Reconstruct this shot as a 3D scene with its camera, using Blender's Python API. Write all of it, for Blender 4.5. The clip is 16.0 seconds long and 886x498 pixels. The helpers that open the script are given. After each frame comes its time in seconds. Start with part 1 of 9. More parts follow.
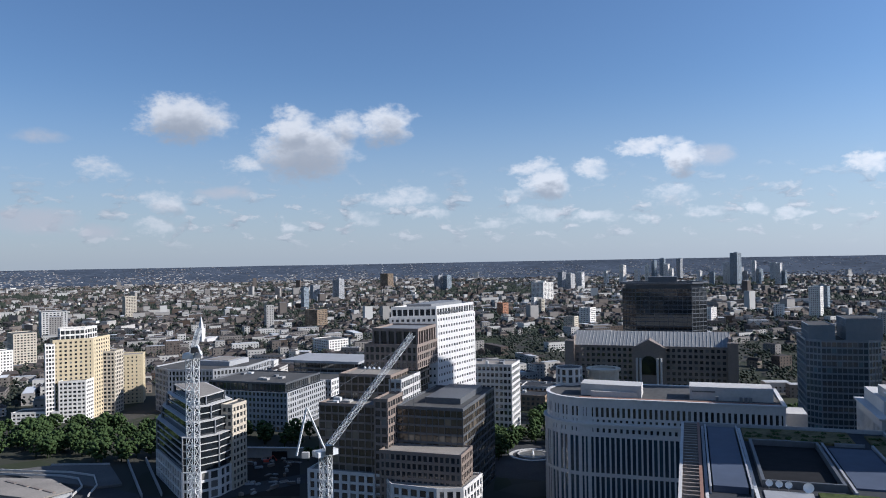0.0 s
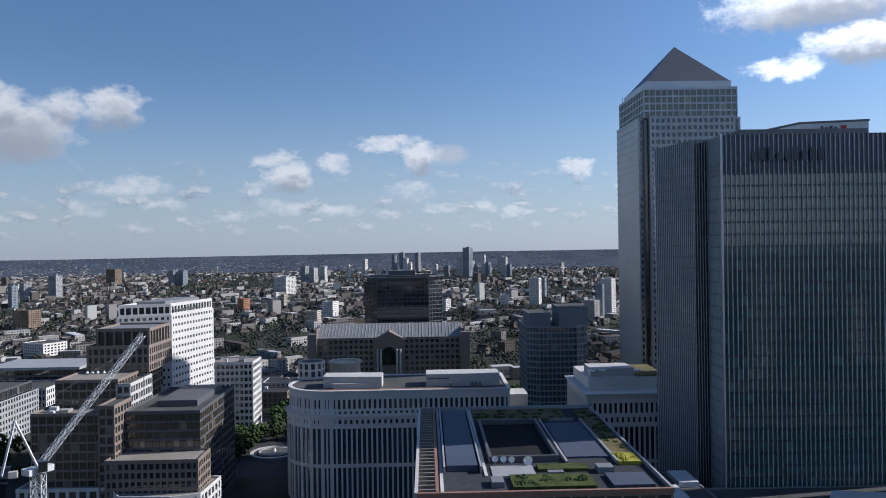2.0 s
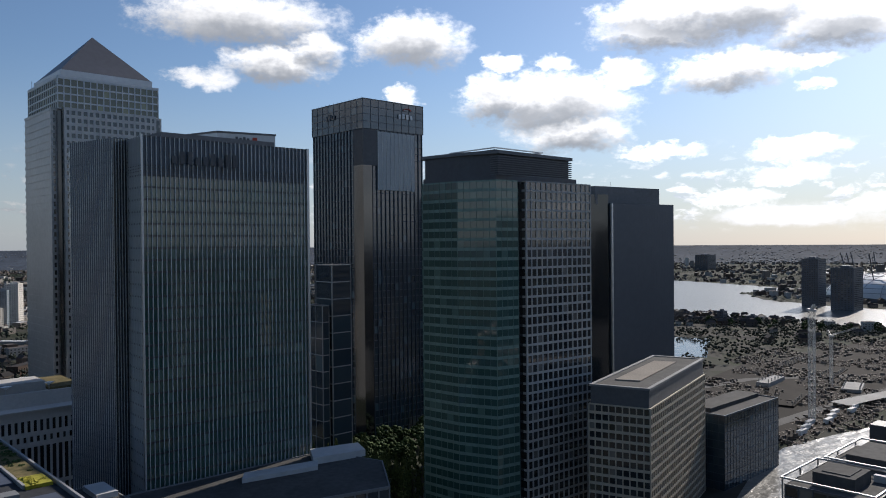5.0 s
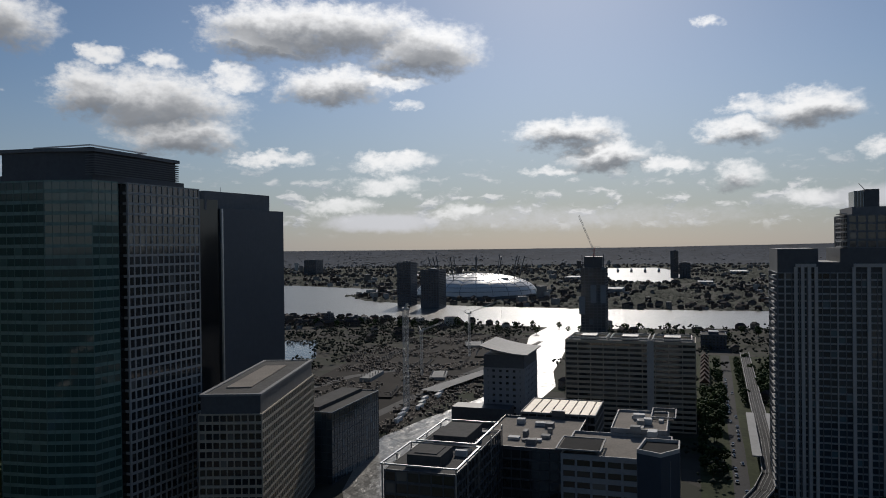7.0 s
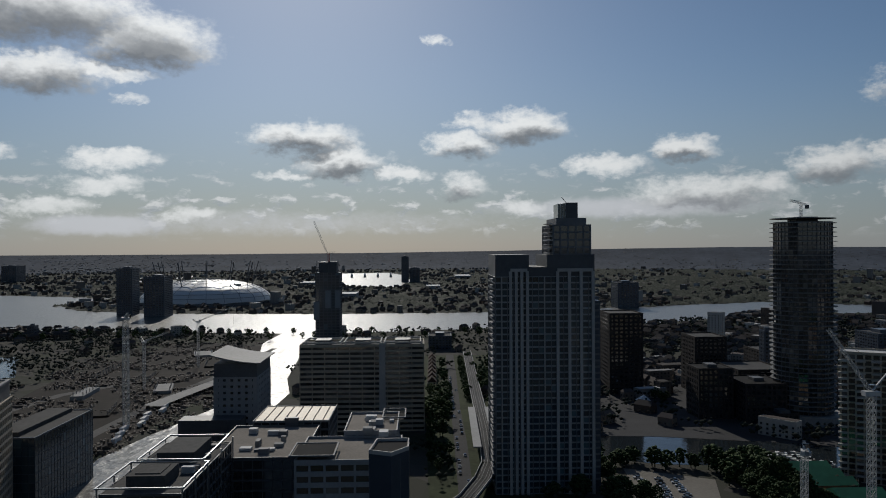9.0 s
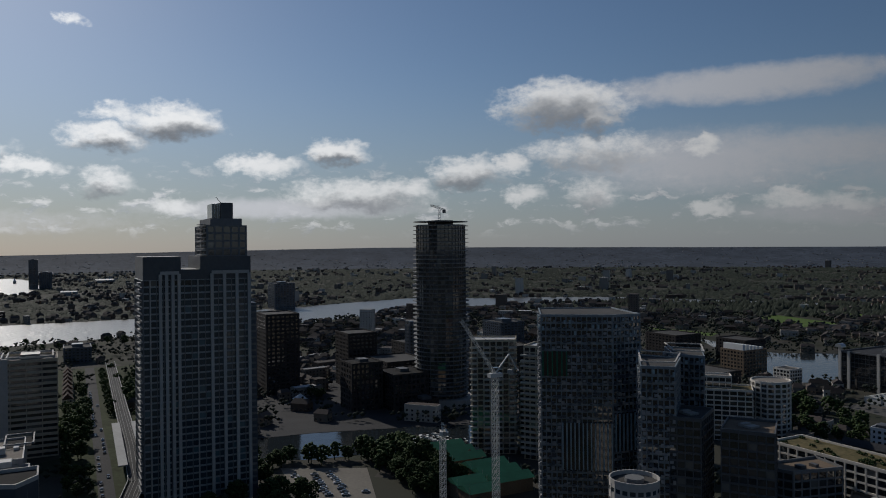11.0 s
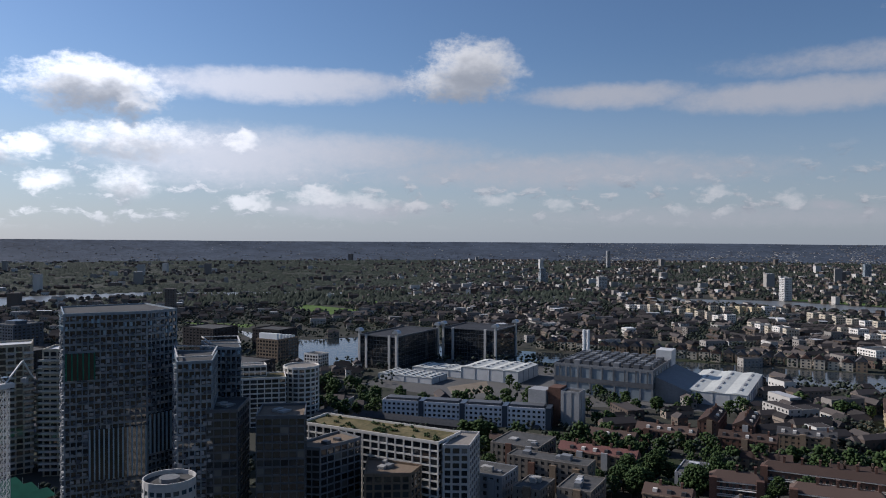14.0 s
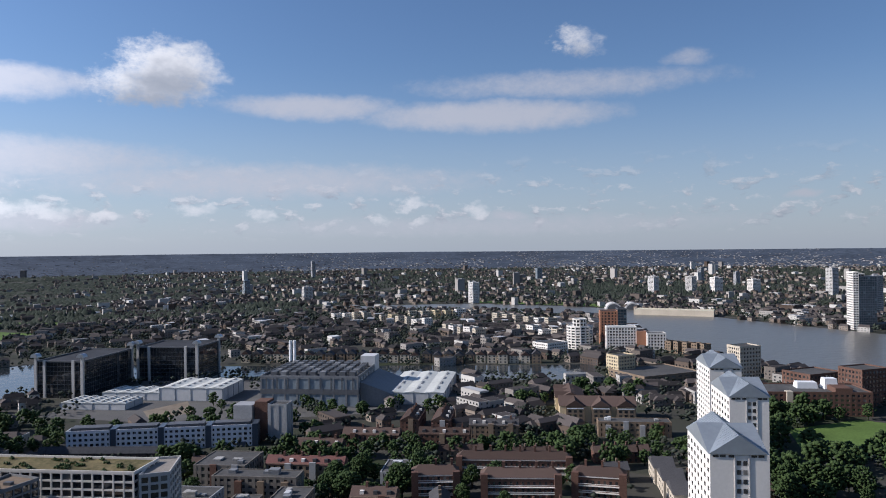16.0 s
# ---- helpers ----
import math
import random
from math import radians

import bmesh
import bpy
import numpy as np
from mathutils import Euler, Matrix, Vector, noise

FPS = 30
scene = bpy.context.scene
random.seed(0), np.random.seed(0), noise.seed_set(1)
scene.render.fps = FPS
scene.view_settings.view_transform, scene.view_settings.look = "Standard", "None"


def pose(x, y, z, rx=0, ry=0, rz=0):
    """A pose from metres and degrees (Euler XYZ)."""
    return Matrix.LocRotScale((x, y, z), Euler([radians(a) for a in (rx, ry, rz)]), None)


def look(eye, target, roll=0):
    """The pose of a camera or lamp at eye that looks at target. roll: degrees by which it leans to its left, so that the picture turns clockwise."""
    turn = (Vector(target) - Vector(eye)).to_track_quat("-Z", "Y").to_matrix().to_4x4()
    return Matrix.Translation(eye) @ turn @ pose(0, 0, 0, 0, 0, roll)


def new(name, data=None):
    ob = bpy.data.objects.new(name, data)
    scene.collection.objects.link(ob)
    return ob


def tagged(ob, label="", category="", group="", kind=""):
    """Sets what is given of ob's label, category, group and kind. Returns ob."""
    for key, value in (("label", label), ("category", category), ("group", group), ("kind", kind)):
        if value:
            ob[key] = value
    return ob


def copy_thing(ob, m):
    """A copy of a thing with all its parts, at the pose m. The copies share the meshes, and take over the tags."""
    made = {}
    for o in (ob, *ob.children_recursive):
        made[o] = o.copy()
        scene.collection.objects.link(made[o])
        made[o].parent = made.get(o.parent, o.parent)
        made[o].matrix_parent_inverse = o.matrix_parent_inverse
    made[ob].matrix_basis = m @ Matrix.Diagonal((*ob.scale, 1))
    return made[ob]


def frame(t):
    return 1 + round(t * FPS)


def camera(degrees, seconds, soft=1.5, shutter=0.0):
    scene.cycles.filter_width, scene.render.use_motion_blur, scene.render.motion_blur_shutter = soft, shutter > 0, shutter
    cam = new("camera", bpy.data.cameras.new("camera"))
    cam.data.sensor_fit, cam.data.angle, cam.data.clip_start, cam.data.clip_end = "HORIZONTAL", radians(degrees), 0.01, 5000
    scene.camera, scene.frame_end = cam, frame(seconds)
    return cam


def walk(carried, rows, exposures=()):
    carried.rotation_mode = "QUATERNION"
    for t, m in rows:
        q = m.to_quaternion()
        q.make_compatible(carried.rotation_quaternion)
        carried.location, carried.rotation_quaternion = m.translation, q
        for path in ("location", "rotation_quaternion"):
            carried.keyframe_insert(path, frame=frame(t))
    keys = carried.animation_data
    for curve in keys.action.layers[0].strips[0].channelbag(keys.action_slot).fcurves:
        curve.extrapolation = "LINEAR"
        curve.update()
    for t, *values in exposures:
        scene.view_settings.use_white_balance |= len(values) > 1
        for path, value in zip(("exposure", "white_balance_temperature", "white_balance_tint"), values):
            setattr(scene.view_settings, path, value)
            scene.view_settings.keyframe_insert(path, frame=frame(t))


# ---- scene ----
EYE = 118.0   # metres above the quays
cam = camera(60.7, 16.0, soft=1.0)
# seconds, yaw, pitch, roll of a phone turned at arm's length
TURNS = [
    (0, 18.00, 0.66, 0.91),
    (0.5, 14.26, 0.10, 0.55),
    (1, 9.56, -0.10, 1.05),
    (1.5, 3.88, -0.12, 0.91),
    (2, -1.27, -0.07, 0.84),
    (2.5, -6.36, -0.10, 1.02),
    (3, -11.33, -0.17, 0.61),
    (3.5, -19.26, -0.48, 0.87),
    (4, -27.65, -0.60, 1.06),
    (4.5, -35.52, -0.59, 0.80),
    (5, -43.12, -0.49, 0.53),
    (7.5, -77.77, -0.35, 0.61),
    (8.2, -84.54, -0.27, 0.33),
    (10.3, -107.25, -0.26, 0.30),
    (10.5, -110.33, -0.34, 0.23),
    (11, -117.39, -0.20, 0.51),
    (11.5, -125.09, 0.04, 0.38),
    (12, -132.10, 0.10, 0.08),
    (12.5, -138.47, 0.16, -0.04),
    (13, -143.96, -0.07, -0.26),
    (13.5, -147.71, -0.61, 0.07),
    (14, -151.31, -0.80, -0.14),
    (14.5, -156.80, -0.61, -0.60),
    (15, -162.01, -0.61, -0.31),
    (15.5, -167.14, -0.60, 0.13),
    (16, -173.39, -0.13, 0.73),
]


def arm(t, yaw, pitch, roll):
    a = radians(yaw)
    return pose(-0.45 * math.sin(a), 0.45 * math.cos(a), EYE, 90 + pitch, roll, yaw)


# seconds, stops, white balance and tint of the phone's picture
EXPOSURES = [(0, 0.42, 5650, 12), (1.0, 0.42, 5650, 12), (2.0, 0.27, 5680, 12), (3.0, 0.2, 5750, 12), (3.8, 0.14, 6050, 12), (5.2, -0.02, 6300, 12), (7.3, -1.05, 6350, 10), (8.2, -1.2, 6300, 8), (10.3, -1.05, 6200, 9),
             (11.0, -1.08, 6250, 10), (11.5, -0.88, 6200, 11), (12.2, -0.25, 6050, 13), (13.5, -0.12, 5950, 14), (16, 0.28, 5850, 15)]
walk(cam, [(t, arm(t, yaw, pitch, roll)) for t, yaw, pitch, roll in TURNS], EXPOSURES)

# ---- sky, clouds and sun ----
SUN_BEARING, SUN_HEIGHT = 81.0, 30.0   # degrees clockwise from +y, degrees up
SKY_STRENGTH = 0.088
VEIL, VEIL_COLOUR = 0.7, (4.6, 5.1, 5.7, 1)
CLOUD_LIGHT, CLOUD_DARK = (8.3, 8.2, 8.0, 1), (3.7, 3.9, 4.2, 1)
CLOUD_SOFT = (5.9, 5.9, 6.1, 1)
CLOUD_FAR, CLOUD_FAR_LIT = (3.2, 3.5, 4.0, 1), (7.4, 7.3, 7.2, 1)
# clouds: bearing, height, half width, half height (degrees), density
CLOUDS_NORTH = [
    (-36.8, 10.0, 3.1, 1.7, 1),
    (-28.0, 8.2, 3.9, 2.2, 1),
    (-29.0, 9.4, 2.1, 1.6, 1),
    (-25.3, 9.9, 1.9, 1.3, 0.8),
    (-22.1, 10.0, 1.8, 1.4, 0.9),
    (-31.9, 6.9, 2.2, 0.7, 0.6),
    (-42.4, 6.5, 1.8, 0.6, 0.5),
    (-46.0, 8.6, 1.8, 0.5, 0.3),
    (-34.0, 5.0, 1.9, 0.5, 0.4),
    (-37.8, 4.0, 1.6, 1.0, 0.7),
    (-39.0, 2.4, 1.2, 0.5, 0.6),
    (-46.4, 2.9, 2.8, 1.0, 0.45),
    (-42.3, 2.2, 1.6, 0.6, 0.4),
    (-29.3, 2.5, 0.8, 0.6, 0.7),
    (-24.1, 3.0, 1.4, 0.6, 0.5),
    (-21.1, 4.6, 2.6, 0.8, 0.65),
    (-18.8, 3.1, 1.4, 0.5, 0.6),
    (-10.2, 5.4, 1.7, 1.1, 1),
]
CLOUDS_NORTH_MORE = [
    (-12.3, 4.7, 1.6, 0.6, 0.5),
    (-11.0, 6.9, 1.6, 0.6, 0.7),
    (-6.9, 6.5, 1.6, 0.6, 0.7),
    (-2.8, 8.0, 2.3, 0.6, 0.8),
    (-0.4, 6.8, 1.3, 1.1, 0.95),
    (1.7, 7.0, 1.7, 0.8, 0.4),
    (-1.1, 4.3, 1.6, 1.0, 0.5),
    (-10.7, 3.3, 2.0, 0.6, 0.6),
    (-6.5, 2.8, 1.7, 0.5, 0.7),
    (-3.1, 2.5, 1.0, 0.4, 0.6),
    (1.2, 3.1, 1.5, 0.4, 0.5),
    (4.6, 3.3, 1.2, 0.5, 0.7),
    (6.8, 2.6, 1.1, 0.4, 0.75),
    (11.6, 5.9, 1.2, 0.6, 0.8),
    (-14.3, 2.6, 1.9, 0.4, 0.5),
]
CLOUDS_NORTH_EAST = [
    (28.2, 16.1, 7.0, 1.9, 1),
    (25.7, 12.0, 2.6, 0.9, 0.8),
    (31.1, 13.0, 3.9, 1.5, 1),
    (33.5, 14.2, 2.4, 1.3, 0.9),
    (40.9, 14.8, 4.2, 2.0, 1),
    (40.3, 10.7, 1.2, 0.9, 0.9),
    (47.5, 13.1, 1.3, 0.7, 0.9),
    (47.2, 10.6, 2.7, 1.8, 1),
]
CLOUDS_EAST = [
    (48.2, 13.0, 1.3, 0.7, 0.9),
    (51.8, 13.0, 1.2, 0.7, 0.8),
    (50.7, 10.4, 5.9, 1.8, 1),
    (52.8, 8.1, 4.6, 1.6, 1),
    (59.2, 6.5, 3.3, 0.5, 0.8),
    (56.5, 12.1, 2.3, 0.8, 0.8),
    (60.1, 15.8, 5.8, 1.8, 1),
    (63.9, 11.8, 4.3, 1.5, 0.95),
    (68.6, 12.1, 2.3, 0.6, 0.8),
    (70.7, 14.6, 4.5, 1.9, 1),
    (68.0, 6.2, 3.0, 0.8, 0.8),
    (67.3, 4.4, 2.3, 0.6, 0.75),
    (64.2, 3.0, 3.2, 0.7, 0.8),
    (67.5, 1.7, 4.6, 0.7, 0.6),
    (72.9, 2.5, 1.5, 0.8, 0.7),
]
CLOUDS_SUNWARD = [
    (64.0, 15.6, 8.0, 1.9, 1),
    (70.5, 14.1, 4.8, 1.5, 1),
    (59.2, 14.9, 4.6, 1.4, 1),
    (51.5, 10.1, 5.8, 2.2, 1),
    (52.9, 8.1, 4.0, 1.3, 0.9),
    (56.4, 12.5, 1.8, 0.8, 0.8),
    (51.5, 13.0, 1.4, 0.7, 0.7),
    (63.1, 11.9, 2.7, 1.3, 0.9),
    (67.2, 12.2, 2.4, 0.8, 0.85),
    (69.4, 10.4, 1.2, 0.4, 0.6),
    (68.1, 6.3, 3.1, 0.7, 0.9),
    (67.7, 4.6, 2.7, 0.7, 0.8),
    (64.6, 3.2, 1.9, 0.6, 0.8),
    (74.0, 2.5, 1.5, 0.5, 0.8),
    (81.3, 8.2, 4.0, 1.2, 1),
    (84.5, 6.6, 3.4, 1.2, 1),
    (80.2, 5.5, 2.8, 0.4, 0.7),
    (88.9, 5.6, 2.0, 0.7, 0.9),
]
CLOUDS_SUNWARD_MORE = [
    (91.4, 15.4, 1.0, 0.5, 0.8),
    (93.5, 7.7, 2.8, 1.1, 0.9),
    (98.0, 8.9, 3.4, 1.3, 1),
    (94.3, 9.5, 2.3, 0.6, 0.7),
    (93.3, 4.7, 1.9, 1.0, 0.8),
    (104.1, 6.2, 2.9, 0.8, 0.9),
    (97.6, 3.1, 1.8, 0.7, 0.8),
    (78.5, 1.9, 17.4, 0.9, 0.28),
]
CLOUDS_SOUTH_EAST = [
    (109.6, 7.1, 2.3, 1.0, 0.95),
    (111.3, 3.9, 5.7, 1.3, 0.9),
    (115.3, 4.3, 1.6, 0.9, 0.8),
    (119.4, 5.6, 2.9, 1.3, 0.95),
    (122.6, 6.2, 1.2, 0.8, 0.8),
    (123.4, 3.8, 1.6, 0.8, 0.8),
    (126.6, 10.4, 4.8, 1.8, 0.95),
    (128.7, 9.5, 1.8, 1.4, 0.9),
    (138.6, 11.1, 10.0, 1.2, 0.55),
    (128.3, 6.9, 5.5, 1.3, 0.7),
    (136.6, 5.9, 9.9, 2.2, 0.5),
    (136.4, 7.0, 1.7, 0.7, 0.8),
    (128.7, 3.7, 2.0, 1.3, 0.7),
    (137.2, 2.5, 1.4, 0.6, 0.9),
    (142.1, 3.1, 1.9, 0.8, 0.8),
    (105.4, 2.9, 10.5, 0.8, 0.5),
    (144.9, 2.1, 6.7, 0.8, 0.4),
]
CLOUDS_SOUTH = [
    (153.5, 12.6, 3.6, 1.9, 1),
    (152.7, 11.6, 4.0, 1.5, 0.9),
    (140.7, 11.4, 9.4, 1.0, 0.55),
    (163.7, 10.4, 6.7, 0.9, 0.5),
    (177.0, 9.8, 9.7, 1.1, 0.55),
    (183.8, 11.8, 6.8, 1.0, 0.3),
    (183.6, 15.0, 1.8, 1.1, 0.6),
    (141.9, 6.3, 13.8, 1.5, 0.45),
    (159.6, 5.0, 17.4, 1.3, 0.4),
    (136.9, 2.7, 1.4, 0.6, 0.9),
    (142.4, 3.2, 2.6, 0.7, 0.8),
    (145.2, 2.8, 1.8, 0.6, 0.7),
    (149.2, 2.5, 1.3, 0.4, 0.7),
    (155.7, 3.0, 1.5, 0.5, 0.6),
    (159.6, 2.6, 1.0, 0.5, 0.6),
    (170.8, 3.3, 1.0, 0.5, 0.7),
    (168.6, 2.2, 1.0, 0.5, 0.5),
    (171.7, 2.0, 1.0, 0.4, 0.6),
]
CLOUDS_SOUTH_MORE = [
    (175.9, 2.9, 1.0, 0.6, 0.6),
    (178.2, 2.3, 2.0, 0.4, 0.4),
]
CLOUDS_SOUTH_WEST = [
    (191.4, 13.2, 1.9, 0.6, 0.3),
    (182.7, 11.9, 11.5, 1.0, 0.35),
    (199.0, 3.3, 1.2, 0.3, 0.4),
    (176.2, 1.6, 20.4, 0.8, 0.3),
]
CLOUDS = ([(b, h, w, k, dens) for b, h, w, k, dens in CLOUDS_NORTH + CLOUDS_NORTH_MORE] + CLOUDS_NORTH_EAST + CLOUDS_EAST + CLOUDS_SUNWARD + CLOUDS_SUNWARD_MORE
          + CLOUDS_SOUTH_EAST + CLOUDS_SOUTH + CLOUDS_SOUTH_MORE + CLOUDS_SOUTH_WEST)


def link_math(tree, op, a, b=None, c=None, clamp=False):
    n = tree.nodes.new("ShaderNodeMath")
    n.operation, n.use_clamp = op, clamp
    for socket, v in zip(n.inputs, (a, b, c)):
        if v is None:
            continue
        if isinstance(v, (int, float)):
            socket.default_value = v
        else:
            tree.links.new(v, socket)
    return n.outputs[0]


def cloud_field(name, clouds):
    """A node group: the density of the clouds at a point (bearing, height, 0) in degrees. Each cloud waits for the one before it."""
    g = bpy.data.node_groups.new(name, "ShaderNodeTree")
    g.interface.new_socket("point", in_out="INPUT", socket_type="NodeSocketVector")
    g.interface.new_socket("density", in_out="OUTPUT", socket_type="NodeSocketFloat")
    gi, go = g.nodes.new("NodeGroupInput"), g.nodes.new("NodeGroupOutput")
    total = None
    for b, h, w, k, dens in clouds:
        where = gi.outputs[0]
        if total is not None:
            nxt = g.nodes.new("ShaderNodeVectorMath")
            nxt.operation = "MULTIPLY_ADD"
            nxt.inputs[1].default_value = (1e-6, 1e-6, 1e-6)
            g.links.new(total, nxt.inputs[0]), g.links.new(where, nxt.inputs[2])
            where = nxt.outputs[0]
        m = g.nodes.new("ShaderNodeMapping")
        m.vector_type = "TEXTURE"
        m.inputs["Location"].default_value = (b, h, 0)
        m.inputs["Scale"].default_value = (w * 1.22, k * 1.25, 1)
        g.links.new(where, m.inputs["Vector"])
        ln = g.nodes.new("ShaderNodeVectorMath")
        ln.operation = "DOT_PRODUCT"
        g.links.new(m.outputs[0], ln.inputs[0]), g.links.new(m.outputs[0], ln.inputs[1])
        d = link_math(g, "MULTIPLY_ADD", ln.outputs["Value"], -dens, dens)
        total = d if total is None else link_math(g, "MAXIMUM", total, d)
    g.links.new(total, go.inputs[0])
    return g


def build_world():
    w = bpy.data.worlds.new("sky")
    scene.world = w
    w.use_nodes = True
    t = w.node_tree
    t.nodes.clear()
    out = t.nodes.new("ShaderNodeOutputWorld")
    sky = t.nodes.new("ShaderNodeTexSky")
    sky.sky_type, sky.sun_disc = "NISHITA", False
    sky.sun_elevation, sky.sun_rotation = radians(SUN_HEIGHT), radians(SUN_BEARING)
    sky.altitude, sky.air_density, sky.dust_density, sky.ozone_density = 120, 1.0, 0.5, 4.0
    co = t.nodes.new("ShaderNodeTexCoord")
    xyz = t.nodes.new("ShaderNodeSeparateXYZ")
    t.links.new(co.outputs["Generated"], xyz.inputs[0])
    bearing = link_math(t, "MULTIPLY", link_math(t, "ARCTAN2", xyz.outputs[0], xyz.outputs[1]), 180 / math.pi)
    # bearings run from -90 to 270, so that the seam lies behind the walk
    bearing = link_math(t, "ADD", bearing, link_math(t, "MULTIPLY", link_math(t, "LESS_THAN", bearing, -90.0), 360.0))
    height = link_math(t, "MULTIPLY", link_math(t, "ARCSINE", xyz.outputs[2]), 180 / math.pi)
    # a pale veil of moist air low over the horizon
    veil, base = t.nodes.new("ShaderNodeMapRange"), t.nodes.new("ShaderNodeMix")
    veil.interpolation_type, base.data_type = "SMOOTHERSTEP", "RGBA"
    veil.inputs["From Min"].default_value, veil.inputs["From Max"].default_value = 15.0, -3.0
    veil.inputs["To Max"].default_value = VEIL
    t.links.new(height, veil.inputs["Value"])
    base.inputs["B"].default_value = VEIL_COLOUR
    t.links.new(veil.outputs[0], base.inputs["Factor"]), t.links.new(sky.outputs[0], base.inputs["A"])
    air = base.outputs["Result"]
    point = t.nodes.new("ShaderNodeCombineXYZ")
    t.links.new(bearing, point.inputs[0]), t.links.new(height, point.inputs[1])
    # ragged edges: the point is shifted by two sizes of noise
    stretch = t.nodes.new("ShaderNodeVectorMath")
    stretch.operation = "MULTIPLY"
    stretch.inputs[1].default_value = (1, 1.5, 1)
    t.links.new(point.outputs[0], stretch.inputs[0])
    warps = []
    for scale, amount, detail in ((0.35, 2.2, 3.0), (1.6, 0.75, 6.0)):
        n = t.nodes.new("ShaderNodeTexNoise")
        n.inputs["Scale"].default_value, n.inputs["Detail"].default_value, n.inputs["Roughness"].default_value = scale, detail, 0.62
        t.links.new(stretch.outputs[0], n.inputs["Vector"])
        s = t.nodes.new("ShaderNodeVectorMath")
        s.operation = "SUBTRACT"
        s.inputs[1].default_value = (0.5, 0.5, 0.5)
        t.links.new(n.outputs["Color"], s.inputs[0])
        k = t.nodes.new("ShaderNodeVectorMath")
        k.operation = "MULTIPLY"
        k.inputs[1].default_value = (amount * 1.6, amount, 0)
        t.links.new(s.outputs[0], k.inputs[0])
        warps.append((k, n))
    p = point.outputs[0]
    for k, _ in warps:
        a = t.nodes.new("ShaderNodeVectorMath")
        t.links.new(p, a.inputs[0]), t.links.new(k.outputs[0], a.inputs[1])
        p = a.outputs[0]
    drift = t.nodes.new("ShaderNodeVectorMath")
    drift.operation = "MULTIPLY_ADD"
    drift.inputs[1].default_value = (0.6, 0.42, 0)
    t.links.new(warps[0][0].outputs[0], drift.inputs[0]), t.links.new(point.outputs[0], drift.inputs[2])
    up = t.nodes.new("ShaderNodeVectorMath")
    up.inputs[1].default_value = (0.0, 0.75, 0)
    t.links.new(p, up.inputs[0])
    fine = t.nodes.new("ShaderNodeTexNoise")
    fine.inputs["Scale"].default_value, fine.inputs["Detail"].default_value, fine.inputs["Roughness"].default_value = 0.9, 7.0, 0.6
    t.links.new(stretch.outputs[0], fine.inputs["Vector"])
    wisps = t.nodes.new("ShaderNodeTexNoise")
    wisps.inputs["Scale"].default_value, wisps.inputs["Detail"].default_value, wisps.inputs["Roughness"].default_value = 3.2, 6.0, 0.65
    t.links.new(stretch.outputs[0], wisps.inputs["Vector"])
    ragged = link_math(t, "ADD", link_math(t, "MULTIPLY_ADD", fine.outputs[0], 1.0, -0.52), link_math(t, "MULTIPLY_ADD", wisps.outputs[0], 0.4, -0.2))

    # cloud edges turned towards the sun shine through
    sunward = t.nodes.new("ShaderNodeVectorMath")
    sunward.operation = "DOT_PRODUCT"
    sunward.inputs[1].default_value = (math.cos(radians(SUN_HEIGHT)) * math.sin(radians(SUN_BEARING)), math.cos(radians(SUN_HEIGHT)) * math.cos(radians(SUN_BEARING)), math.sin(radians(SUN_HEIGHT)))
    t.links.new(co.outputs["Generated"], sunward.inputs[0])
    glow = t.nodes.new("ShaderNodeMapRange")
    glow.inputs["From Min"].default_value, glow.inputs["From Max"].default_value = 0.35, 0.97
    glow.inputs["To Min"].default_value, glow.inputs["To Max"].default_value = 0.92, 2.3
    t.links.new(sunward.outputs["Value"], glow.inputs["Value"])

    # the whole sky brightens towards the sun
    strength = link_math(t, "MULTIPLY", link_math(t, "POWER", 2.0, link_math(t, "MULTIPLY_ADD", sunward.outputs["Value"], 0.40, -0.17)), SKY_STRENGTH)

    # small cumulus in rows low over the horizon, dulled by distance
    rows = t.nodes.new("ShaderNodeVectorMath")
    rows.operation = "MULTIPLY"
    rows.inputs[1].default_value = (0.5, 1.0, 1)
    t.links.new(drift.outputs[0], rows.inputs[0])
    puffs = t.nodes.new("ShaderNodeTexNoise")
    puffs.inputs["Scale"].default_value, puffs.inputs["Detail"].default_value, puffs.inputs["Roughness"].default_value = 1.0, 6.0, 0.58
    t.links.new(rows.outputs[0], puffs.inputs["Vector"])
    low, tops = t.nodes.new("ShaderNodeMapRange"), t.nodes.new("ShaderNodeMapRange")
    for node, lo, hi in ((low, 0.4, 2.2), (tops, 7.5, 3.2)):
        node.interpolation_type = "SMOOTHSTEP"
        node.inputs["From Min"].default_value, node.inputs["From Max"].default_value = lo, hi
        t.links.new(height, node.inputs["Value"])
    band = link_math(t, "MULTIPLY", low.outputs[0], tops.outputs[0])
    puff = t.nodes.new("ShaderNodeMapRange")
    puff.interpolation_type = "SMOOTHSTEP"
    puff.inputs["From Min"].default_value, puff.inputs["From Max"].default_value, puff.inputs["To Max"].default_value = 0.515, 0.66, 0.7
    t.links.new(puffs.outputs[0], puff.inputs["Value"])
    higher, puffs_up = t.nodes.new("ShaderNodeVectorMath"), t.nodes.new("ShaderNodeTexNoise")
    higher.inputs[1].default_value = (0.1, 0.42, 0)
    t.links.new(rows.outputs[0], higher.inputs[0])
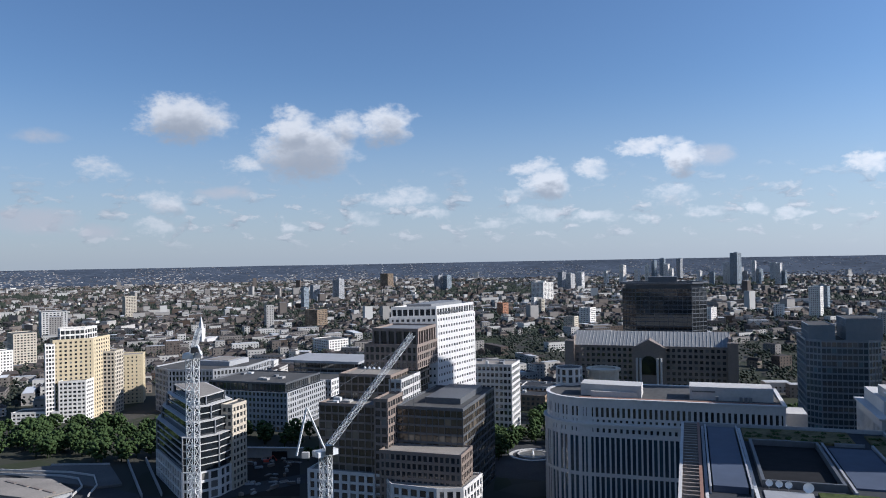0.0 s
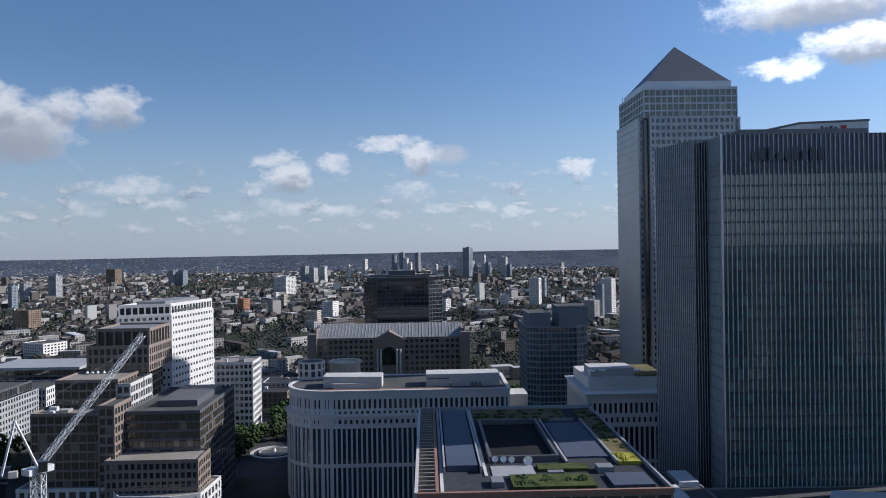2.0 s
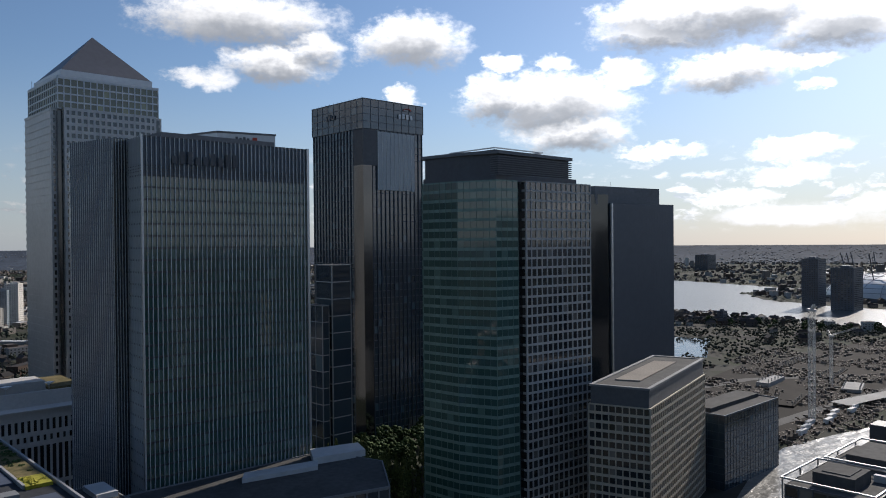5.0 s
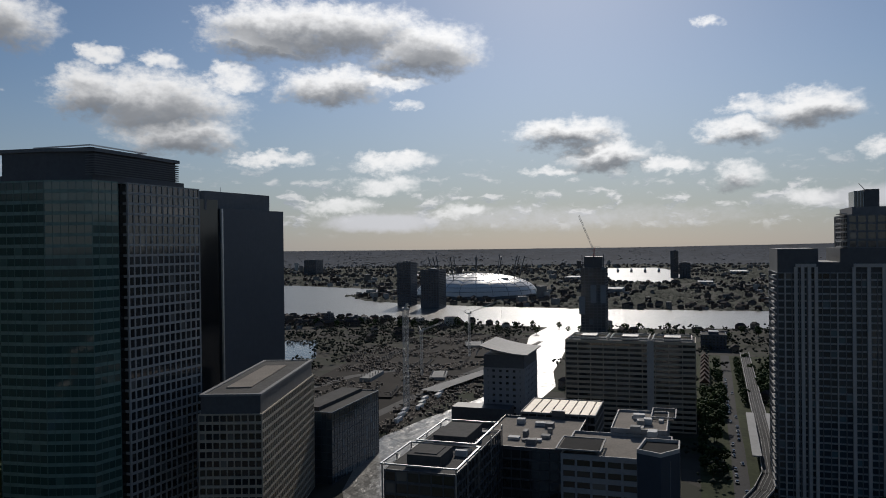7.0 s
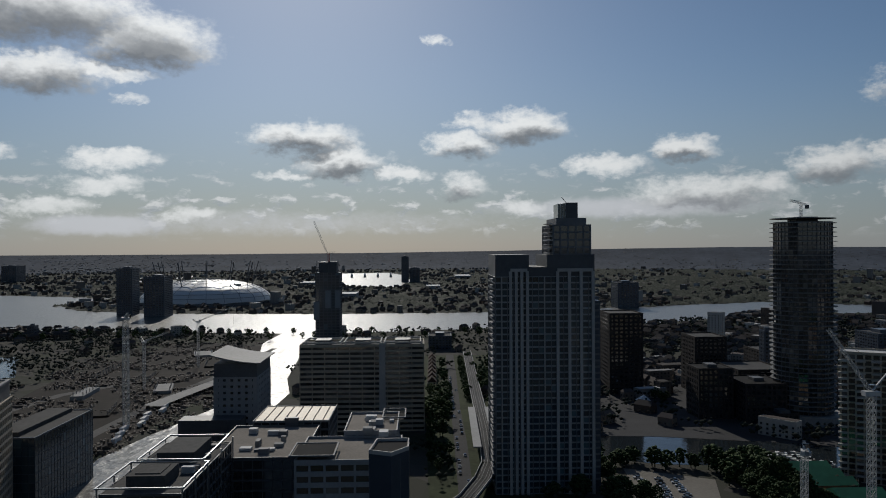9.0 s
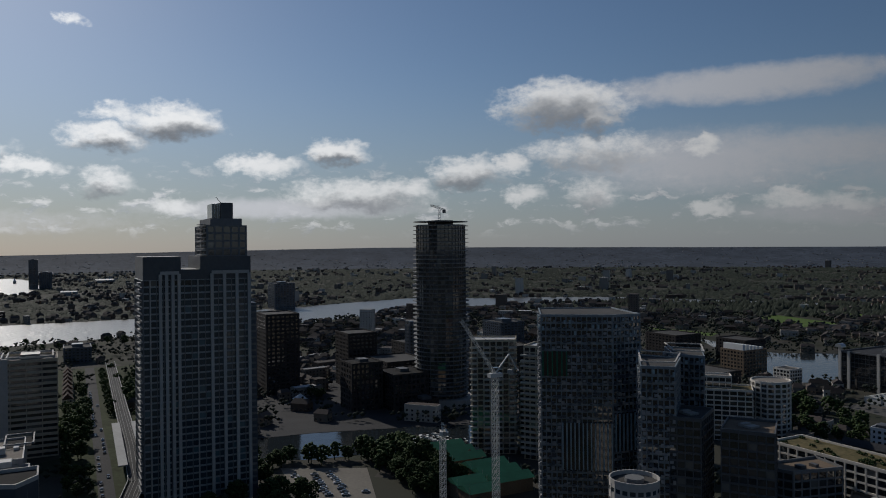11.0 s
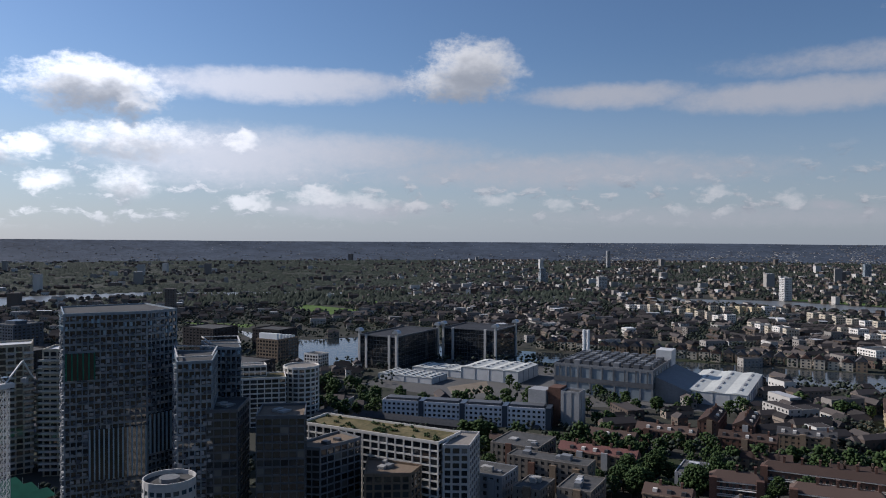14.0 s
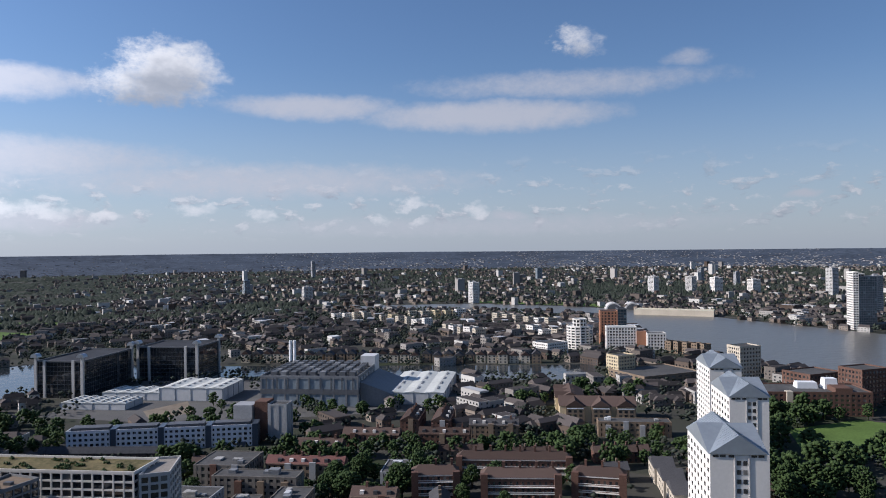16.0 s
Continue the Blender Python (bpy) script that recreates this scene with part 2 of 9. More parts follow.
    puffs_up.inputs["Scale"].default_value, puffs_up.inputs["Detail"].default_value, puffs_up.inputs["Roughness"].default_value = 1.0, 6.0, 0.58
    t.links.new(higher.outputs[0], puffs_up.inputs["Vector"])
    side = link_math(t, "MULTIPLY_ADD", link_math(t, "SUBTRACT", puffs.outputs[0], puffs_up.outputs[0]), 5.0, 0.3, clamp=True)
    humps, far_lit, tone = t.nodes.new("ShaderNodeMix"), t.nodes.new("ShaderNodeMix"), t.nodes.new("ShaderNodeMix")
    humps.data_type = far_lit.data_type = tone.data_type = "RGBA"
    tone.inputs["A"].default_value, tone.inputs["B"].default_value = CLOUD_FAR, CLOUD_FAR_LIT
    t.links.new(side, tone.inputs["Factor"])
    far_lit.blend_type = "MULTIPLY"
    far_lit.inputs["Factor"].default_value = 1.0
    t.links.new(tone.outputs["Result"], far_lit.inputs["A"])
    t.links.new(glow.outputs[0], far_lit.inputs["B"]), t.links.new(far_lit.outputs["Result"], humps.inputs["B"])
    t.links.new(link_math(t, "MULTIPLY", puff.outputs[0], band), humps.inputs["Factor"])
    t.links.new(air, humps.inputs["A"])
    air = humps.outputs["Result"]
    nearness = t.nodes.new("ShaderNodeMapRange")
    nearness.inputs["From Min"].default_value, nearness.inputs["From Max"].default_value = 1.0, 7.0
    nearness.inputs["To Min"].default_value = 0.75
    t.links.new(height, nearness.inputs["Value"])

    def clear():
        bg = t.nodes.new("ShaderNodeBackground")
        t.links.new(strength, bg.inputs["Strength"])
        t.links.new(air, bg.inputs["Color"])
        return bg.outputs[0]

    def layered(clouds, under):
        """Thin soft layer clouds drawn over the clear sky."""
        f = t.nodes.new("ShaderNodeGroup")
        f.node_tree = cloud_field("layer_field", clouds)
        t.links.new(drift.outputs[0], f.inputs[0])
        cover = t.nodes.new("ShaderNodeMapRange")
        cover.interpolation_type = "SMOOTHSTEP"
        cover.inputs["From Min"].default_value, cover.inputs["From Max"].default_value = 0.0, 0.52
        cover.inputs["To Max"].default_value = 0.85
        t.links.new(link_math(t, "ADD", f.outputs[0], link_math(t, "MULTIPLY", ragged, 0.3)), cover.inputs["Value"])
        lit, mix = t.nodes.new("ShaderNodeMix"), t.nodes.new("ShaderNodeMix")
        lit.data_type, lit.blend_type, mix.data_type = "RGBA", "MULTIPLY", "RGBA"
        lit.inputs["Factor"].default_value, lit.inputs["A"].default_value = 1.0, CLOUD_SOFT
        t.links.new(glow.outputs[0], lit.inputs["B"]), t.links.new(lit.outputs["Result"], mix.inputs["B"])
        t.links.new(cover.outputs[0], mix.inputs["Factor"]), t.links.new(under, mix.inputs["A"])
        return mix.outputs["Result"]

    def cloudy(clouds):
        """The sky of one sector with its clouds."""
        thin = [c for c in clouds if c[4] < 0.62 and (c[2] > 4 or c[4] < 0.46)]
        clouds = [c for c in clouds if c not in thin]
        sky_here = layered(thin, air) if thin else air
        if not clouds:
            bg = t.nodes.new("ShaderNodeBackground")
            t.links.new(strength, bg.inputs["Strength"])
            t.links.new(sky_here, bg.inputs["Color"])
            return bg.outputs[0]
        fields = []
        for point_socket, some in ((p, clouds), (up.outputs[0], [c for c in clouds if c[3] > 0.9] or clouds[:1])):
            f = t.nodes.new("ShaderNodeGroup")
            f.node_tree = cloud_field("cloud_field", some)
            t.links.new(point_socket, f.inputs[0])
            fields.append(f.outputs[0])
        here, above = fields
        cover = t.nodes.new("ShaderNodeMapRange")
        cover.interpolation_type = "SMOOTHSTEP"
        cover.inputs["From Min"].default_value, cover.inputs["From Max"].default_value = 0.0, 0.9
        cover.inputs["To Max"].default_value = 0.96
        t.links.new(link_math(t, "ADD", here, ragged), cover.inputs["Value"])
        # undersides, where there is cloud overhead, are greyer
        grey = link_math(t, "ADD", link_math(t, "SUBTRACT", above, here), link_math(t, "MULTIPLY_ADD", above, 0.4, link_math(t, "MULTIPLY", here, 0.25)))
        shade = t.nodes.new("ShaderNodeMapRange")
        shade.inputs["From Min"].default_value, shade.inputs["From Max"].default_value = 0.0, 0.85
        shade.interpolation_type = "SMOOTHSTEP"
        t.links.new(grey, shade.inputs["Value"])
        tint, mix = t.nodes.new("ShaderNodeMix"), t.nodes.new("ShaderNodeMix")
        tint.data_type = mix.data_type = "RGBA"
        tint.inputs["B"].default_value = CLOUD_DARK
        lit = t.nodes.new("ShaderNodeMix")
        lit.data_type, lit.blend_type = "RGBA", "MULTIPLY"
        lit.inputs["Factor"].default_value, lit.inputs["A"].default_value = 1.0, CLOUD_LIGHT
        t.links.new(glow.outputs[0], lit.inputs["B"]), t.links.new(lit.outputs["Result"], tint.inputs["A"])
        t.links.new(shade.outputs[0], tint.inputs["Factor"]), t.links.new(link_math(t, "MULTIPLY", cover.outputs[0], nearness.outputs[0]), mix.inputs["Factor"])
        t.links.new(sky_here, mix.inputs["A"]), t.links.new(tint.outputs["Result"], mix.inputs["B"])
        bg = t.nodes.new("ShaderNodeBackground")
        t.links.new(strength, bg.inputs["Strength"])
        t.links.new(mix.outputs["Result"], bg.inputs["Color"])
        return bg.outputs[0]

    def choose(value, edge, below, beyond):
        m = t.nodes.new("ShaderNodeMixShader")
        t.links.new(link_math(t, "GREATER_THAN", value, edge), m.inputs[0])
        t.links.new(below, m.inputs[1]), t.links.new(beyond, m.inputs[2])
        return m.outputs[0]

    def sectors(lo, hi):
        """The sky between two bearings, halved until few clouds are left to look up."""
        inside = [c for c in CLOUDS if c[0] - 1.25 * c[2] - 3 < hi and c[0] + 1.25 * c[2] + 3 > lo]
        if len(inside) < 4 or hi - lo < 6:
            return cloudy(inside)
        mid = (lo + hi) / 2
        return choose(bearing, mid, sectors(lo, mid), sectors(mid, hi))

    final = choose(height, 24.0, sectors(-90, 270), clear())
    t.links.new(final, out.inputs["Surface"])
    w.cycles.sampling_method, w.cycles.sample_map_resolution = "MANUAL", 512


build_world()
sun_data = bpy.data.lights.new("sun", "SUN")
sun_data.energy, sun_data.angle, sun_data.color = 5.0, radians(0.53), (1.0, 0.92, 0.81)
sun = new("sun", sun_data)
sun.matrix_world = look((900 * math.sin(radians(SUN_BEARING)), 900 * math.cos(radians(SUN_BEARING)), 900 * math.tan(radians(SUN_HEIGHT))), (0, 0, 0))

# ---- materials ----
def material(name, colour, rough=0.7, metal=0.0, grain=6.0, vary=0.25, stain=0.08, bump=0.0, island=0.0, spec=0.5, second=None, random_by="none"):
    """A procedural surface: a base colour varied by fine grain and broad stains, and by piece."""
    m = bpy.data.materials.new(name)
    m.use_nodes = True
    t = m.node_tree
    b = t.nodes["Principled BSDF"]
    b.inputs["Roughness"].default_value, b.inputs["Metallic"].default_value = rough, metal
    b.inputs["Specular IOR Level"].default_value = spec
    co = t.nodes.new("ShaderNodeTexCoord")
    fine, broad = t.nodes.new("ShaderNodeTexNoise"), t.nodes.new("ShaderNodeTexNoise")
    fine.inputs["Scale"].default_value, broad.inputs["Scale"].default_value = grain, stain
    fine.inputs["Detail"].default_value, broad.inputs["Detail"].default_value = 5, 4
    t.links.new(co.outputs["Object"], fine.inputs["Vector"]), t.links.new(co.outputs["Object"], broad.inputs["Vector"])
    both = link_math(t, "ADD", link_math(t, "MULTIPLY", fine.outputs[0], 0.5), link_math(t, "MULTIPLY", broad.outputs[0], 0.5))
    factor = both
    if random_by != "none":
        if random_by == "object":
            r = t.nodes.new("ShaderNodeObjectInfo").outputs["Random"]
        else:
            r = t.nodes.new("ShaderNodeNewGeometry").outputs["Random Per Island"]
        factor = link_math(t, "ADD", link_math(t, "MULTIPLY", both, 1 - island), link_math(t, "MULTIPLY", r, island))
    ramp = t.nodes.new("ShaderNodeMix")
    ramp.data_type = "RGBA"
    lo = tuple(c * (1 - vary) for c in colour)
    hi = tuple(min(1, c * (1 + vary)) for c in colour) if second is None else second
    ramp.inputs["A"].default_value, ramp.inputs["B"].default_value = (*lo, 1), (*hi, 1)
    spread = t.nodes.new("ShaderNodeMapRange")
    spread.inputs["From Min"].default_value, spread.inputs["From Max"].default_value = (0.3, 0.7) if island < 0.4 else (0.1, 0.9)
    t.links.new(factor, spread.inputs["Value"])
    t.links.new(spread.outputs[0], ramp.inputs["Factor"])
    t.links.new(ramp.outputs["Result"], b.inputs["Base Color"])
    if bump:
        n = t.nodes.new("ShaderNodeBump")
        n.inputs["Strength"].default_value, n.inputs["Distance"].default_value = bump, 0.05
        t.links.new(fine.outputs[0], n.inputs["Height"])
        t.links.new(n.outputs[0], b.inputs["Normal"])
    return m


def glazing(name, dark, pale, rough=0.06, by="object", pale_share=0.12, spec=0.6):
    """Window glass seen from outside: dark rooms behind, some with pale blinds down."""
    m = bpy.data.materials.new(name)
    m.use_nodes = True
    t = m.node_tree
    b = t.nodes["Principled BSDF"]
    b.inputs["Roughness"].default_value = rough
    b.inputs["Specular IOR Level"].default_value, b.inputs["IOR"].default_value = spec, 1.85
    r = t.nodes.new("ShaderNodeObjectInfo").outputs["Random"] if by == "object" else t.nodes.new("ShaderNodeNewGeometry").outputs["Random Per Island"]
    blind = link_math(t, "LESS_THAN", r, pale_share)
    other = link_math(t, "FRACT", link_math(t, "MULTIPLY", r, 17.31))
    tone = link_math(t, "ADD", link_math(t, "MULTIPLY", blind, 0.75), link_math(t, "MULTIPLY", other, 0.22))
    mx = t.nodes.new("ShaderNodeMix")
    mx.data_type = "RGBA"
    mx.inputs["A"].default_value, mx.inputs["B"].default_value = (*dark, 1), (*pale, 1)
    t.links.new(tone, mx.inputs["Factor"])
    t.links.new(mx.outputs["Result"], b.inputs["Base Color"])
    # each pane sits a little out of true, so that reflections break up
    co, wave, bump = t.nodes.new("ShaderNodeTexCoord"), t.nodes.new("ShaderNodeTexNoise"), t.nodes.new("ShaderNodeBump")
    wave.inputs["Scale"].default_value = 0.35
    bump.inputs["Strength"].default_value, bump.inputs["Distance"].default_value = 0.15, 0.06
    t.links.new(co.outputs["Object"], wave.inputs["Vector"])
    t.links.new(wave.outputs[0], bump.inputs["Height"])
    t.links.new(bump.outputs[0], b.inputs["Normal"])
    return m


WHITE_STONE = material("white_stone", (0.55, 0.53, 0.5), 0.75, vary=0.12, grain=0.8, stain=0.05)
PALE_STONE = material("pale_stone", (0.46, 0.44, 0.41), 0.8, vary=0.15, grain=0.8, stain=0.05)
BROWN_STONE = material("brown_stone", (0.2, 0.162, 0.132), 0.6, vary=0.2, grain=0.7, stain=0.06)
GREY_STONE = material("grey_stone", (0.3, 0.3, 0.3), 0.7, vary=0.18, grain=0.9, stain=0.05)
YELLOW_BRICK = material("yellow_brick", (0.5, 0.41, 0.26), 0.85, vary=0.15, grain=1.5, stain=0.08)
RED_BRICK = material("red_brick", (0.125, 0.072, 0.054), 0.9, vary=0.3, grain=1.4, stain=0.08, spec=0.12)
STOCK_BRICK = material("stock_brick", (0.2, 0.15, 0.105), 0.9, vary=0.3, grain=1.4, stain=0.08, spec=0.12)
WHITE_RENDER = material("white_render", (0.67, 0.63, 0.57), 0.85, vary=0.08, grain=1.0, stain=0.07, spec=0.12)
WEATHERED_STEEL = material("weathered_steel", (0.43, 0.43, 0.425), 0.42, 0.65, vary=0.18, grain=0.5, stain=0.03)
STEEL = material("brushed_steel", (0.5, 0.51, 0.52), 0.36, 0.85, vary=0.12, grain=0.5, stain=0.03)
SILVER_FIN = material("silver_fin", (0.4, 0.41, 0.41), 0.5, 0.3, vary=0.15, grain=0.4, stain=0.03)
DARK_METAL = material("dark_metal", (0.1, 0.104, 0.11), 0.6, 0.2, vary=0.25, grain=0.6, stain=0.04)
MID_METAL = material("grey_cladding", (0.19, 0.195, 0.20), 0.7, 0.0, vary=0.2, grain=0.6, stain=0.04, spec=0.25)
WHITE_PAINT = material("white_paint", (0.78, 0.78, 0.76), 0.5, vary=0.08, grain=2.0, stain=0.2)
ROOF_FELT = material("roof_felt", (0.085, 0.083, 0.08), 0.9, vary=0.35, grain=0.5, stain=0.06, spec=0.12)
# near-black for dark roofs, and as painted shade in voids and portal
DARK_FELT_AND_SHADE = material("dark_felt_and_shade", (0.018, 0.018, 0.019), 0.95, vary=0.3, grain=0.4, spec=0.12)
DARK_ROOF = material("dark_roof_felt", (0.045, 0.047, 0.052), 0.9, vary=0.4, grain=0.5, stain=0.06, spec=0.12)
ROOF_GRAVEL = material("roof_gravel", (0.25, 0.225, 0.195), 0.95, vary=0.3, grain=1.2, stain=0.06, spec=0.12)
ROOF_PALE = material("pale_roof_sheet", (0.5, 0.5, 0.49), 0.75, vary=0.15, grain=0.3, stain=0.05)
ROOF_BLUE = material("blue_grey_roof_sheet", (0.05, 0.065, 0.10), 0.75, 0.0, vary=0.2, grain=0.3, stain=0.05)
TERRACE = material("terracotta_paving", (0.24, 0.13, 0.09), 0.85, vary=0.2, grain=0.8, stain=0.08)
SEDUM = material("sedum_roof", (0.09, 0.095, 0.04), 0.95, vary=0.5, grain=0.7, stain=0.12, second=(0.22, 0.175, 0.09), spec=0.12)
LEAF = material("leaves", (0.030, 0.054, 0.02), 0.8, vary=0.4, grain=0.9, stain=0.2, island=0.6, random_by="island", second=(0.058, 0.088, 0.03), spec=0.1)
LEAF_FRESH = material("fresh_leaves", (0.05, 0.075, 0.022), 0.8, vary=0.4, grain=0.9, stain=0.2, island=0.6, random_by="island", second=(0.13, 0.15, 0.045), spec=0.12)
# greyer and bluer than the near leaves: distance haze put into the colour
LEAF_HAZED = material("haze_greyed_leaves", (0.034, 0.043, 0.033), 0.9, vary=0.3, grain=0.05, stain=0.01, island=0.3, random_by="island", second=(0.05, 0.06, 0.045), spec=0.1)
BARK = material("bark", (0.10, 0.075, 0.05), 0.9, vary=0.3, grain=3.0)
GLASS = glazing("window_glass", (0.014, 0.018, 0.022), (0.2, 0.19, 0.17), pale_share=0.07)
GLASS_JOINED = glazing("window_glass_joined", (0.014, 0.018, 0.022), (0.2, 0.19, 0.17), by="island", pale_share=0.07)
DARK_GLASS = glazing("dark_glass", (0.012, 0.015, 0.018), (0.06, 0.065, 0.07), by="island", pale_share=0.03)
FIN = material("pale_aluminium_fin", (0.62, 0.64, 0.64), 0.45, 0.25, vary=0.12, grain=0.4, stain=0.03)
BROWN_FRAME = material("pink_brown_stone", (0.21, 0.165, 0.135), 0.6, vary=0.18, grain=0.7, stain=0.06)
GREEN_GLASS = glazing("green_glass", (0.036, 0.085, 0.072), (0.11, 0.19, 0.16), by="object", pale_share=0.06)
GREEN_GLASS_JOINED = glazing("green_glass_joined", (0.036, 0.085, 0.072), (0.11, 0.19, 0.16), by="island", pale_share=0.06)
BLUE_GLASS = glazing("blue_glass", (0.024, 0.042, 0.058), (0.12, 0.19, 0.22), by="island", pale_share=0.05, rough=0.1)
CROWN_GLASS = glazing("crown_glass", (0.07, 0.075, 0.03), (0.3, 0.3, 0.14), by="island", pale_share=0.1, rough=0.15)
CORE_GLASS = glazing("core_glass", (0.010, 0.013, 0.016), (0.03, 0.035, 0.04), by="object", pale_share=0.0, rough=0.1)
ASPHALT = material("asphalt", (0.05, 0.05, 0.052), 0.9, vary=0.3, grain=0.8, stain=0.05, spec=0.12)
YARD_PAVING = material("yard_paving", (0.2, 0.185, 0.16), 0.95, vary=0.2, grain=0.6, stain=0.05, spec=0.1)
PAVING = material("paving", (0.11, 0.106, 0.1), 0.9, vary=0.25, grain=0.8, stain=0.05, spec=0.12)
CONCRETE = material("concrete", (0.34, 0.33, 0.31), 0.85, vary=0.2, grain=0.6, stain=0.05, spec=0.12)
SAND = material("site_earth", (0.026, 0.0215, 0.018), 0.95, vary=0.45, grain=0.09, stain=0.02, bump=0.3, spec=0.12)
VERGE = material("verge_grass", (0.04, 0.05, 0.024), 0.95, vary=0.45, grain=0.25, stain=0.05, spec=0.1)
EARTH_YARD = material("yard_earth", (0.2, 0.165, 0.125), 0.95, vary=0.3, grain=0.2, stain=0.04, spec=0.12)
PLANTER_GREEN = material("planter_green", (0.035, 0.055, 0.02), 0.95, vary=0.5, grain=1.2, stain=0.3, second=(0.1, 0.12, 0.04), spec=0.1)
GRASS = material("grass", (0.09, 0.14, 0.035), 0.95, vary=0.35, grain=0.6, stain=0.04, spec=0.12)
TILE_ROOF = material("clay_tile_roof", (0.068, 0.046, 0.038), 0.9, vary=0.3, grain=1.6, stain=0.1, island=0.6, random_by="object", second=(0.112, 0.078, 0.064), spec=0.12)
RED_ROOF = material("red_sheet_roof", (0.13, 0.05, 0.04), 0.8, vary=0.2, grain=0.8, stain=0.1)
BROWN_GRAVEL = material("brown_roof_gravel", (0.19, 0.145, 0.105), 0.95, vary=0.25, grain=0.9, stain=0.1, spec=0.12)
SLATE_ROOF = material("slate_roof", (0.07, 0.068, 0.07), 0.8, vary=0.3, grain=1.6, stain=0.1, spec=0.12)
CRANE_WHITE = material("crane_white", (0.55, 0.55, 0.53), 0.5, vary=0.1, grain=1.5)
CRANE_RED = material("crane_red", (0.5, 0.06, 0.03), 0.5, vary=0.15, grain=1.5)
GREEN_SHEET = material("green_netting", (0.028, 0.14, 0.088), 0.7, vary=0.2, grain=0.2, stain=0.05, spec=0.12)
CAR_PAINT = material("car_paint", (0.05, 0.05, 0.06), 0.3, 0.2, vary=0.2, island=0.9, random_by="object", second=(0.75, 0.75, 0.75))
HOUSES_FAR = material("far_walls", (0.10, 0.072, 0.056), 0.9, vary=0.3, grain=0.05, stain=0.004, island=0.8, random_by="island", second=(0.52, 0.5, 0.46), spec=0.12)
HOUSES_BRICK = material("far_brick_walls", (0.11, 0.077, 0.06), 0.9, vary=0.3, grain=0.05, stain=0.004, island=0.8, random_by="island", second=(0.25, 0.21, 0.17), spec=0.12)
ROOFS_FAR = material("far_roofs", (0.034, 0.032, 0.032), 0.9, vary=0.3, grain=0.05, stain=0.004, island=0.8, random_by="island", second=(0.1, 0.085, 0.078), spec=0.12)
PALE_FAR = material("far_pale_roofs", (0.16, 0.16, 0.16), 0.8, vary=0.3, grain=0.05, stain=0.004, island=0.8, random_by="island", second=(0.6, 0.6, 0.6), spec=0.12)

DARK_STEEL = material("dark_ribbed_steel", (0.15, 0.15, 0.155), 0.45, 0.7, vary=0.15, grain=0.4, stain=0.03)
BEIGE_STONE = material("beige_stone", (0.46, 0.40, 0.31), 0.8, vary=0.15, grain=0.8, stain=0.05)
GREEN_SPANDREL = material("green_spandrel", (0.17, 0.27, 0.235), 0.25, 0.0, vary=0.25, grain=0.3, stain=0.05)
PALE_BLUE_PANEL = material("pale_blue_panel", (0.30, 0.40, 0.46), 0.45, vary=0.12, grain=0.3, stain=0.05)
BLACK_PANEL = material("black_spandrel_panel", (0.03, 0.036, 0.042), 0.3, 0.1, vary=0.2, grain=0.3, stain=0.03)
SLATE_PANEL = material("slate_panel", (0.07, 0.088, 0.115), 0.35, 0.2, vary=0.12, grain=0.3, stain=0.03)
BRONZE_GLASS = glazing("bronze_glass", (0.035, 0.028, 0.02), (0.22, 0.18, 0.13), by="island", pale_share=0.12)
ROOF_RIB = material("glazed_roof", (0.22, 0.22, 0.21), 0.3, vary=0.15, grain=0.5, stain=0.05)
YELLOW_PLANTS = material("yellow_plants", (0.30, 0.27, 0.02), 0.9, vary=0.4, grain=1.5, stain=0.3)

TAN_ROOF = material("tan_roof", (0.6, 0.49, 0.34), 0.6, vary=0.15, grain=0.4, stain=0.06)
DOME_FABRIC = material("dome_fabric", (0.7, 0.69, 0.66), 0.35, vary=0.08, grain=0.05, stain=0.01)
ZINC = material("zinc_sheet", (0.30, 0.33, 0.35), 0.45, 0.4, vary=0.12, grain=0.6, stain=0.08)
GREY_BLUE = material("blue_grey_cladding", (0.21, 0.245, 0.27), 0.5, 0.1, vary=0.12, grain=0.4, stain=0.04)
PALE_SHEET = material("white_ribbed_sheet", (0.52, 0.52, 0.47), 0.6, vary=0.18, grain=0.5, stain=0.06)
LILAC_RENDER = material("cool_white_render", (0.68, 0.67, 0.68), 0.85, vary=0.08, grain=0.8, stain=0.06)
ORANGE_BRICK = material("orange_brick", (0.36, 0.17, 0.095), 0.85, vary=0.2, grain=1.0, stain=0.06)

BLACK_BRICK = material("dark_engineering_brick", (0.05, 0.044, 0.042), 0.85, vary=0.3, grain=0.8, stain=0.06, spec=0.15)
GREY_BRICK = material("grey_brown_brick", (0.185, 0.165, 0.14), 0.9, vary=0.25, grain=1.2, stain=0.08, spec=0.12)
CREAM_ROOF = material("cream_roof_sheet", (0.6, 0.58, 0.42), 0.7, vary=0.12, grain=0.3, stain=0.05)
SITE_MIX = material("site_mix", (0.05, 0.04, 0.033), 0.9, vary=0.3, grain=0.5, stain=0.05, island=0.8, random_by="island", second=(0.24, 0.21, 0.18), spec=0.12)

# distance haze is painted into the blue-grey base colours of slopes and woods
HAZE_HILL = material("haze_tinted_hills", (0.044, 0.057, 0.08), 1.0, vary=0.4, grain=0.03, stain=0.006, second=(0.084, 0.103, 0.134), spec=0.12)
HAZE_HILL_WOOD = material("haze_tinted_woods", (0.035, 0.046, 0.058), 1.0, vary=0.3, grain=0.05, stain=0.01, island=0.5, random_by="island", second=(0.055, 0.068, 0.085), spec=0.1)


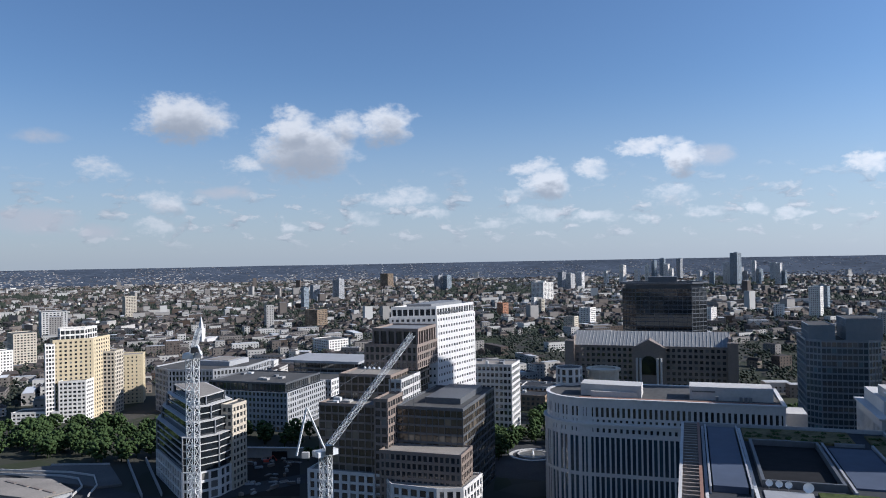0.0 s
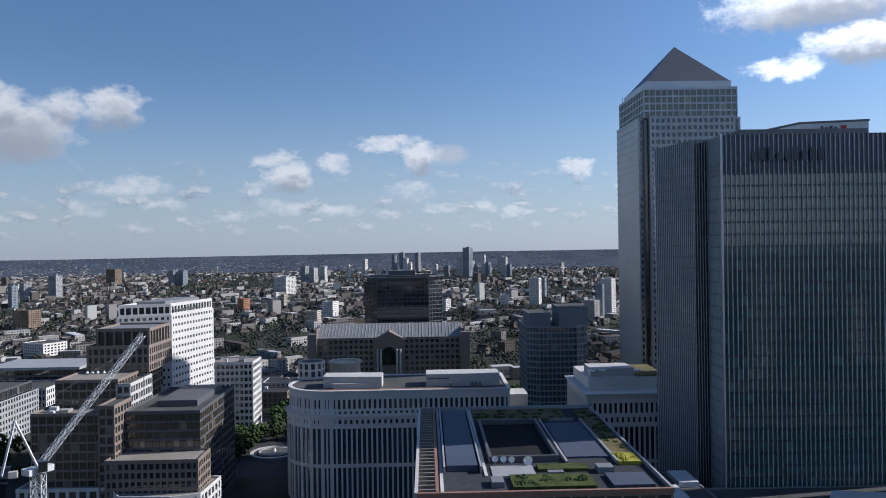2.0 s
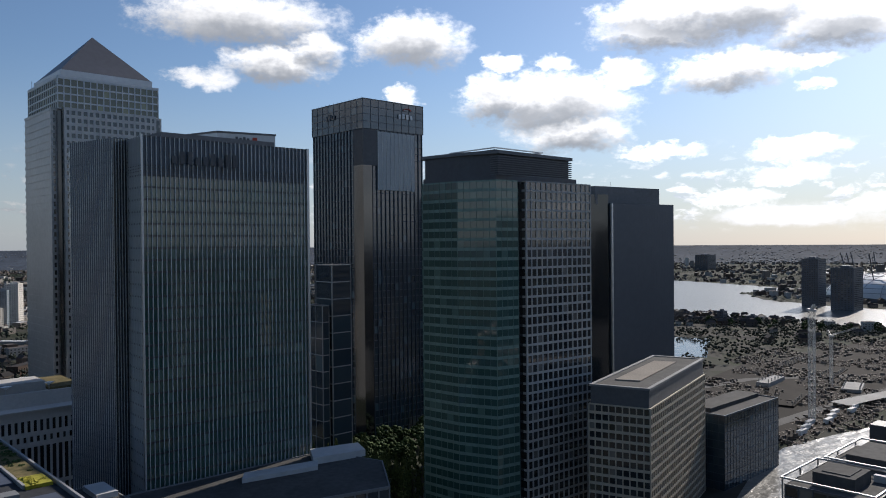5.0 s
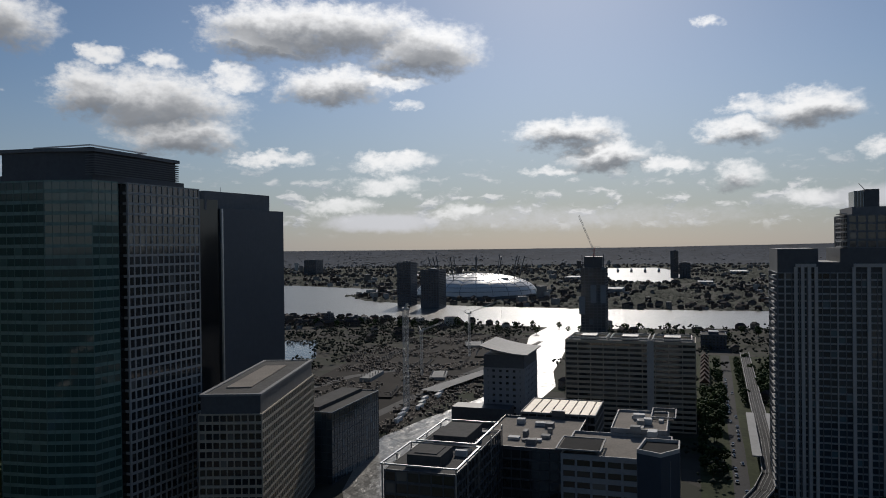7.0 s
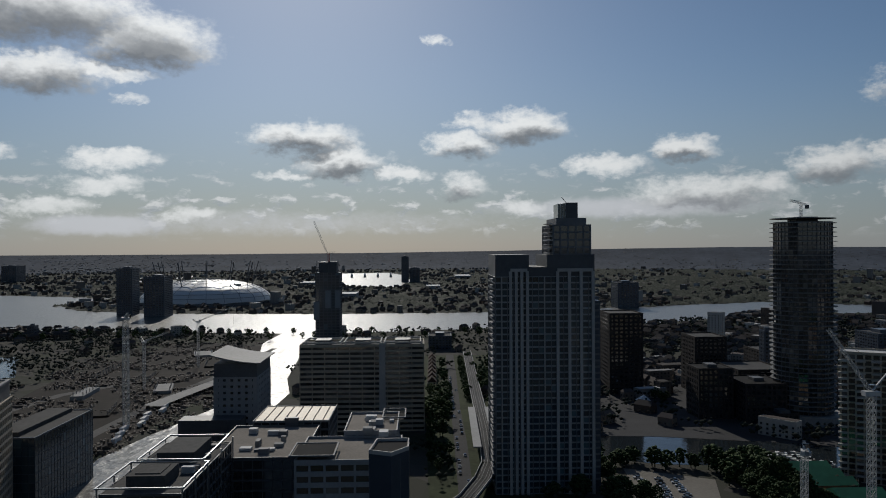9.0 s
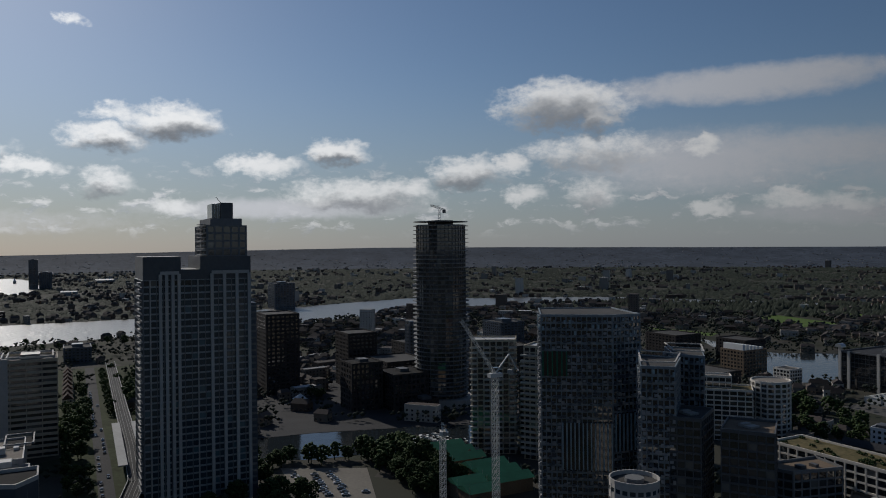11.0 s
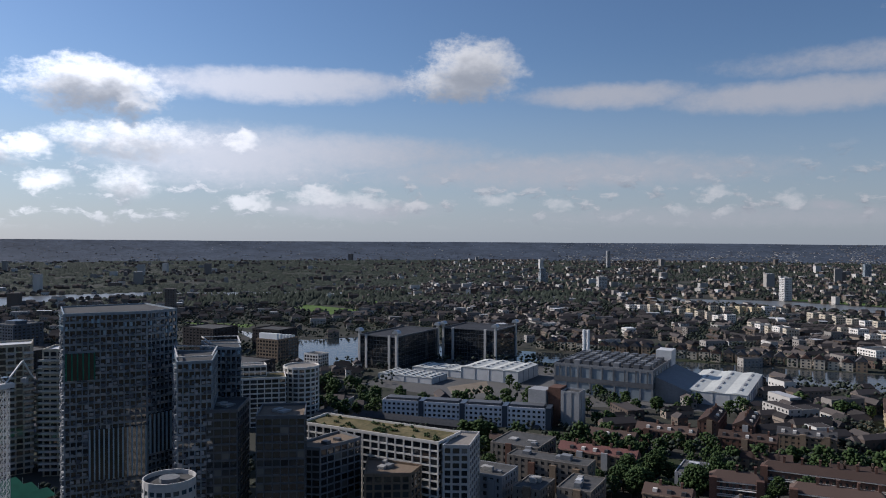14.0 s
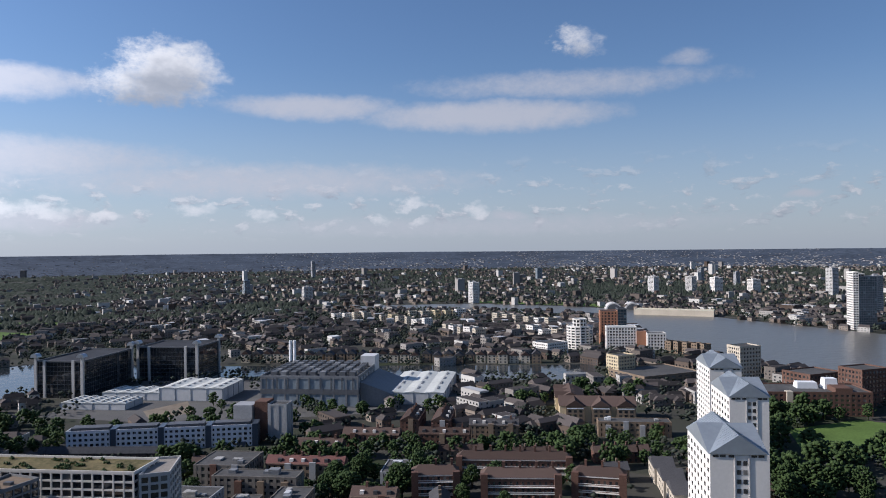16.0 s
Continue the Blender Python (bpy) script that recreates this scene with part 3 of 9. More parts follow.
def water_material(name="river_water", rough=0.36, wave=1.6, silt=(0.12, 0.112, 0.095)):
    m = bpy.data.materials.new(name)
    m.use_nodes = True
    t = m.node_tree
    b = t.nodes["Principled BSDF"]
    b.inputs["Base Color"].default_value, b.inputs["Roughness"].default_value = (*silt, 1), rough
    b.inputs["Specular IOR Level"].default_value = 0.5 if rough > 0.2 else 0.35
    co = t.nodes.new("ShaderNodeTexCoord")
    n1, n2, bump = t.nodes.new("ShaderNodeTexNoise"), t.nodes.new("ShaderNodeTexNoise"), t.nodes.new("ShaderNodeBump")
    n1.inputs["Scale"].default_value, n1.inputs["Detail"].default_value = 0.12, 6
    n2.inputs["Scale"].default_value = 0.012
    t.links.new(co.outputs["Object"], n1.inputs["Vector"]), t.links.new(co.outputs["Object"], n2.inputs["Vector"])
    h = link_math(t, "ADD", n1.outputs[0], link_math(t, "MULTIPLY", n2.outputs[0], 0.6))
    bump.inputs["Strength"].default_value, bump.inputs["Distance"].default_value = 0.8, wave
    t.links.new(h, bump.inputs["Height"])
    t.links.new(bump.outputs[0], b.inputs["Normal"])
    return m


def ground_material():
    """Streets, yards and gardens, mottled at block and plot size."""
    m = bpy.data.materials.new("town_ground")
    m.use_nodes = True
    t = m.node_tree
    b = t.nodes["Principled BSDF"]
    b.inputs["Roughness"].default_value = 0.95
    b.inputs["Specular IOR Level"].default_value = 0.1
    co = t.nodes.new("ShaderNodeTexCoord")
    cells, broad = t.nodes.new("ShaderNodeTexVoronoi"), t.nodes.new("ShaderNodeTexNoise")
    cells.inputs["Scale"].default_value, broad.inputs["Scale"].default_value = 0.03, 0.004
    broad.inputs["Detail"].default_value = 6
    t.links.new(co.outputs["Object"], cells.inputs["Vector"]), t.links.new(co.outputs["Object"], broad.inputs["Vector"])
    sep = t.nodes.new("ShaderNodeSeparateColor")
    t.links.new(cells.outputs["Color"], sep.inputs[0])
    ramp = t.nodes.new("ShaderNodeValToRGB")
    e = ramp.color_ramp.elements
    e[0].position, e[0].color = 0.15, (0.03, 0.04, 0.018, 1)
    e[1].position, e[1].color = 0.9, (0.07, 0.065, 0.058, 1)
    mid = ramp.color_ramp.elements.new(0.5)
    mid.color = (0.05, 0.05, 0.04, 1)
    t.links.new(link_math(t, "ADD", link_math(t, "MULTIPLY", sep.outputs[0], 0.55), link_math(t, "MULTIPLY", broad.outputs[0], 0.5)), ramp.inputs[0])
    t.links.new(ramp.outputs[0], b.inputs["Base Color"])
    return m


WATER = water_material(rough=0.29, wave=1.4)
STILL_WATER = water_material("dock_water", 0.08, 0.18, (0.02, 0.025, 0.028))
GROUND = ground_material()

# ---- builders ----
class Shape:
    """Gathers boxes, prisms and quads into one mesh."""

    def __init__(self):
        self.v, self.f = [], []

    def add(self, verts, faces):
        k = len(self.v)
        self.v.extend(verts)
        self.f.extend(tuple(i + k for i in face) for face in faces)
        return self

    def box(self, x0, y0, z0, x1, y1, z1):
        return self.prism([(x0, y0), (x1, y0), (x1, y1), (x0, y1)], z0, z1)

    def turned_box(self, cx, cy, z0, w, d, h, angle=0.0):
        c, s = math.cos(angle), math.sin(angle)
        pts = [(cx + c * x - s * y, cy + s * x + c * y) for x, y in ((-w / 2, -d / 2), (w / 2, -d / 2), (w / 2, d / 2), (-w / 2, d / 2))]
        return self.prism(pts, z0, z0 + h)

    def prism(self, pts, z0, z1, top=None):
        """An upright prism on a counter-clockwise outline; top: another outline for its upper end."""
        n = len(pts)
        verts = [(x, y, z0) for x, y in pts] + [(x, y, z1) for x, y in (top or pts)]
        faces = [tuple(range(n - 1, -1, -1)), tuple(range(n, 2 * n))]
        faces += [(i, (i + 1) % n, n + (i + 1) % n, n + i) for i in range(n)]
        return self.add(verts, faces)

    def gable(self, x0, y0, x1, y1, z0, z1, along="x", over=0.3):
        """A pitched roof over a rectangle."""
        x0, y0, x1, y1 = x0 - over, y0 - over, x1 + over, y1 + over
        if along == "x":
            ym = (y0 + y1) / 2
            v = [(x0, y0, z0), (x1, y0, z0), (x1, y1, z0), (x0, y1, z0), (x0, ym, z1), (x1, ym, z1)]
            f = [(3, 2, 1, 0), (0, 1, 5, 4), (2, 3, 4, 5), (1, 2, 5), (3, 0, 4)]
        else:
            xm = (x0 + x1) / 2
            v = [(x0, y0, z0), (x1, y0, z0), (x1, y1, z0), (x0, y1, z0), (xm, y0, z1), (xm, y1, z1)]
            f = [(3, 2, 1, 0), (1, 2, 5, 4), (3, 0, 4, 5), (0, 1, 4), (2, 3, 5)]
        return self.add(v, f)

    def bar(self, a, b, r, sides=4):
        """A straight bar of the given half-thickness."""
        a, b = Vector(a), Vector(b)
        way = (b - a).normalized()
        side = way.cross(Vector((0, 0, 1)) if abs(way.z) < 0.9 else Vector((1, 0, 0))).normalized()
        up = side.cross(way)
        ring = [(math.cos(2 * math.pi * (i + 0.5) / sides), math.sin(2 * math.pi * (i + 0.5) / sides)) for i in range(sides)]
        verts = [tuple(p + (side * c + up * s) * r) for p in (a, b) for c, s in ring]
        faces = [(i, (i + 1) % sides, sides + (i + 1) % sides, sides + i) for i in range(sides)]
        return self.add(verts, faces + [tuple(range(sides - 1, -1, -1)), tuple(range(sides, 2 * sides))])

    def mesh(self, name, mat):
        me = bpy.data.meshes.new(name)
        me.from_pydata(self.v, [], self.f)
        me.materials.append(mat)
        me.update()
        return me


def thing(name, x, y, z=0.0, label="", category="", group="", kind="", turn=0.0):
    ob = new(name)
    ob.matrix_basis = pose(x, y, z, 0, 0, turn)
    ob.empty_display_size = 1.0
    return tagged(ob, label, category, group, kind)


def part(name, shape, mat, parent, label="", kind=""):
    ob = new(name, shape.mesh(name, mat))
    ob.parent = parent
    return tagged(ob, label, kind=kind)


def single(name, shape, mat, label="", category="", group="", kind=""):
    return tagged(new(name, shape.mesh(name, mat)), label, category, group, kind)


def round_outline(cx, cy, rx, ry, n=24, start=0.0, stop=360.0):
    return [(cx + rx * math.cos(radians(start + (stop - start) * i / n)), cy + ry * math.sin(radians(start + (stop - start) * i / n)))
            for i in range(n if abs(stop - start) >= 360 else n + 1)]


def inset(pts, d):
    """A convex outline drawn in by d metres."""
    out, n = [], len(pts)
    for i in range(n):
        p0, p1, p2 = Vector(pts[i - 1]), Vector(pts[i]), Vector(pts[(i + 1) % n])
        e0, e1 = (p1 - p0).normalized(), (p2 - p1).normalized()
        n0, n1 = Vector((-e0.y, e0.x)), Vector((-e1.y, e1.x))
        m = n0 + n1
        out.append(tuple(p1 + m * (d / max(0.3, 1 + n0.dot(n1)))))
    return out


OCCUPIED = []   # middle and reach of what stands, to keep houses and trees out of it


def occupy(pts, more=3.0):
    cx, cy = sum(p[0] for p in pts) / len(pts), sum(p[1] for p in pts) / len(pts)
    OCCUPIED.append((min(p[0] for p in pts) - more, min(p[1] for p in pts) - more, max(p[0] for p in pts) + more, max(p[1] for p in pts) + more))
    return cx, cy


def ring(pts, z0, z1, thick, proud=0.0):
    """A closed band round an outline."""
    outer, inner = inset(pts, -proud), inset(pts, thick)
    n = len(pts)
    v = [(x, y, z) for z in (z0, z1) for x, y in outer] + [(x, y, z) for z in (z0, z1) for x, y in inner]
    f = []
    for i in range(n):
        j = (i + 1) % n
        f += [(i, j, n + j, n + i), (n + i, n + j, 3 * n + j, 3 * n + i), (2 * n + j, 2 * n + i, 3 * n + i, 3 * n + j), (j, i, 2 * n + i, 2 * n + j)]
    return Shape().add(v, f)


def tower(name, outline, z1, z0=0.0, floor=4.0, bay=3.0, pier=0.8, band=1.2, deep=0.35, wall=None, glass=None, joined=None, core=None,
          singles=60, label="", category="office building", group="", roof=None, parapet=1.0, parent=None, piers_mat=None, split=True, proud=0.06, cap=True, sides=None):
    """A storeyed building on a convex counter-clockwise outline: a glazed core, and on it piers, floor bands and window panes.
    The panes of the sides that face the middle of the place are pieces of their own, the first ones singly."""
    wall, glass, joined, core, roof = wall or PALE_STONE, glass or GLASS, joined or GLASS_JOINED, core or CORE_GLASS, roof or ROOF_FELT
    cx, cy = occupy(outline)
    if parent is None:
        parent = thing(name, cx, cy, 0, label, category, group)
        ox, oy = cx, cy
    else:
        ox, oy = parent.location.x, parent.location.y
    pts = [(x - ox, y - oy) for x, y in outline]
    # far or shallow fronts keep their frame joined
    split = split and math.hypot(cx, cy) < 425 and z1 - z0 > 7
    singles = int(singles * 0.13)
    part("core", Shape().prism(inset(pts, deep), z0, z1 - 0.2), core, parent)
    rows = max(1, round((z1 - z0) / floor))
    fh = (z1 - z0) / rows
    frame_rest, rest, cells = Shape(), Shape(), []
    n = len(pts)
    # floor bands, one ring for each storey
    if split:
        mid_me = ring(pts, -band / 2, band / 2, deep).mesh("floor_band", wall)
        end_me = ring(pts, 0, band / 2, deep).mesh("floor_band", wall)
        for r in range(rows + 1):
            o = new("floor_band", end_me if r in (0, rows) else mid_me)
            o.parent = parent
            o.location = (0, 0, z0 + r * fh - (band / 2 if r == rows else 0))
    else:
        for r in range(rows + 1):
            q = ring(pts, max(z0, z0 + r * fh - band / 2), min(z1, z0 + r * fh + band / 2), deep)
            frame_rest.add(q.v, q.f)
    upright = {}
    for i in range(n):
        a, b = Vector(pts[i]), Vector(pts[(i + 1) % n])
        e = b - a
        length = e.length
        if length < 0.5:
            continue
        e.normalize()
        out = Vector((e.y, -e.x))
        mid = (a + b) / 2
        angle = math.atan2(e.y, e.x)
        if sides is not None and i not in sides or out.dot(-(Vector((ox, oy)) + mid)) < 0:
            continue
        cols = max(1, round(length / bay))
        bw = length / cols
        for k in range(cols + 1):
            c = a + e * min(max(k * bw, pier / 2), length - pier / 2) - out * ((deep - proud) / 2)
            if split:
                if not upright:
                    upright[0] = Shape().box(-pier / 2, -(deep + proud) / 2, 0, pier / 2, (deep + proud) / 2, z1 - z0 - 0.02).mesh("pier", piers_mat or wall)
                o = new("pier", upright[0])
                o.parent = parent
                o.matrix_basis = Matrix.Translation((c.x, c.y, z0 + 0.01)) @ Matrix.Rotation(angle, 4, "Z")
            else:
                frame_rest.turned_box(c.x, c.y, z0, pier, deep + proud, z1 - z0 - 0.02, angle)
        pw, ph = bw - pier, fh - band
        for r in range(rows):
            for k in range(cols):
                c = a + e * ((k + 0.5) * bw) - out * (deep - 0.09)
                cells.append((c.x, c.y, z0 + (r + 0.5) * fh, angle, pw, ph))
    if frame_rest.f:
        part("facade_frame", frame_rest, wall, parent, kind="stuff")
    # the uppermost panes, which lie nearest the eye, singly
    cells.sort(key=lambda q: -q[2])
    shared = {}
    for q in cells[:singles]:
        size = (round(q[4], 2), round(q[5], 2))
        if size not in shared:
            shared[size] = Shape().box(-size[0] / 2, -0.06, -size[1] / 2, size[0] / 2, 0.06, size[1] / 2).mesh("window", glass)
        w = new("window", shared[size])
        w.parent = parent
        w.matrix_basis = Matrix.Translation(q[:3]) @ Matrix.Rotation(q[3], 4, "Z")
    for x, y, z, angle, pw, ph in cells[singles:]:
        c, s = math.cos(angle), math.sin(angle)
        ux, uy, ox2, oy2 = c * pw / 2, s * pw / 2, s * 0.06, -c * 0.06
        rest.add([(x - ux + ox2, y - uy + oy2, z - ph / 2), (x + ux + ox2, y + uy + oy2, z - ph / 2), (x + ux + ox2, y + uy + oy2, z + ph / 2), (x - ux + ox2, y - uy + oy2, z + ph / 2)], [(0, 1, 2, 3)])
    if rest.f:
        part("window_panes", rest, joined, parent, kind="stuff")
    if cap:
        part("roof", Shape().prism(inset(pts, 0.4), z1 - 0.2, z1 + 0.1), roof, parent)
        if parapet:
            part("parapet", ring(pts, z1 - 0.02, z1 + parapet, 0.4, 0.05), wall, parent)
    return parent


def rect(x0, y0, x1, y1):
    return [(x0, y0), (x1, y0), (x1, y1), (x0, y1)]


def roof_clutter(parent, x0, y0, x1, y1, z, seed, n=6, mat=None):
    """Plant on a roof: housings with louvres, and ducts."""
    rnd = random.Random(seed)
    for _ in range(n):
        w, d, h = rnd.uniform(1.5, 5), rnd.uniform(1.5, 5), rnd.uniform(0.8, 2.4)
        x, y = rnd.uniform(x0 + w, x1 - w), rnd.uniform(y0 + d, y1 - d)
        s = Shape().box(x - w / 2, y - d / 2, z, x + w / 2, y + d / 2, z + h)
        for k in range(3):
            s.box(x - w / 2 - 0.05, y - d / 2 - 0.05, z + h * (0.25 + 0.25 * k), x + w / 2 + 0.05, y + d / 2 + 0.05, z + h * (0.25 + 0.25 * k) + 0.12)
        part("roof_plant", s, mat or rnd.choice((MID_METAL, ROOF_PALE, CONCRETE)), parent)


# ---- trees ----
def clump_mesh(seed, height, spread, clumps, leaf, full=1.0):
    """A crown of many small uneven clumps with gaps between them."""
    rnd = random.Random(seed)
    ico = bmesh.new()
    for c in ((1, 0, 0), (-1, 0, 0), (0, 1, 0), (0, -1, 0), (0, 0, 1), (0, 0, -1)):
        ico.verts.new(c)
    ico.verts.ensure_lookup_table()
    ico.verts.index_update()
    for c in ((0, 2, 4), (2, 1, 4), (1, 3, 4), (3, 0, 4), (2, 0, 5), (1, 2, 5), (3, 1, 5), (0, 3, 5)):
        ico.faces.new([ico.verts[i] for i in c])
    base = [v.co.copy() for v in ico.verts]
    faces = [tuple(v.index for v in f.verts) for f in ico.faces]
    ico.free()
    s = Shape()
    for _ in range(clumps):
        u, a = rnd.uniform(-1, 1), rnd.uniform(0, 2 * math.pi)
        q = math.sqrt(1 - u * u) * rnd.uniform(0.35, 1.0)
        c = Vector((q * math.cos(a) * spread, q * math.sin(a) * spread, height * (0.62 + 0.36 * u)))
        r = rnd.uniform(0.08, 0.18) * spread * full
        turn = Matrix.Rotation(rnd.uniform(0, 3), 3, "X") @ Matrix.Rotation(rnd.uniform(0, 3), 3, "Z")
        s.add([tuple(c + turn @ Vector((v.x * r * rnd.uniform(0.7, 1.4), v.y * r * rnd.uniform(0.7, 1.4), v.z * r * rnd.uniform(0.55, 1.0)))) for v in base], faces)
    me = s.mesh("crown", leaf)
    me.shade_smooth()
    return me


def trunk_mesh(seed, height):
    rnd = random.Random(seed)
    s = Shape()
    s.prism(round_outline(0, 0, 0.035 * height, 0.035 * height, 7), 0, height * 0.5, round_outline(0.1, 0, 0.018 * height, 0.018 * height, 7))
    for k in range(4):
        a = rnd.uniform(0, 6.28)
        s.bar((0, 0, height * rnd.uniform(0.25, 0.4)), (math.cos(a) * height * 0.22, math.sin(a) * height * 0.22, height * rnd.uniform(0.55, 0.75)), 0.01 * height)
    return s.mesh("trunk", BARK)


def tree_kinds():
    kinds = []
    for seed, h, w, n in ((1, 12, 5.0, 300), (2, 9, 4.2, 250), (3, 15, 5.5, 320), (4, 11, 3.4, 220)):
        t = thing("tree", 0, 0, 0, "broad green leafy tree standing in the ground", "tree", "trees of the neighbourhood")
        for nm, me in (("trunk", trunk_mesh(seed, h)), ("crown", clump_mesh(seed + 10, h, w, n, LEAF))):
            ob = new(nm, me)
            ob.parent = t
        kinds.append(t)
    return kinds


def conifer_mesh(seed, height, spread, leaf):
    """A tall narrow cone of drooping sprays, ragged at its edge."""
    rnd = random.Random(seed)
    s = Shape()
    for k in range(330):
        u = rnd.random() ** 0.8
        reach = spread * (1 - u) ** 0.75 * rnd.uniform(0.45, 1.05) + 0.15
        a, z = rnd.uniform(0, 2 * math.pi), height * (0.12 + 0.88 * u)
        r = rnd.uniform(0.35, 0.8) * (1.1 - 0.6 * u)
        x, y = reach * math.cos(a), reach * math.sin(a)
        q = rnd.uniform(0.7, 1.3)
        s.add([(x + r * q, y, z), (x - r, y, z), (x, y + r, z), (x, y - r * q, z), (x * 0.8, y * 0.8, z + r * 1.5), (x * 1.1, y * 1.1, z - r * 0.9)], [(0, 2, 4), (2, 1, 4), (1, 3, 4), (3, 0, 4), (2, 0, 5), (1, 2, 5), (3, 1, 5), (0, 3, 5)])
    return s.mesh("crown", leaf)


def shrub_mesh(seed, mat):
    rnd = random.Random(seed)
    s = Shape()
    for _ in range(9):
        x, y, r = rnd.uniform(-0.8, 0.8), rnd.uniform(-0.8, 0.8), rnd.uniform(0.3, 0.7)
        z = rnd.uniform(0.2, 0.8)
        s.add([(x + r, y, z), (x - r, y, z), (x, y + r, z), (x, y - r, z), (x + rnd.uniform(-.2, .2), y, z + r * 0.9), (x, y, z - r)], [(0, 2, 4), (2, 1, 4), (1, 3, 4), (3, 0, 4), (2, 0, 5), (1, 2, 5), (3, 1, 5), (0, 3, 5)])
    return s.mesh("shrub", mat)


SHRUBS = [shrub_mesh(1, LEAF), shrub_mesh(2, LEAF), shrub_mesh(3, LEAF), shrub_mesh(4, YELLOW_PLANTS)]

# ---- ground, river and docks ----
def hill_height(x, y):
    """The town lies flat."""
    return 0.0


def build_ground():
    me = bpy.data.meshes.new("ground")
    radii = [0, 60, 150, 300, 500, 800, 1200, 1700, 2300, 2900, 3500, 4000, 4600, 4950]
    n = 144
    v, f = [(0, 0, 0)], []
    for r in radii[1:]:
        for i in range(n):
            a = 2 * math.pi * i / n
            v.append((r * math.sin(a), r * math.cos(a), 0))
    for i in range(n):
        f.append((0, 1 + (i + 1) % n, 1 + i))
    for k in range(len(radii) - 2):
        p, q = 1 + k * n, 1 + (k + 1) * n
        f += [(p + i, p + (i + 1) % n, q + (i + 1) % n, q + i) for i in range(n)]
    me.from_pydata(v, [], f)
    me.materials.append(GROUND)
    me.update()
    tagged(new("ground", me), "flat town ground of streets, yards and gardens", "ground", kind="structure")


def build_hills():
    """The low hills that bound the view, rising gently to the skyline."""
    me = bpy.data.meshes.new("backdrop")
    n, steps = 360, 14
    v, f = [], []
    for k in range(steps + 1):
        r = 4050 + 830 * k / steps
        for i in range(n):
            b = 360 * i / n
            rim = 89 + 22 * math.exp(-((b - 112) / 20) ** 2) + 6 * math.sin(radians(b * 3 + 20)) + 2.5 * noise.noise(Vector((b * 0.12, 0, 5))) + 1.2 * noise.noise(Vector((b * 0.7, 0, 2)))
            u = k / steps
            v.append((r * math.sin(radians(b)), r * math.cos(radians(b)), 0.2 + rim * (0.35 * u + 0.65 * u * u)))
    for k in range(steps):
        f += [(k * n + i, (k + 1) * n + i, (k + 1) * n + (i + 1) % n, k * n + (i + 1) % n) for i in range(n)]
    me.from_pydata(v, [], f)
    me.materials.append(HAZE_HILL)
    me.update()
    me.shade_smooth()
    tagged(new("backdrop", me), "distant low hills and suburbs on the skyline, haze painted in blue-grey", "hills", kind="structure")


def hill_specks():
    """Pale buildings and dark woods on the far slopes, too many and small to count."""
    rnd = random.Random(41)
    s, trees = Shape(), Shape()
    octa_faces = [(0, 2, 4), (2, 1, 4), (1, 3, 4), (3, 0, 4), (2, 0, 5), (1, 2, 5), (3, 1, 5), (0, 3, 5)]
    for k in range(44000):
        b = rnd.uniform(-56, 212)
        u = rnd.random() ** 1.1
        r = 4050 + 830 * u
        rim = 89 + 22 * math.exp(-((b - 112) / 20) ** 2) + 6 * math.sin(radians(b * 3 + 20))
        z = rim * (0.35 * u + 0.65 * u * u)
        x, y = r * math.sin(radians(b)), r * math.cos(radians(b))
        wooded = noise.noise(Vector((b * 0.25, u * 3, 1)))
        if k % 2 == 0:
            if 75 < b < 160 and rnd.random() < 0.8 or wooded > 0.12 and rnd.random() < 0.85:
                continue
            s.turned_box(x, y, z - 3, rnd.uniform(3, 16) * (1.1 - 0.6 * u), rnd.uniform(4, 7), 3 + rnd.uniform(1.0, 4.5) * (1.1 - 0.7 * u), -radians(b) + rnd.uniform(-0.5, 0.5))
        elif wooded > -0.25:
            q, h = rnd.uniform(4, 12), rnd.uniform(1.0, 2.6)
            trees.add([(x + q, y, z - 1), (x - q, y, z - 1), (x, y + q, z - 1), (x, y - q, z - 1), (x, y, z + h)], octa_faces[:4])
    single("hill_buildings", s, HOUSES_FAR, "pale buildings scattered over distant slopes", "buildings", kind="stuff")
    single("hill_woods", trees, HAZE_HILL_WOOD, "dark woods scattered over distant slopes, haze painted in blue", "trees", kind="stuff").data.shade_smooth()


build_ground()
build_hills()
hill_specks()


def sheet(name, pts, z, mat, label, category, kind="structure"):
    """A flat level surface 0.3 m thick on any outline."""
    bm = bmesh.new()
    face = bm.faces.new([bm.verts.new((x, y, z)) for x, y in pts])
    if face.normal.z < 0 or face.calc_area() and (face.normal_update() or face.normal.z < 0):
        bmesh.ops.reverse_faces(bm, faces=[face])
    bmesh.ops.triangulate(bm, faces=bm.faces[:])
    me = bpy.data.meshes.new(name)
    bm.to_mesh(me)
    bm.free()
    me.materials.append(mat)
    return tagged(new(name, me), label, category, kind=kind)


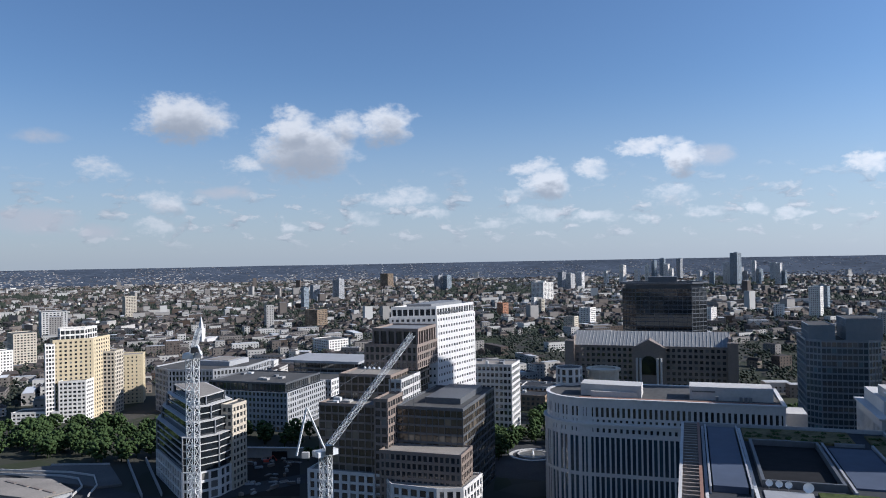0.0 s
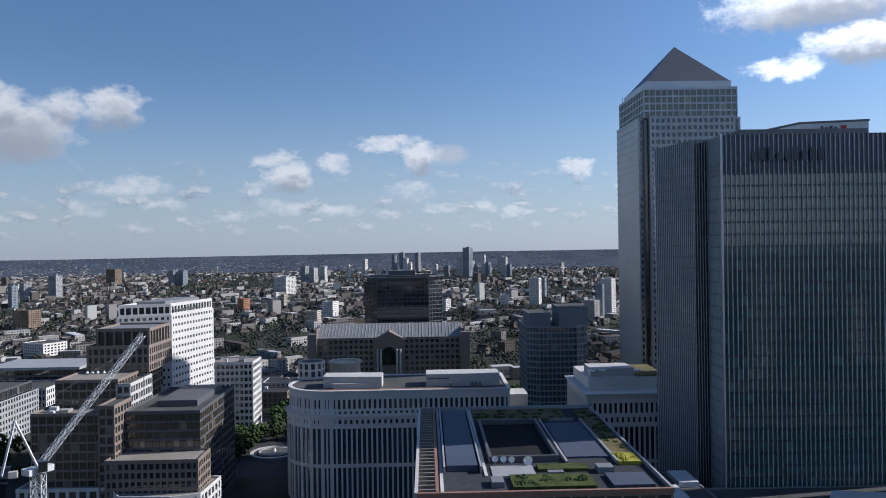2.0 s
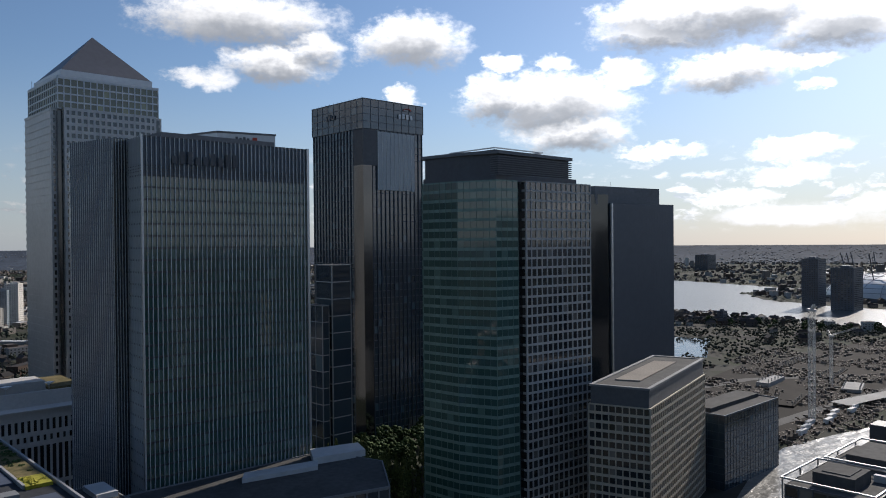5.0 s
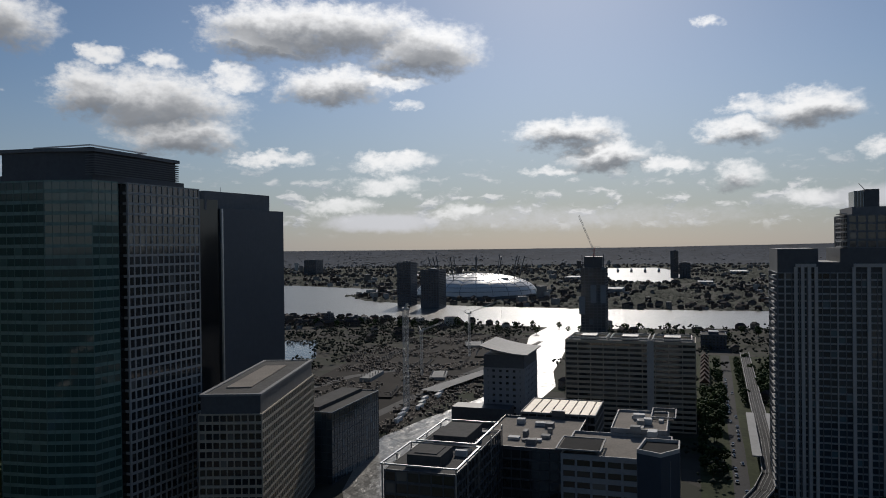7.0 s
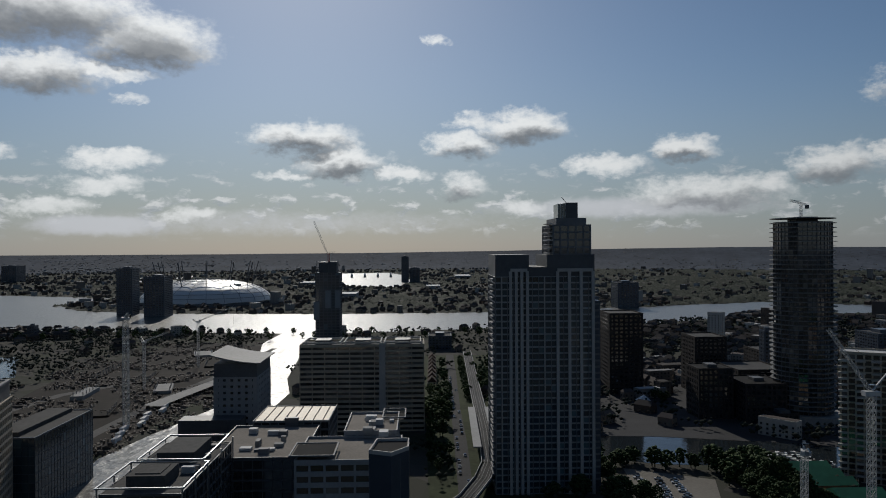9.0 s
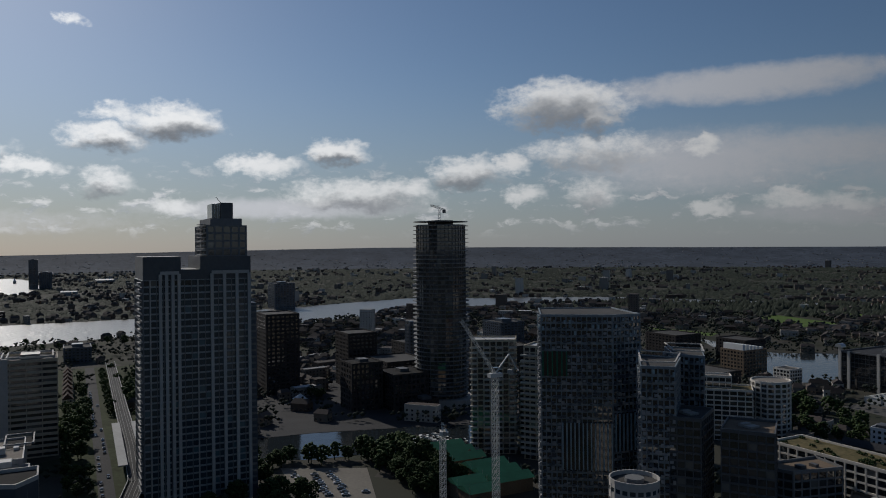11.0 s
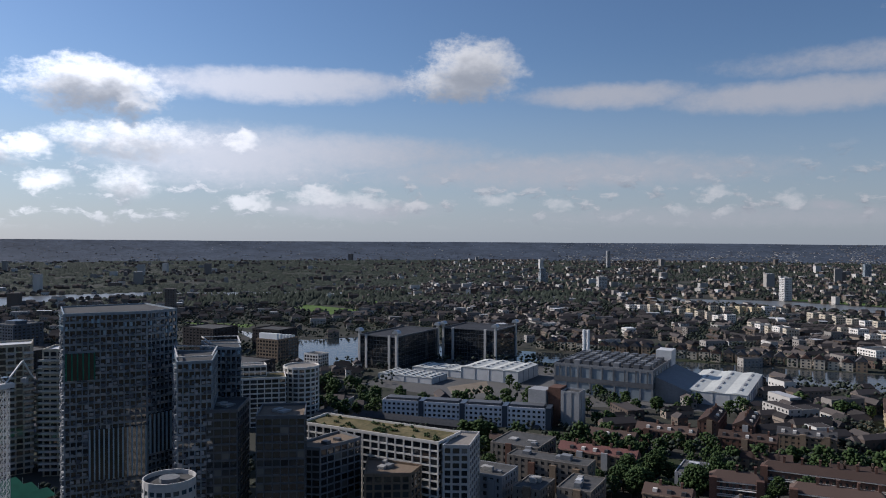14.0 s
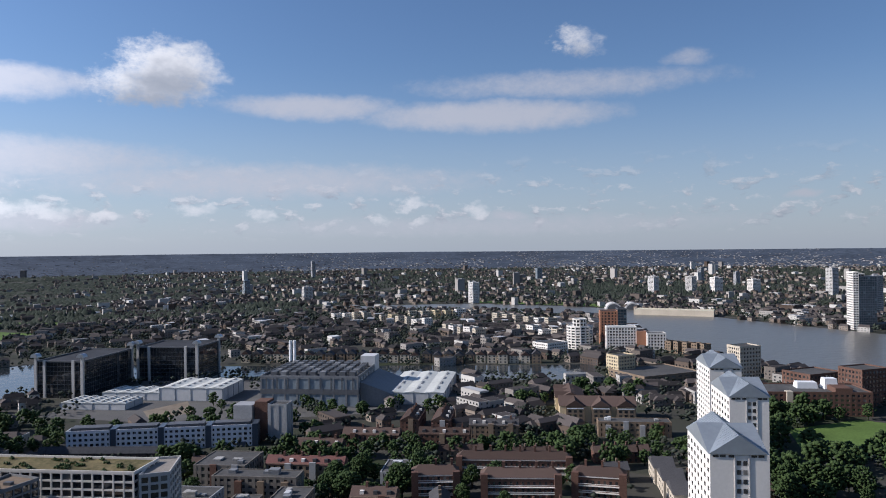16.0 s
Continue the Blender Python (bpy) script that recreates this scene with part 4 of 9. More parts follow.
RIVER_BANK_ISLE = [(1150, 1700), (1010, 900), (1120, 560), (1075, 290), (1045, 135), (1100, -100), (1158, -373), (1290, -600), (1270, -1040), (850, -1370), (420, -1425), (80, -1390), (-60, -1335), (-125, -1180), (-165, -840), (-285, -665), (-480, -420), (-700, -200)]
RIVER_BANK_FAR = [(-900, -420), (-660, -700), (-470, -985), (-330, -1200), (-230, -1370), (-60, -1500), (140, -1570), (420, -1500), (860, -1410), (1360, -1120), (1570, -720), (1440, -340), (1372, -128), (1360, 150), (1400, 500), (1480, 660), (1620, 760), (1850, 740), (2000, 1100), (2300, 2000)]
sheet("water", RIVER_BANK_ISLE + RIVER_BANK_FAR, 0.12, WATER, "wide grey tidal river with rippled glinting water", "river")
sheet("water", [(2250, 60), (2600, 20), (3300, 60), (3600, 150), (3500, 420), (2900, 380), (2400, 300)], 0.12, WATER, "distant bright reach of the river", "river")
sheet("water", [(2500, 760), (3400, 1000), (3400, 1200), (2500, 1000)], 0.12, WATER, "distant bright dock water", "dock")
SOUTH_DOCK = [(150, 105), (240, 112), (330, 160), (387, 176), (432, 181), (480, 172), (530, 160), (611, 142), (690, 146), (760, 157), (843, 177), (946, 195), (1060, 190), (1060, 122), (845, 132), (762, 125), (690, 120), (620, 106), (530, 110), (445, 116), (425, 122), (330, 112), (240, 62), (150, 60)]
INNER_DOCK = [(424, -96), (470, -106), (464, -150), (452, -192), (442, -232), (424, -262), (396, -244), (388, -206), (402, -168), (406, -130)]
OUTER_DOCK = [(700, -720), (559, -690), (517, -747), (325, -735), (155, -746), (-60, -762), (-60, -668), (90, -678), (240, -682), (296, -668), (296, -704), (360, -704), (365, -655), (415, -600), (431, -555), (500, -590)]
DOCK_BASIN = [(690, 404), (712, 374), (747, 391), (807, 423), (850, 440), (840, 480), (780, 462)]
PARK_LAWNS = [[(832, -754), (719, -779), (702, -750), (760, -732)], [(866, -1064), (685, -1014), (716, -935), (836, -1000)], [(900, -1180), (760, -1190), (770, -1150), (880, -1140)], [(77, -585), (5, -636), (5, -594), (63, -561)], [(285, -528), (268, -565), (245, -525), (266, -501)], [(-150, -440), (-160, -500), (-215, -530), (-245, -510), (-215, -430)]]
sheet("water", SOUTH_DOCK, 0.14, WATER, "dark dock water glinting in the sun", "dock")
sheet("water", INNER_DOCK, 0.14, STILL_WATER, "dark inner dock water", "dock")
sheet("water", OUTER_DOCK, 0.14, STILL_WATER, "dark outer dock water", "dock")
sheet("water", DOCK_BASIN, 0.14, STILL_WATER, "small bright dock basin", "dock")
sheet("quay", [(471, -96), (640, -110), (660, -300), (430, -300), (425, -264), (443, -232), (453, -192), (465, -150)], 0.16, ASPHALT, "dark paved quay between dockside blocks", "quay")
sheet("road", [(150, -21), (357, -25.5), (460, -28.5), (556, -29.6), (703, -34), (830, -37), (830, -29), (703, -25.5), (556, -22.6), (460, -20.8), (357, -18.2), (150, -13)], 0.12, ASPHALT, "straight grey asphalt road with traffic", "road")
sheet("verge", [(300, -70), (830, -90), (830, -4), (300, -4)], 0.05, VERGE, "dark rough grass beside the road and rail", "verge")
sheet("road", [(-420, 330), (-300, 310), (-150, 280), (-60, 270), (-60, 284), (-150, 296), (-300, 326), (-420, 346)], 0.1, ASPHALT, "asphalt street between the office blocks", "road")
sheet("road", [(-330, 300), (-240, 300), (-150, 420), (-160, 428), (-250, 318), (-330, 316)], 0.13, ASPHALT, "asphalt slip road", "road")
sheet("park_lawn", [(-150, -440), (-160, -500), (-215, -530), (-245, -510), (-215, -430)], 0.1, GRASS, "mown green park lawn", "lawn")
sheet("park_lawn", [(-230, -1395), (-70, -1522), (120, -1592), (110, -1640), (-80, -1590), (-240, -1460)], 0.1, GRASS, "green embankment on the far river bank", "lawn")
sheet("works_yard", [(60, -548), (60, -655), (350, -655), (352, -505), (240, -490)], 0.09, PAVING, "grey works yard between sheds", "yard")
sheet("water", [(-160, 528), (-58, 522), (-56, 560), (-158, 566)], 0.15, STILL_WATER, "narrow dark dock water behind the square", "dock")
# the dark asphalt tone stands in for the shadow over the square
sheet("plaza", rect(-130, 395, -60, 480), 0.1, ASPHALT, "paved square with a round fountain, its shadow painted as dark asphalt", "square")
sheet("building_site", [(440, 185), (620, 170), (900, 140), (960, 300), (700, 330), (480, 300)], 0.1, SAND, "brown earth building site cleared beside the dock", "building site")
for pts in PARK_LAWNS[:3]:
    sheet("park_lawn", pts, 0.1, GRASS, "pale green open lawn in the wooded park", "lawn")
for pts in PARK_LAWNS[3:5]:
    sheet("yard", pts, 0.1, EARTH_YARD, "bare brown earth yard", "yard")

def road_deck():
    """A raised road deck with pale parapets, and the sunken ramp beside it."""
    d = thing("road_deck", -330, 340, 0, "raised grey road deck with pale curved parapets", "road deck")

    def run(points):
        return [(x + 330, y - 340) for x, y in points]
    part("slab", Shape().prism(run([(-373, 330), (-331, 322), (-296, 321), (-287, 329), (-321, 358), (-353, 348)]), 0.1, 1.4), PAVING, d)
    for pts, mat in (([(-390, 330), (-373, 331), (-352, 334), (-331, 338), (-312, 336), (-297, 322), (-288, 306)], PALE_STONE), ([(-386, 324), (-368, 325), (-346, 328), (-330, 331), (-316, 329), (-303, 318), (-296, 304)], PALE_STONE), ([(-353, 347.5), (-336, 353), (-321, 358)], GREY_STONE)):
        for (xa, ya), (xb, yb) in zip(run(pts), run(pts)[1:]):
            part("parapet", Shape().turned_box((xa + xb) / 2, (ya + yb) / 2, 1.3, math.hypot(xb - xa, yb - ya) + 0.3, 0.5, 1.1, math.atan2(yb - ya, xb - xa)), mat, d)
    for (xa, ya), (xb, yb) in (((-319, 370), (-262, 314)), ((-309, 374), (-255, 320))):
        part("ramp_wall", Shape().turned_box((xa + xb) / 2 + 330, (ya + yb) / 2 - 340, 0, math.hypot(xb - xa, yb - ya), 0.6, 2.4, math.atan2(yb - ya, xb - xa)), GREY_STONE, d)
    q = thing("flat_roof_pavilion", -328, 306, 0, "low flat pavilion roof of pale gravel and brown strips", "pavilion")
    part("wall", Shape().prism([(-26, 6), (4, 12), (30, 0), (24, -16), (-30, -14)][::-1], 0, 3.4), GREY_STONE, q)
    part("roof", Shape().prism([(-27, 7), (4, 13), (31, 0), (25, -17), (-31, -15)][::-1], 3.4, 4.0), ROOF_GRAVEL, q)
    for k in range(4):
        part("roof_strip", Shape().turned_box(-12 + 11 * k, 2 - 2.5 * k, 4.0, 9, 1.6, 0.4, -0.25), BROWN_STONE, q)
    occupy([(-392, 300), (-285, 360)], 0.5)


def building_pit():
    """A small building pit with a concrete back wall, stacks and a digger."""
    sheet("building_pit", [(-254, 398), (-223, 404), (-187, 338), (-216, 330)], 0.12, SAND, "brown earth building pit between office blocks", "building site")
    w = thing("pit_wall", -238, 400, 0, "pale concrete pit wall with its portal painted near-black", "wall")
    part("wall", Shape().turned_box(0, 0, 0, 36, 1.2, 6.0, 0.22), CONCRETE, w)
    part("coping", Shape().turned_box(0, -0.4, 6.0, 36.5, 2.4, 0.4, 0.22), PALE_STONE, w)
    # solid near-black block paints the shade inside the portal
    part("portal", Shape().turned_box(4, -0.6, 0, 9, 1.4, 4.2, 0.22), DARK_FELT_AND_SHADE, w)
    rnd = random.Random(14)
    for k in range(34):
        u, v = rnd.random(), rnd.random()
        x, y = -254 + 31 * u + 37 * v, 396 + 6 * u - 66 * v
        t = thing("material_stack", x, y, 0.12, "stack of boards and concrete in the pit", "building materials", "pit stacks", turn=rnd.uniform(0, 180))
        a, h = rnd.uniform(0.8, 3.2), rnd.uniform(0.3, 1.6)
        part("lower_pile", Shape().box(-a, -0.8, 0, a, 0.8, h), rnd.choice((CONCRETE, SITE_MIX, GREY_STONE, BROWN_STONE)), t)
        part("upper_pile", Shape().turned_box(0, 0, h, a * 1.5, 1.1, 0.25, 0.1), rnd.choice((CONCRETE, BROWN_STONE)), t)
    g = thing("digger", -236, 388, 0.12, "orange red tracked digger in the pit", "digger", turn=30)
    for y in (-1.1, 1.1):
        part("track", Shape().box(-1.8, y - 0.35, 0, 1.8, y + 0.35, 0.8), DARK_METAL, g)
    body = part("body", Shape().box(-1.7, -1.2, 0.9, 1.4, 1.2, 2.1), CRANE_RED, g)
    part("cab", Shape().box(0.2, 0.2, 2.1, 1.4, 1.1, 3.1), GLASS, body)
    part("boom", Shape().bar((1.2, -0.3, 1.8), (3.8, -0.3, 4.4), 0.22).bar((3.8, -0.3, 4.4), (5.6, -0.3, 2.0), 0.18).box(5.2, -0.8, 1.0, 6.1, 0.2, 2.0), CRANE_RED, body)


road_deck()
building_pit()

# ---- the office towers ----
def stack(parent, pts, z0, z1, mat, name="plant_room", label=""):
    ox, oy = parent.location.x, parent.location.y
    return part(name, Shape().prism([(x - ox, y - oy) for x, y in pts], z0, z1), mat, parent, label)


def local(parent, x, y):
    return x - parent.location.x, y - parent.location.y


def louvres(parent, x0, y0, x1, y1, z0, z1, n, mat, name="louvre"):
    """Level blades round a rectangle."""
    a, b = local(parent, x0, y0), local(parent, x1, y1)
    for k in range(n):
        z = z0 + (z1 - z0) * k / n
        part(name, ring(rect(*a, *b), z, z + 0.45 * (z1 - z0) / n, 0.3), mat, parent)


def sign_bars(parent, x0, y0, x1, y1, z, h, mat, n, seed):
    """A row of plain upright bars standing for a name on a wall."""
    rnd = random.Random(seed)
    a, b = Vector(local(parent, x0, y0)), Vector(local(parent, x1, y1))
    e = b - a
    for k in range(n):
        c = a + e * ((k + 0.5) / n)
        part("sign_bar", Shape().turned_box(c.x, c.y, z, e.length / n * 0.6, 0.3, h * rnd.choice((0.6, 0.7, 1.0)), math.atan2(e.y, e.x)), mat, parent)


def finned_tower():
    """The wide dark tower with close silver fins."""
    o = [(95, 241), (156, 240), (158, 300), (97, 300)]
    b = tower("finned_office_tower", o, 140.5, floor=3.9, bay=1.53, pier=0.17, band=0.6, deep=0.4, proud=0.3, wall=BLACK_PANEL, piers_mat=FIN,
              glass=GREEN_GLASS, joined=GREEN_GLASS_JOINED, singles=240, cap=False, label="tall dark green glass office tower with close silver fins")
    tower("", o, 153, z0=140.5, floor=12.5, bay=1.53, pier=0.17, band=0.5, deep=0.4, proud=0.3, wall=DARK_METAL, piers_mat=FIN, core=SLATE_PANEL,
          glass=SLATE_PANEL, joined=SLATE_PANEL, singles=0, parent=b, parapet=0)
    for z in (141.6, 142.5, 143.4):
        part("louvre", ring([local(b, x, y) for x, y in o], z, z + 0.28, 0.5, 0.1), DARK_METAL, b)
    # corner post and set-back west wing
    part("corner_post", Shape().turned_box(*local(b, 95, 241), 0, 0.6, 0.6, 153.4), STEEL, b)
    part("corner_post", Shape().turned_box(*local(b, 156, 240), 0, 1.0, 1.0, 153.2), STEEL, b)
    wing = [(84.3, 276), (90, 253), (95.2, 253), (95.2, 297), (90, 297)]
    tower("", wing, 153, floor=3.9, bay=1.2, pier=0.14, band=0.7, deep=0.2, proud=0.1, wall=SLATE_PANEL, piers_mat=FIN, core=SLATE_PANEL, glass=SLATE_PANEL, joined=SLATE_PANEL, singles=0, parent=b, parapet=0, sides=(0,))
    for k in range(6):
        part("fin", Shape().box(*local(b, 90.2 + 0.9 * k, 252.5), 0, *local(b, 90.32 + 0.9 * k, 252.8), 152.8), FIN, b)
    stack(b, rect(90.05, 252.8, 95, 253.1), 0.1, 152.9, CORE_GLASS, "slot_glazing")
    sign_bars(b, 104, 240.2, 128, 239.8, 144.5, 4.2, DARK_METAL, 9, 3)
    # plant set back on the roof
    stack(b, rect(105, 250, 148, 290), 153, 156, MID_METAL)
    return b


def pyramid_tower():
    """The tallest tower, with notched corners, a stepped crown and a pyramid roof."""
    cx, cy, w = 149, 447, 29
    b = tower("pyramid_tower", rect(cx - w + 5, cy - w, cx + w - 5, cy + w), 189, floor=3.95, bay=3.0, pier=1.15, band=1.7, deep=0.4, wall=WEATHERED_STEEL, glass=DARK_GLASS, joined=DARK_GLASS, singles=120,
              label="steel clad skyscraper with stepped crown and pyramid roof", parapet=0.6)
    tower("", rect(cx - w, cy - w + 5, cx + w, cy + w - 5), 189, floor=3.95, bay=2.5, pier=1.0, band=1.6, deep=0.2, wall=WEATHERED_STEEL, joined=DARK_GLASS, core=WEATHERED_STEEL, singles=0, parent=b, parapet=0.6, split=False, sides=(0,))
    part("corner_notch", Shape().prism([local(b, x, y) for x, y in rect(cx - w + 2.6, cy - w + 2.6, cx + w - 2.6, cy + w - 2.6)], 0, 188), CORE_GLASS, b)
    tower("", rect(cx - 26.5, cy - 26.5, cx + 26.5, cy + 26.5), 205, z0=189, floor=4, bay=3.3, pier=0.55, band=0.8, deep=0.5, wall=FIN, glass=CROWN_GLASS, joined=CROWN_GLASS, singles=60, parent=b, parapet=1.2, roof=STEEL)
    stack(b, rect(cx - 24, cy - 24, cx + 24, cy + 24), 205, 210, STEEL, "plinth")
    steps = 22
    v, f = [], []
    for k in range(steps):
        for q, z in ((23.6 * (1 - k / steps), 210 + 25.5 * k / steps), (23.6 * (1 - (k + 0.9) / steps), 210 + 25.5 * (k + 0.9) / steps)):
            v += [(-q, -q, z), (q, -q, z), (q, q, z), (-q, q, z)]
    for k in range(2 * steps - 1):
        f += [(4 * k + i, 4 * k + (i + 1) % 4, 4 * k + 4 + (i + 1) % 4, 4 * k + 4 + i) for i in range(4)]
    f.append(tuple(range(8 * steps - 4, 8 * steps)))
    r = Shape().add(v, f)
    part("pyramid_roof", r, DARK_STEEL, b, "ribbed dark steel pyramid")
    part("mast", Shape().bar((-25, 24, 206), (-25, 24, 211), 0.15), STEEL, b)
    return b


def bank_tower():
    o = [(247, 552), (258, 515), (300, 505), (305, 560)]
    b = tower("bank_tower", o, 190, floor=4, bay=4, pier=0.5, band=1.6, wall=STEEL, singles=0, cap=False, split=False, label="pale steel bank tower with a plain roof storey")
    stack(b, o, 189.8, 200, STEEL, "roof_storey")
    part("cornice", ring([local(b, x, y) for x, y in o], 199.6, 201, 2, 0.5), MID_METAL, b)
    sign_bars(b, 270, 511.5, 281, 508.8, 195, 2.4, DARK_METAL, 4, 5)
    part("sign_emblem", Shape().turned_box(*local(b, 284.5, 508), 195, 3.4, 0.6, 2.4, -0.23), CRANE_RED, b, "red and white geometric emblem")
    return b


def finned_glass_tower():
    """The glass tower with pale mullions, a dark corner strip and a glazed crown."""
    o = rect(264, 348, 309, 399)
    b = tower("glass_office_tower", o, 184, floor=4.1, bay=3.2, pier=0.42, band=0.45, deep=0.4, proud=0.35, wall=SLATE_PANEL, piers_mat=FIN, glass=BLUE_GLASS, joined=BLUE_GLASS, singles=80, cap=False,
              label="grey glass office tower with pale mullions and a glazed crown")
    # dark metal block over a dark glass strip, both proud of the corner
    stack(b, rect(263.2, 347.2, 273.5, 356.5), 163, 183.5, DARK_METAL, "corner_recess")
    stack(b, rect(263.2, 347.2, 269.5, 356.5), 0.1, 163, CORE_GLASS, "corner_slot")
    stack(b, rect(273.6, 347.1, 302, 348.1), 149, 183, ZINC, "pale_panel")
    for k in range(9):
        stack(b, rect(273.8 + 3.2 * k, 346.9, 274.0 + 3.2 * k, 347.1), 149, 183, FIN, "mullion")
    tower("", inset(o, -0.6), 201, z0=184, floor=4.2, bay=5.5, pier=0.3, band=0.35, deep=0.3, wall=MID_METAL, glass=BLUE_GLASS, joined=BLUE_GLASS, singles=0, parent=b, roof=MID_METAL, parapet=0.4, split=False)
    sign_bars(b, 289, 347, 301, 347, 192, 4.2, WHITE_PAINT, 4, 8)
    part("sign_arc", arc_shape(*local(b, 296.5, 347), 196.8, 3.2), CRANE_RED, b, "small red arc over the sign")
    sign_bars(b, 263, 384, 263, 374, 192, 3.6, MID_METAL, 4, 9)
    for k in range(12):
        part("roof_rail", Shape().bar((*local(b, 264.5, 350 + 4 * k), 201), (*local(b, 264.5, 350 + 4 * k), 202.6), 0.08), STEEL, b)
    return b


def arc_shape(x, y, z, r):
    s = Shape()
    pts = [(x + r * math.cos(radians(a)), y, z + r * 0.5 * math.sin(radians(a))) for a in range(10, 171, 20)]
    for p, q in zip(pts, pts[1:]):
        s.bar(p, q, 0.25)
    return s


def lift_shaft():
    """The slender glazed shaft with steel edges."""
    b = tower("glazed_lift_shaft", rect(211.5, 305, 223, 319), 107.5, floor=8.2, bay=12, pier=0.4, band=0.45, deep=0.25, wall=SILVER_FIN, glass=BLUE_GLASS, joined=BLUE_GLASS, core=BLUE_GLASS, singles=0,
              label="slender blue glass lift shaft with steel edges", category="lift shaft", parapet=0.2)
    tower("", rect(206.5, 306, 210.5, 318), 88, floor=8.2, bay=5, pier=0.3, band=0.4, deep=0.2, wall=SILVER_FIN, glass=BLUE_GLASS, joined=BLUE_GLASS, singles=0, parent=b, parapet=0.2)
    return b


def green_stone_tower():
    """The tower of green glass on one side and a stone window grid on the other."""
    b = tower("green_glass_tower", [(214, 241), (216, 222), (222, 206), (233, 204), (233, 246), (218, 246)], 143, floor=4.0, bay=3.0, pier=0.12, band=1.3, deep=0.25, wall=GREEN_SPANDREL, glass=GREEN_GLASS,
              joined=GREEN_GLASS_JOINED, singles=120, cap=False, label="green glass office tower with a stone window grid and louvred top")
    tower("", [(237, 203.2), (277, 200), (279, 246), (237, 246)], 143, floor=4.0, bay=3.05, pier=0.6, band=0.95, deep=0.4, wall=PALE_STONE, piers_mat=PALE_STONE, singles=200, parent=b, cap=False)
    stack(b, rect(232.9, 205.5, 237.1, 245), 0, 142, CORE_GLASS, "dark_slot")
    stack(b, [(215, 241), (217, 222), (223, 206.5), (270, 202.5), (271, 245), (218, 245)], 142.5, 145, DARK_METAL, "recess")
    louvres(b, 222.5, 205, 270, 244, 145, 153, 9, MID_METAL)
    stack(b, [(215.6, 241), (217.6, 222), (223.6, 206.5), (269, 206), (269, 243), (218, 243)], 144.9, 153.4, DARK_METAL, "plant_screen")
    stack(b, [(214.6, 242), (216.6, 221.5), (222.4, 204.6), (270, 204.4), (270, 245), (217.5, 245)], 153.3, 154.6, MID_METAL, "roof")
    stack(b, rect(228, 212, 258, 238), 154.6, 156, ROOF_FELT)
    part("roof_rail", ring(rect(*local(b, 228, 212), *local(b, 258, 238)), 156.5, 156.9, 0.4, 0.5), STEEL, b)
    return b


def slate_tower():
    o = [(386, 263), (441, 254), (446, 310), (390, 315)]
    b = tower("slate_office_tower", o, 140, floor=4, bay=1.5, pier=0.12, band=0.25, deep=0.12, proud=0.05, wall=SLATE_PANEL, glass=SLATE_PANEL, joined=SLATE_PANEL, core=SLATE_PANEL, singles=0,
              label="smooth slate grey office tower with a pale edge", parapet=0.8, split=False)
    part("corner_post", Shape().turned_box(*local(b, 385.6, 263), 0, 1.1, 1.1, 140.6), STEEL, b)
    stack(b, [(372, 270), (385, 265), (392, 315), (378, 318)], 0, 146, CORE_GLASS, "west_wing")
    stack(b, [(376, 268), (434, 260), (440, 312), (380, 318)], 140, 151, MID_METAL)
    part("mast", Shape().bar((*local(b, 392, 268), 151), (*local(b, 392, 268), 154), 0.12), STEEL, b)
    return b


def stone_grid_block():
    o = [(250, 154), (333, 176), (325.5, 199.5), (242.5, 177)]
    b = tower("stone_grid_office", o, 55, floor=3.4, bay=2.6, pier=0.42, band=1.05, deep=0.5, wall=BEIGE_STONE, singles=170, cap=False, label="square beige stone office block with a dark plant storey")
    stack(b, inset(o, 0.8), 54.8, 61.6, DARK_METAL, "plant_storey")
    part("roof_edge", ring([local(b, x, y) for x, y in inset(o, 0.3)], 61.6, 62.4, 1.5), MID_METAL, b)
    stack(b, inset(o, 1.6), 61.5, 62.0, ROOF_FELT, "roof")
    stack(b, [(262, 166), (314, 180), (310, 189), (258, 175)], 62.0, 62.5, ROOF_GRAVEL, "gravel_panel")
    for k, z in enumerate(range(6, 56, 4)):
        part("stair_lamp", Shape().turned_box(*local(b, 333.6, 177.5), z, 0.8, 0.8, 1.5), STEEL, b)
    stack(b, rect(247, 160, 250, 176), 0.1, 14, BLUE_GLASS, "glazed_entrance")
    return b


def blue_box():
    b = tower("blue_glass_office", rect(338, 169, 397, 192), 35, floor=4, bay=3, pier=0.1, band=0.3, deep=0.2, wall=SLATE_PANEL, glass=BLUE_GLASS, joined=BLUE_GLASS, core=BLUE_GLASS, singles=40,
              label="low blue glass office box beside the dock", parapet=0.6)
    stack(b, rect(342, 178, 394, 190), 35, 37, ROOF_FELT)
    stack(b, rect(336, 192, 370, 215), 0.1, 33, ROOF_PALE, "north_wing")
    for k in range(5):
        stack(b, rect(340 + 6 * k, 196, 344 + 6 * k, 210), 33, 34.5, ROOF_PALE, "roof_plant")
    return b


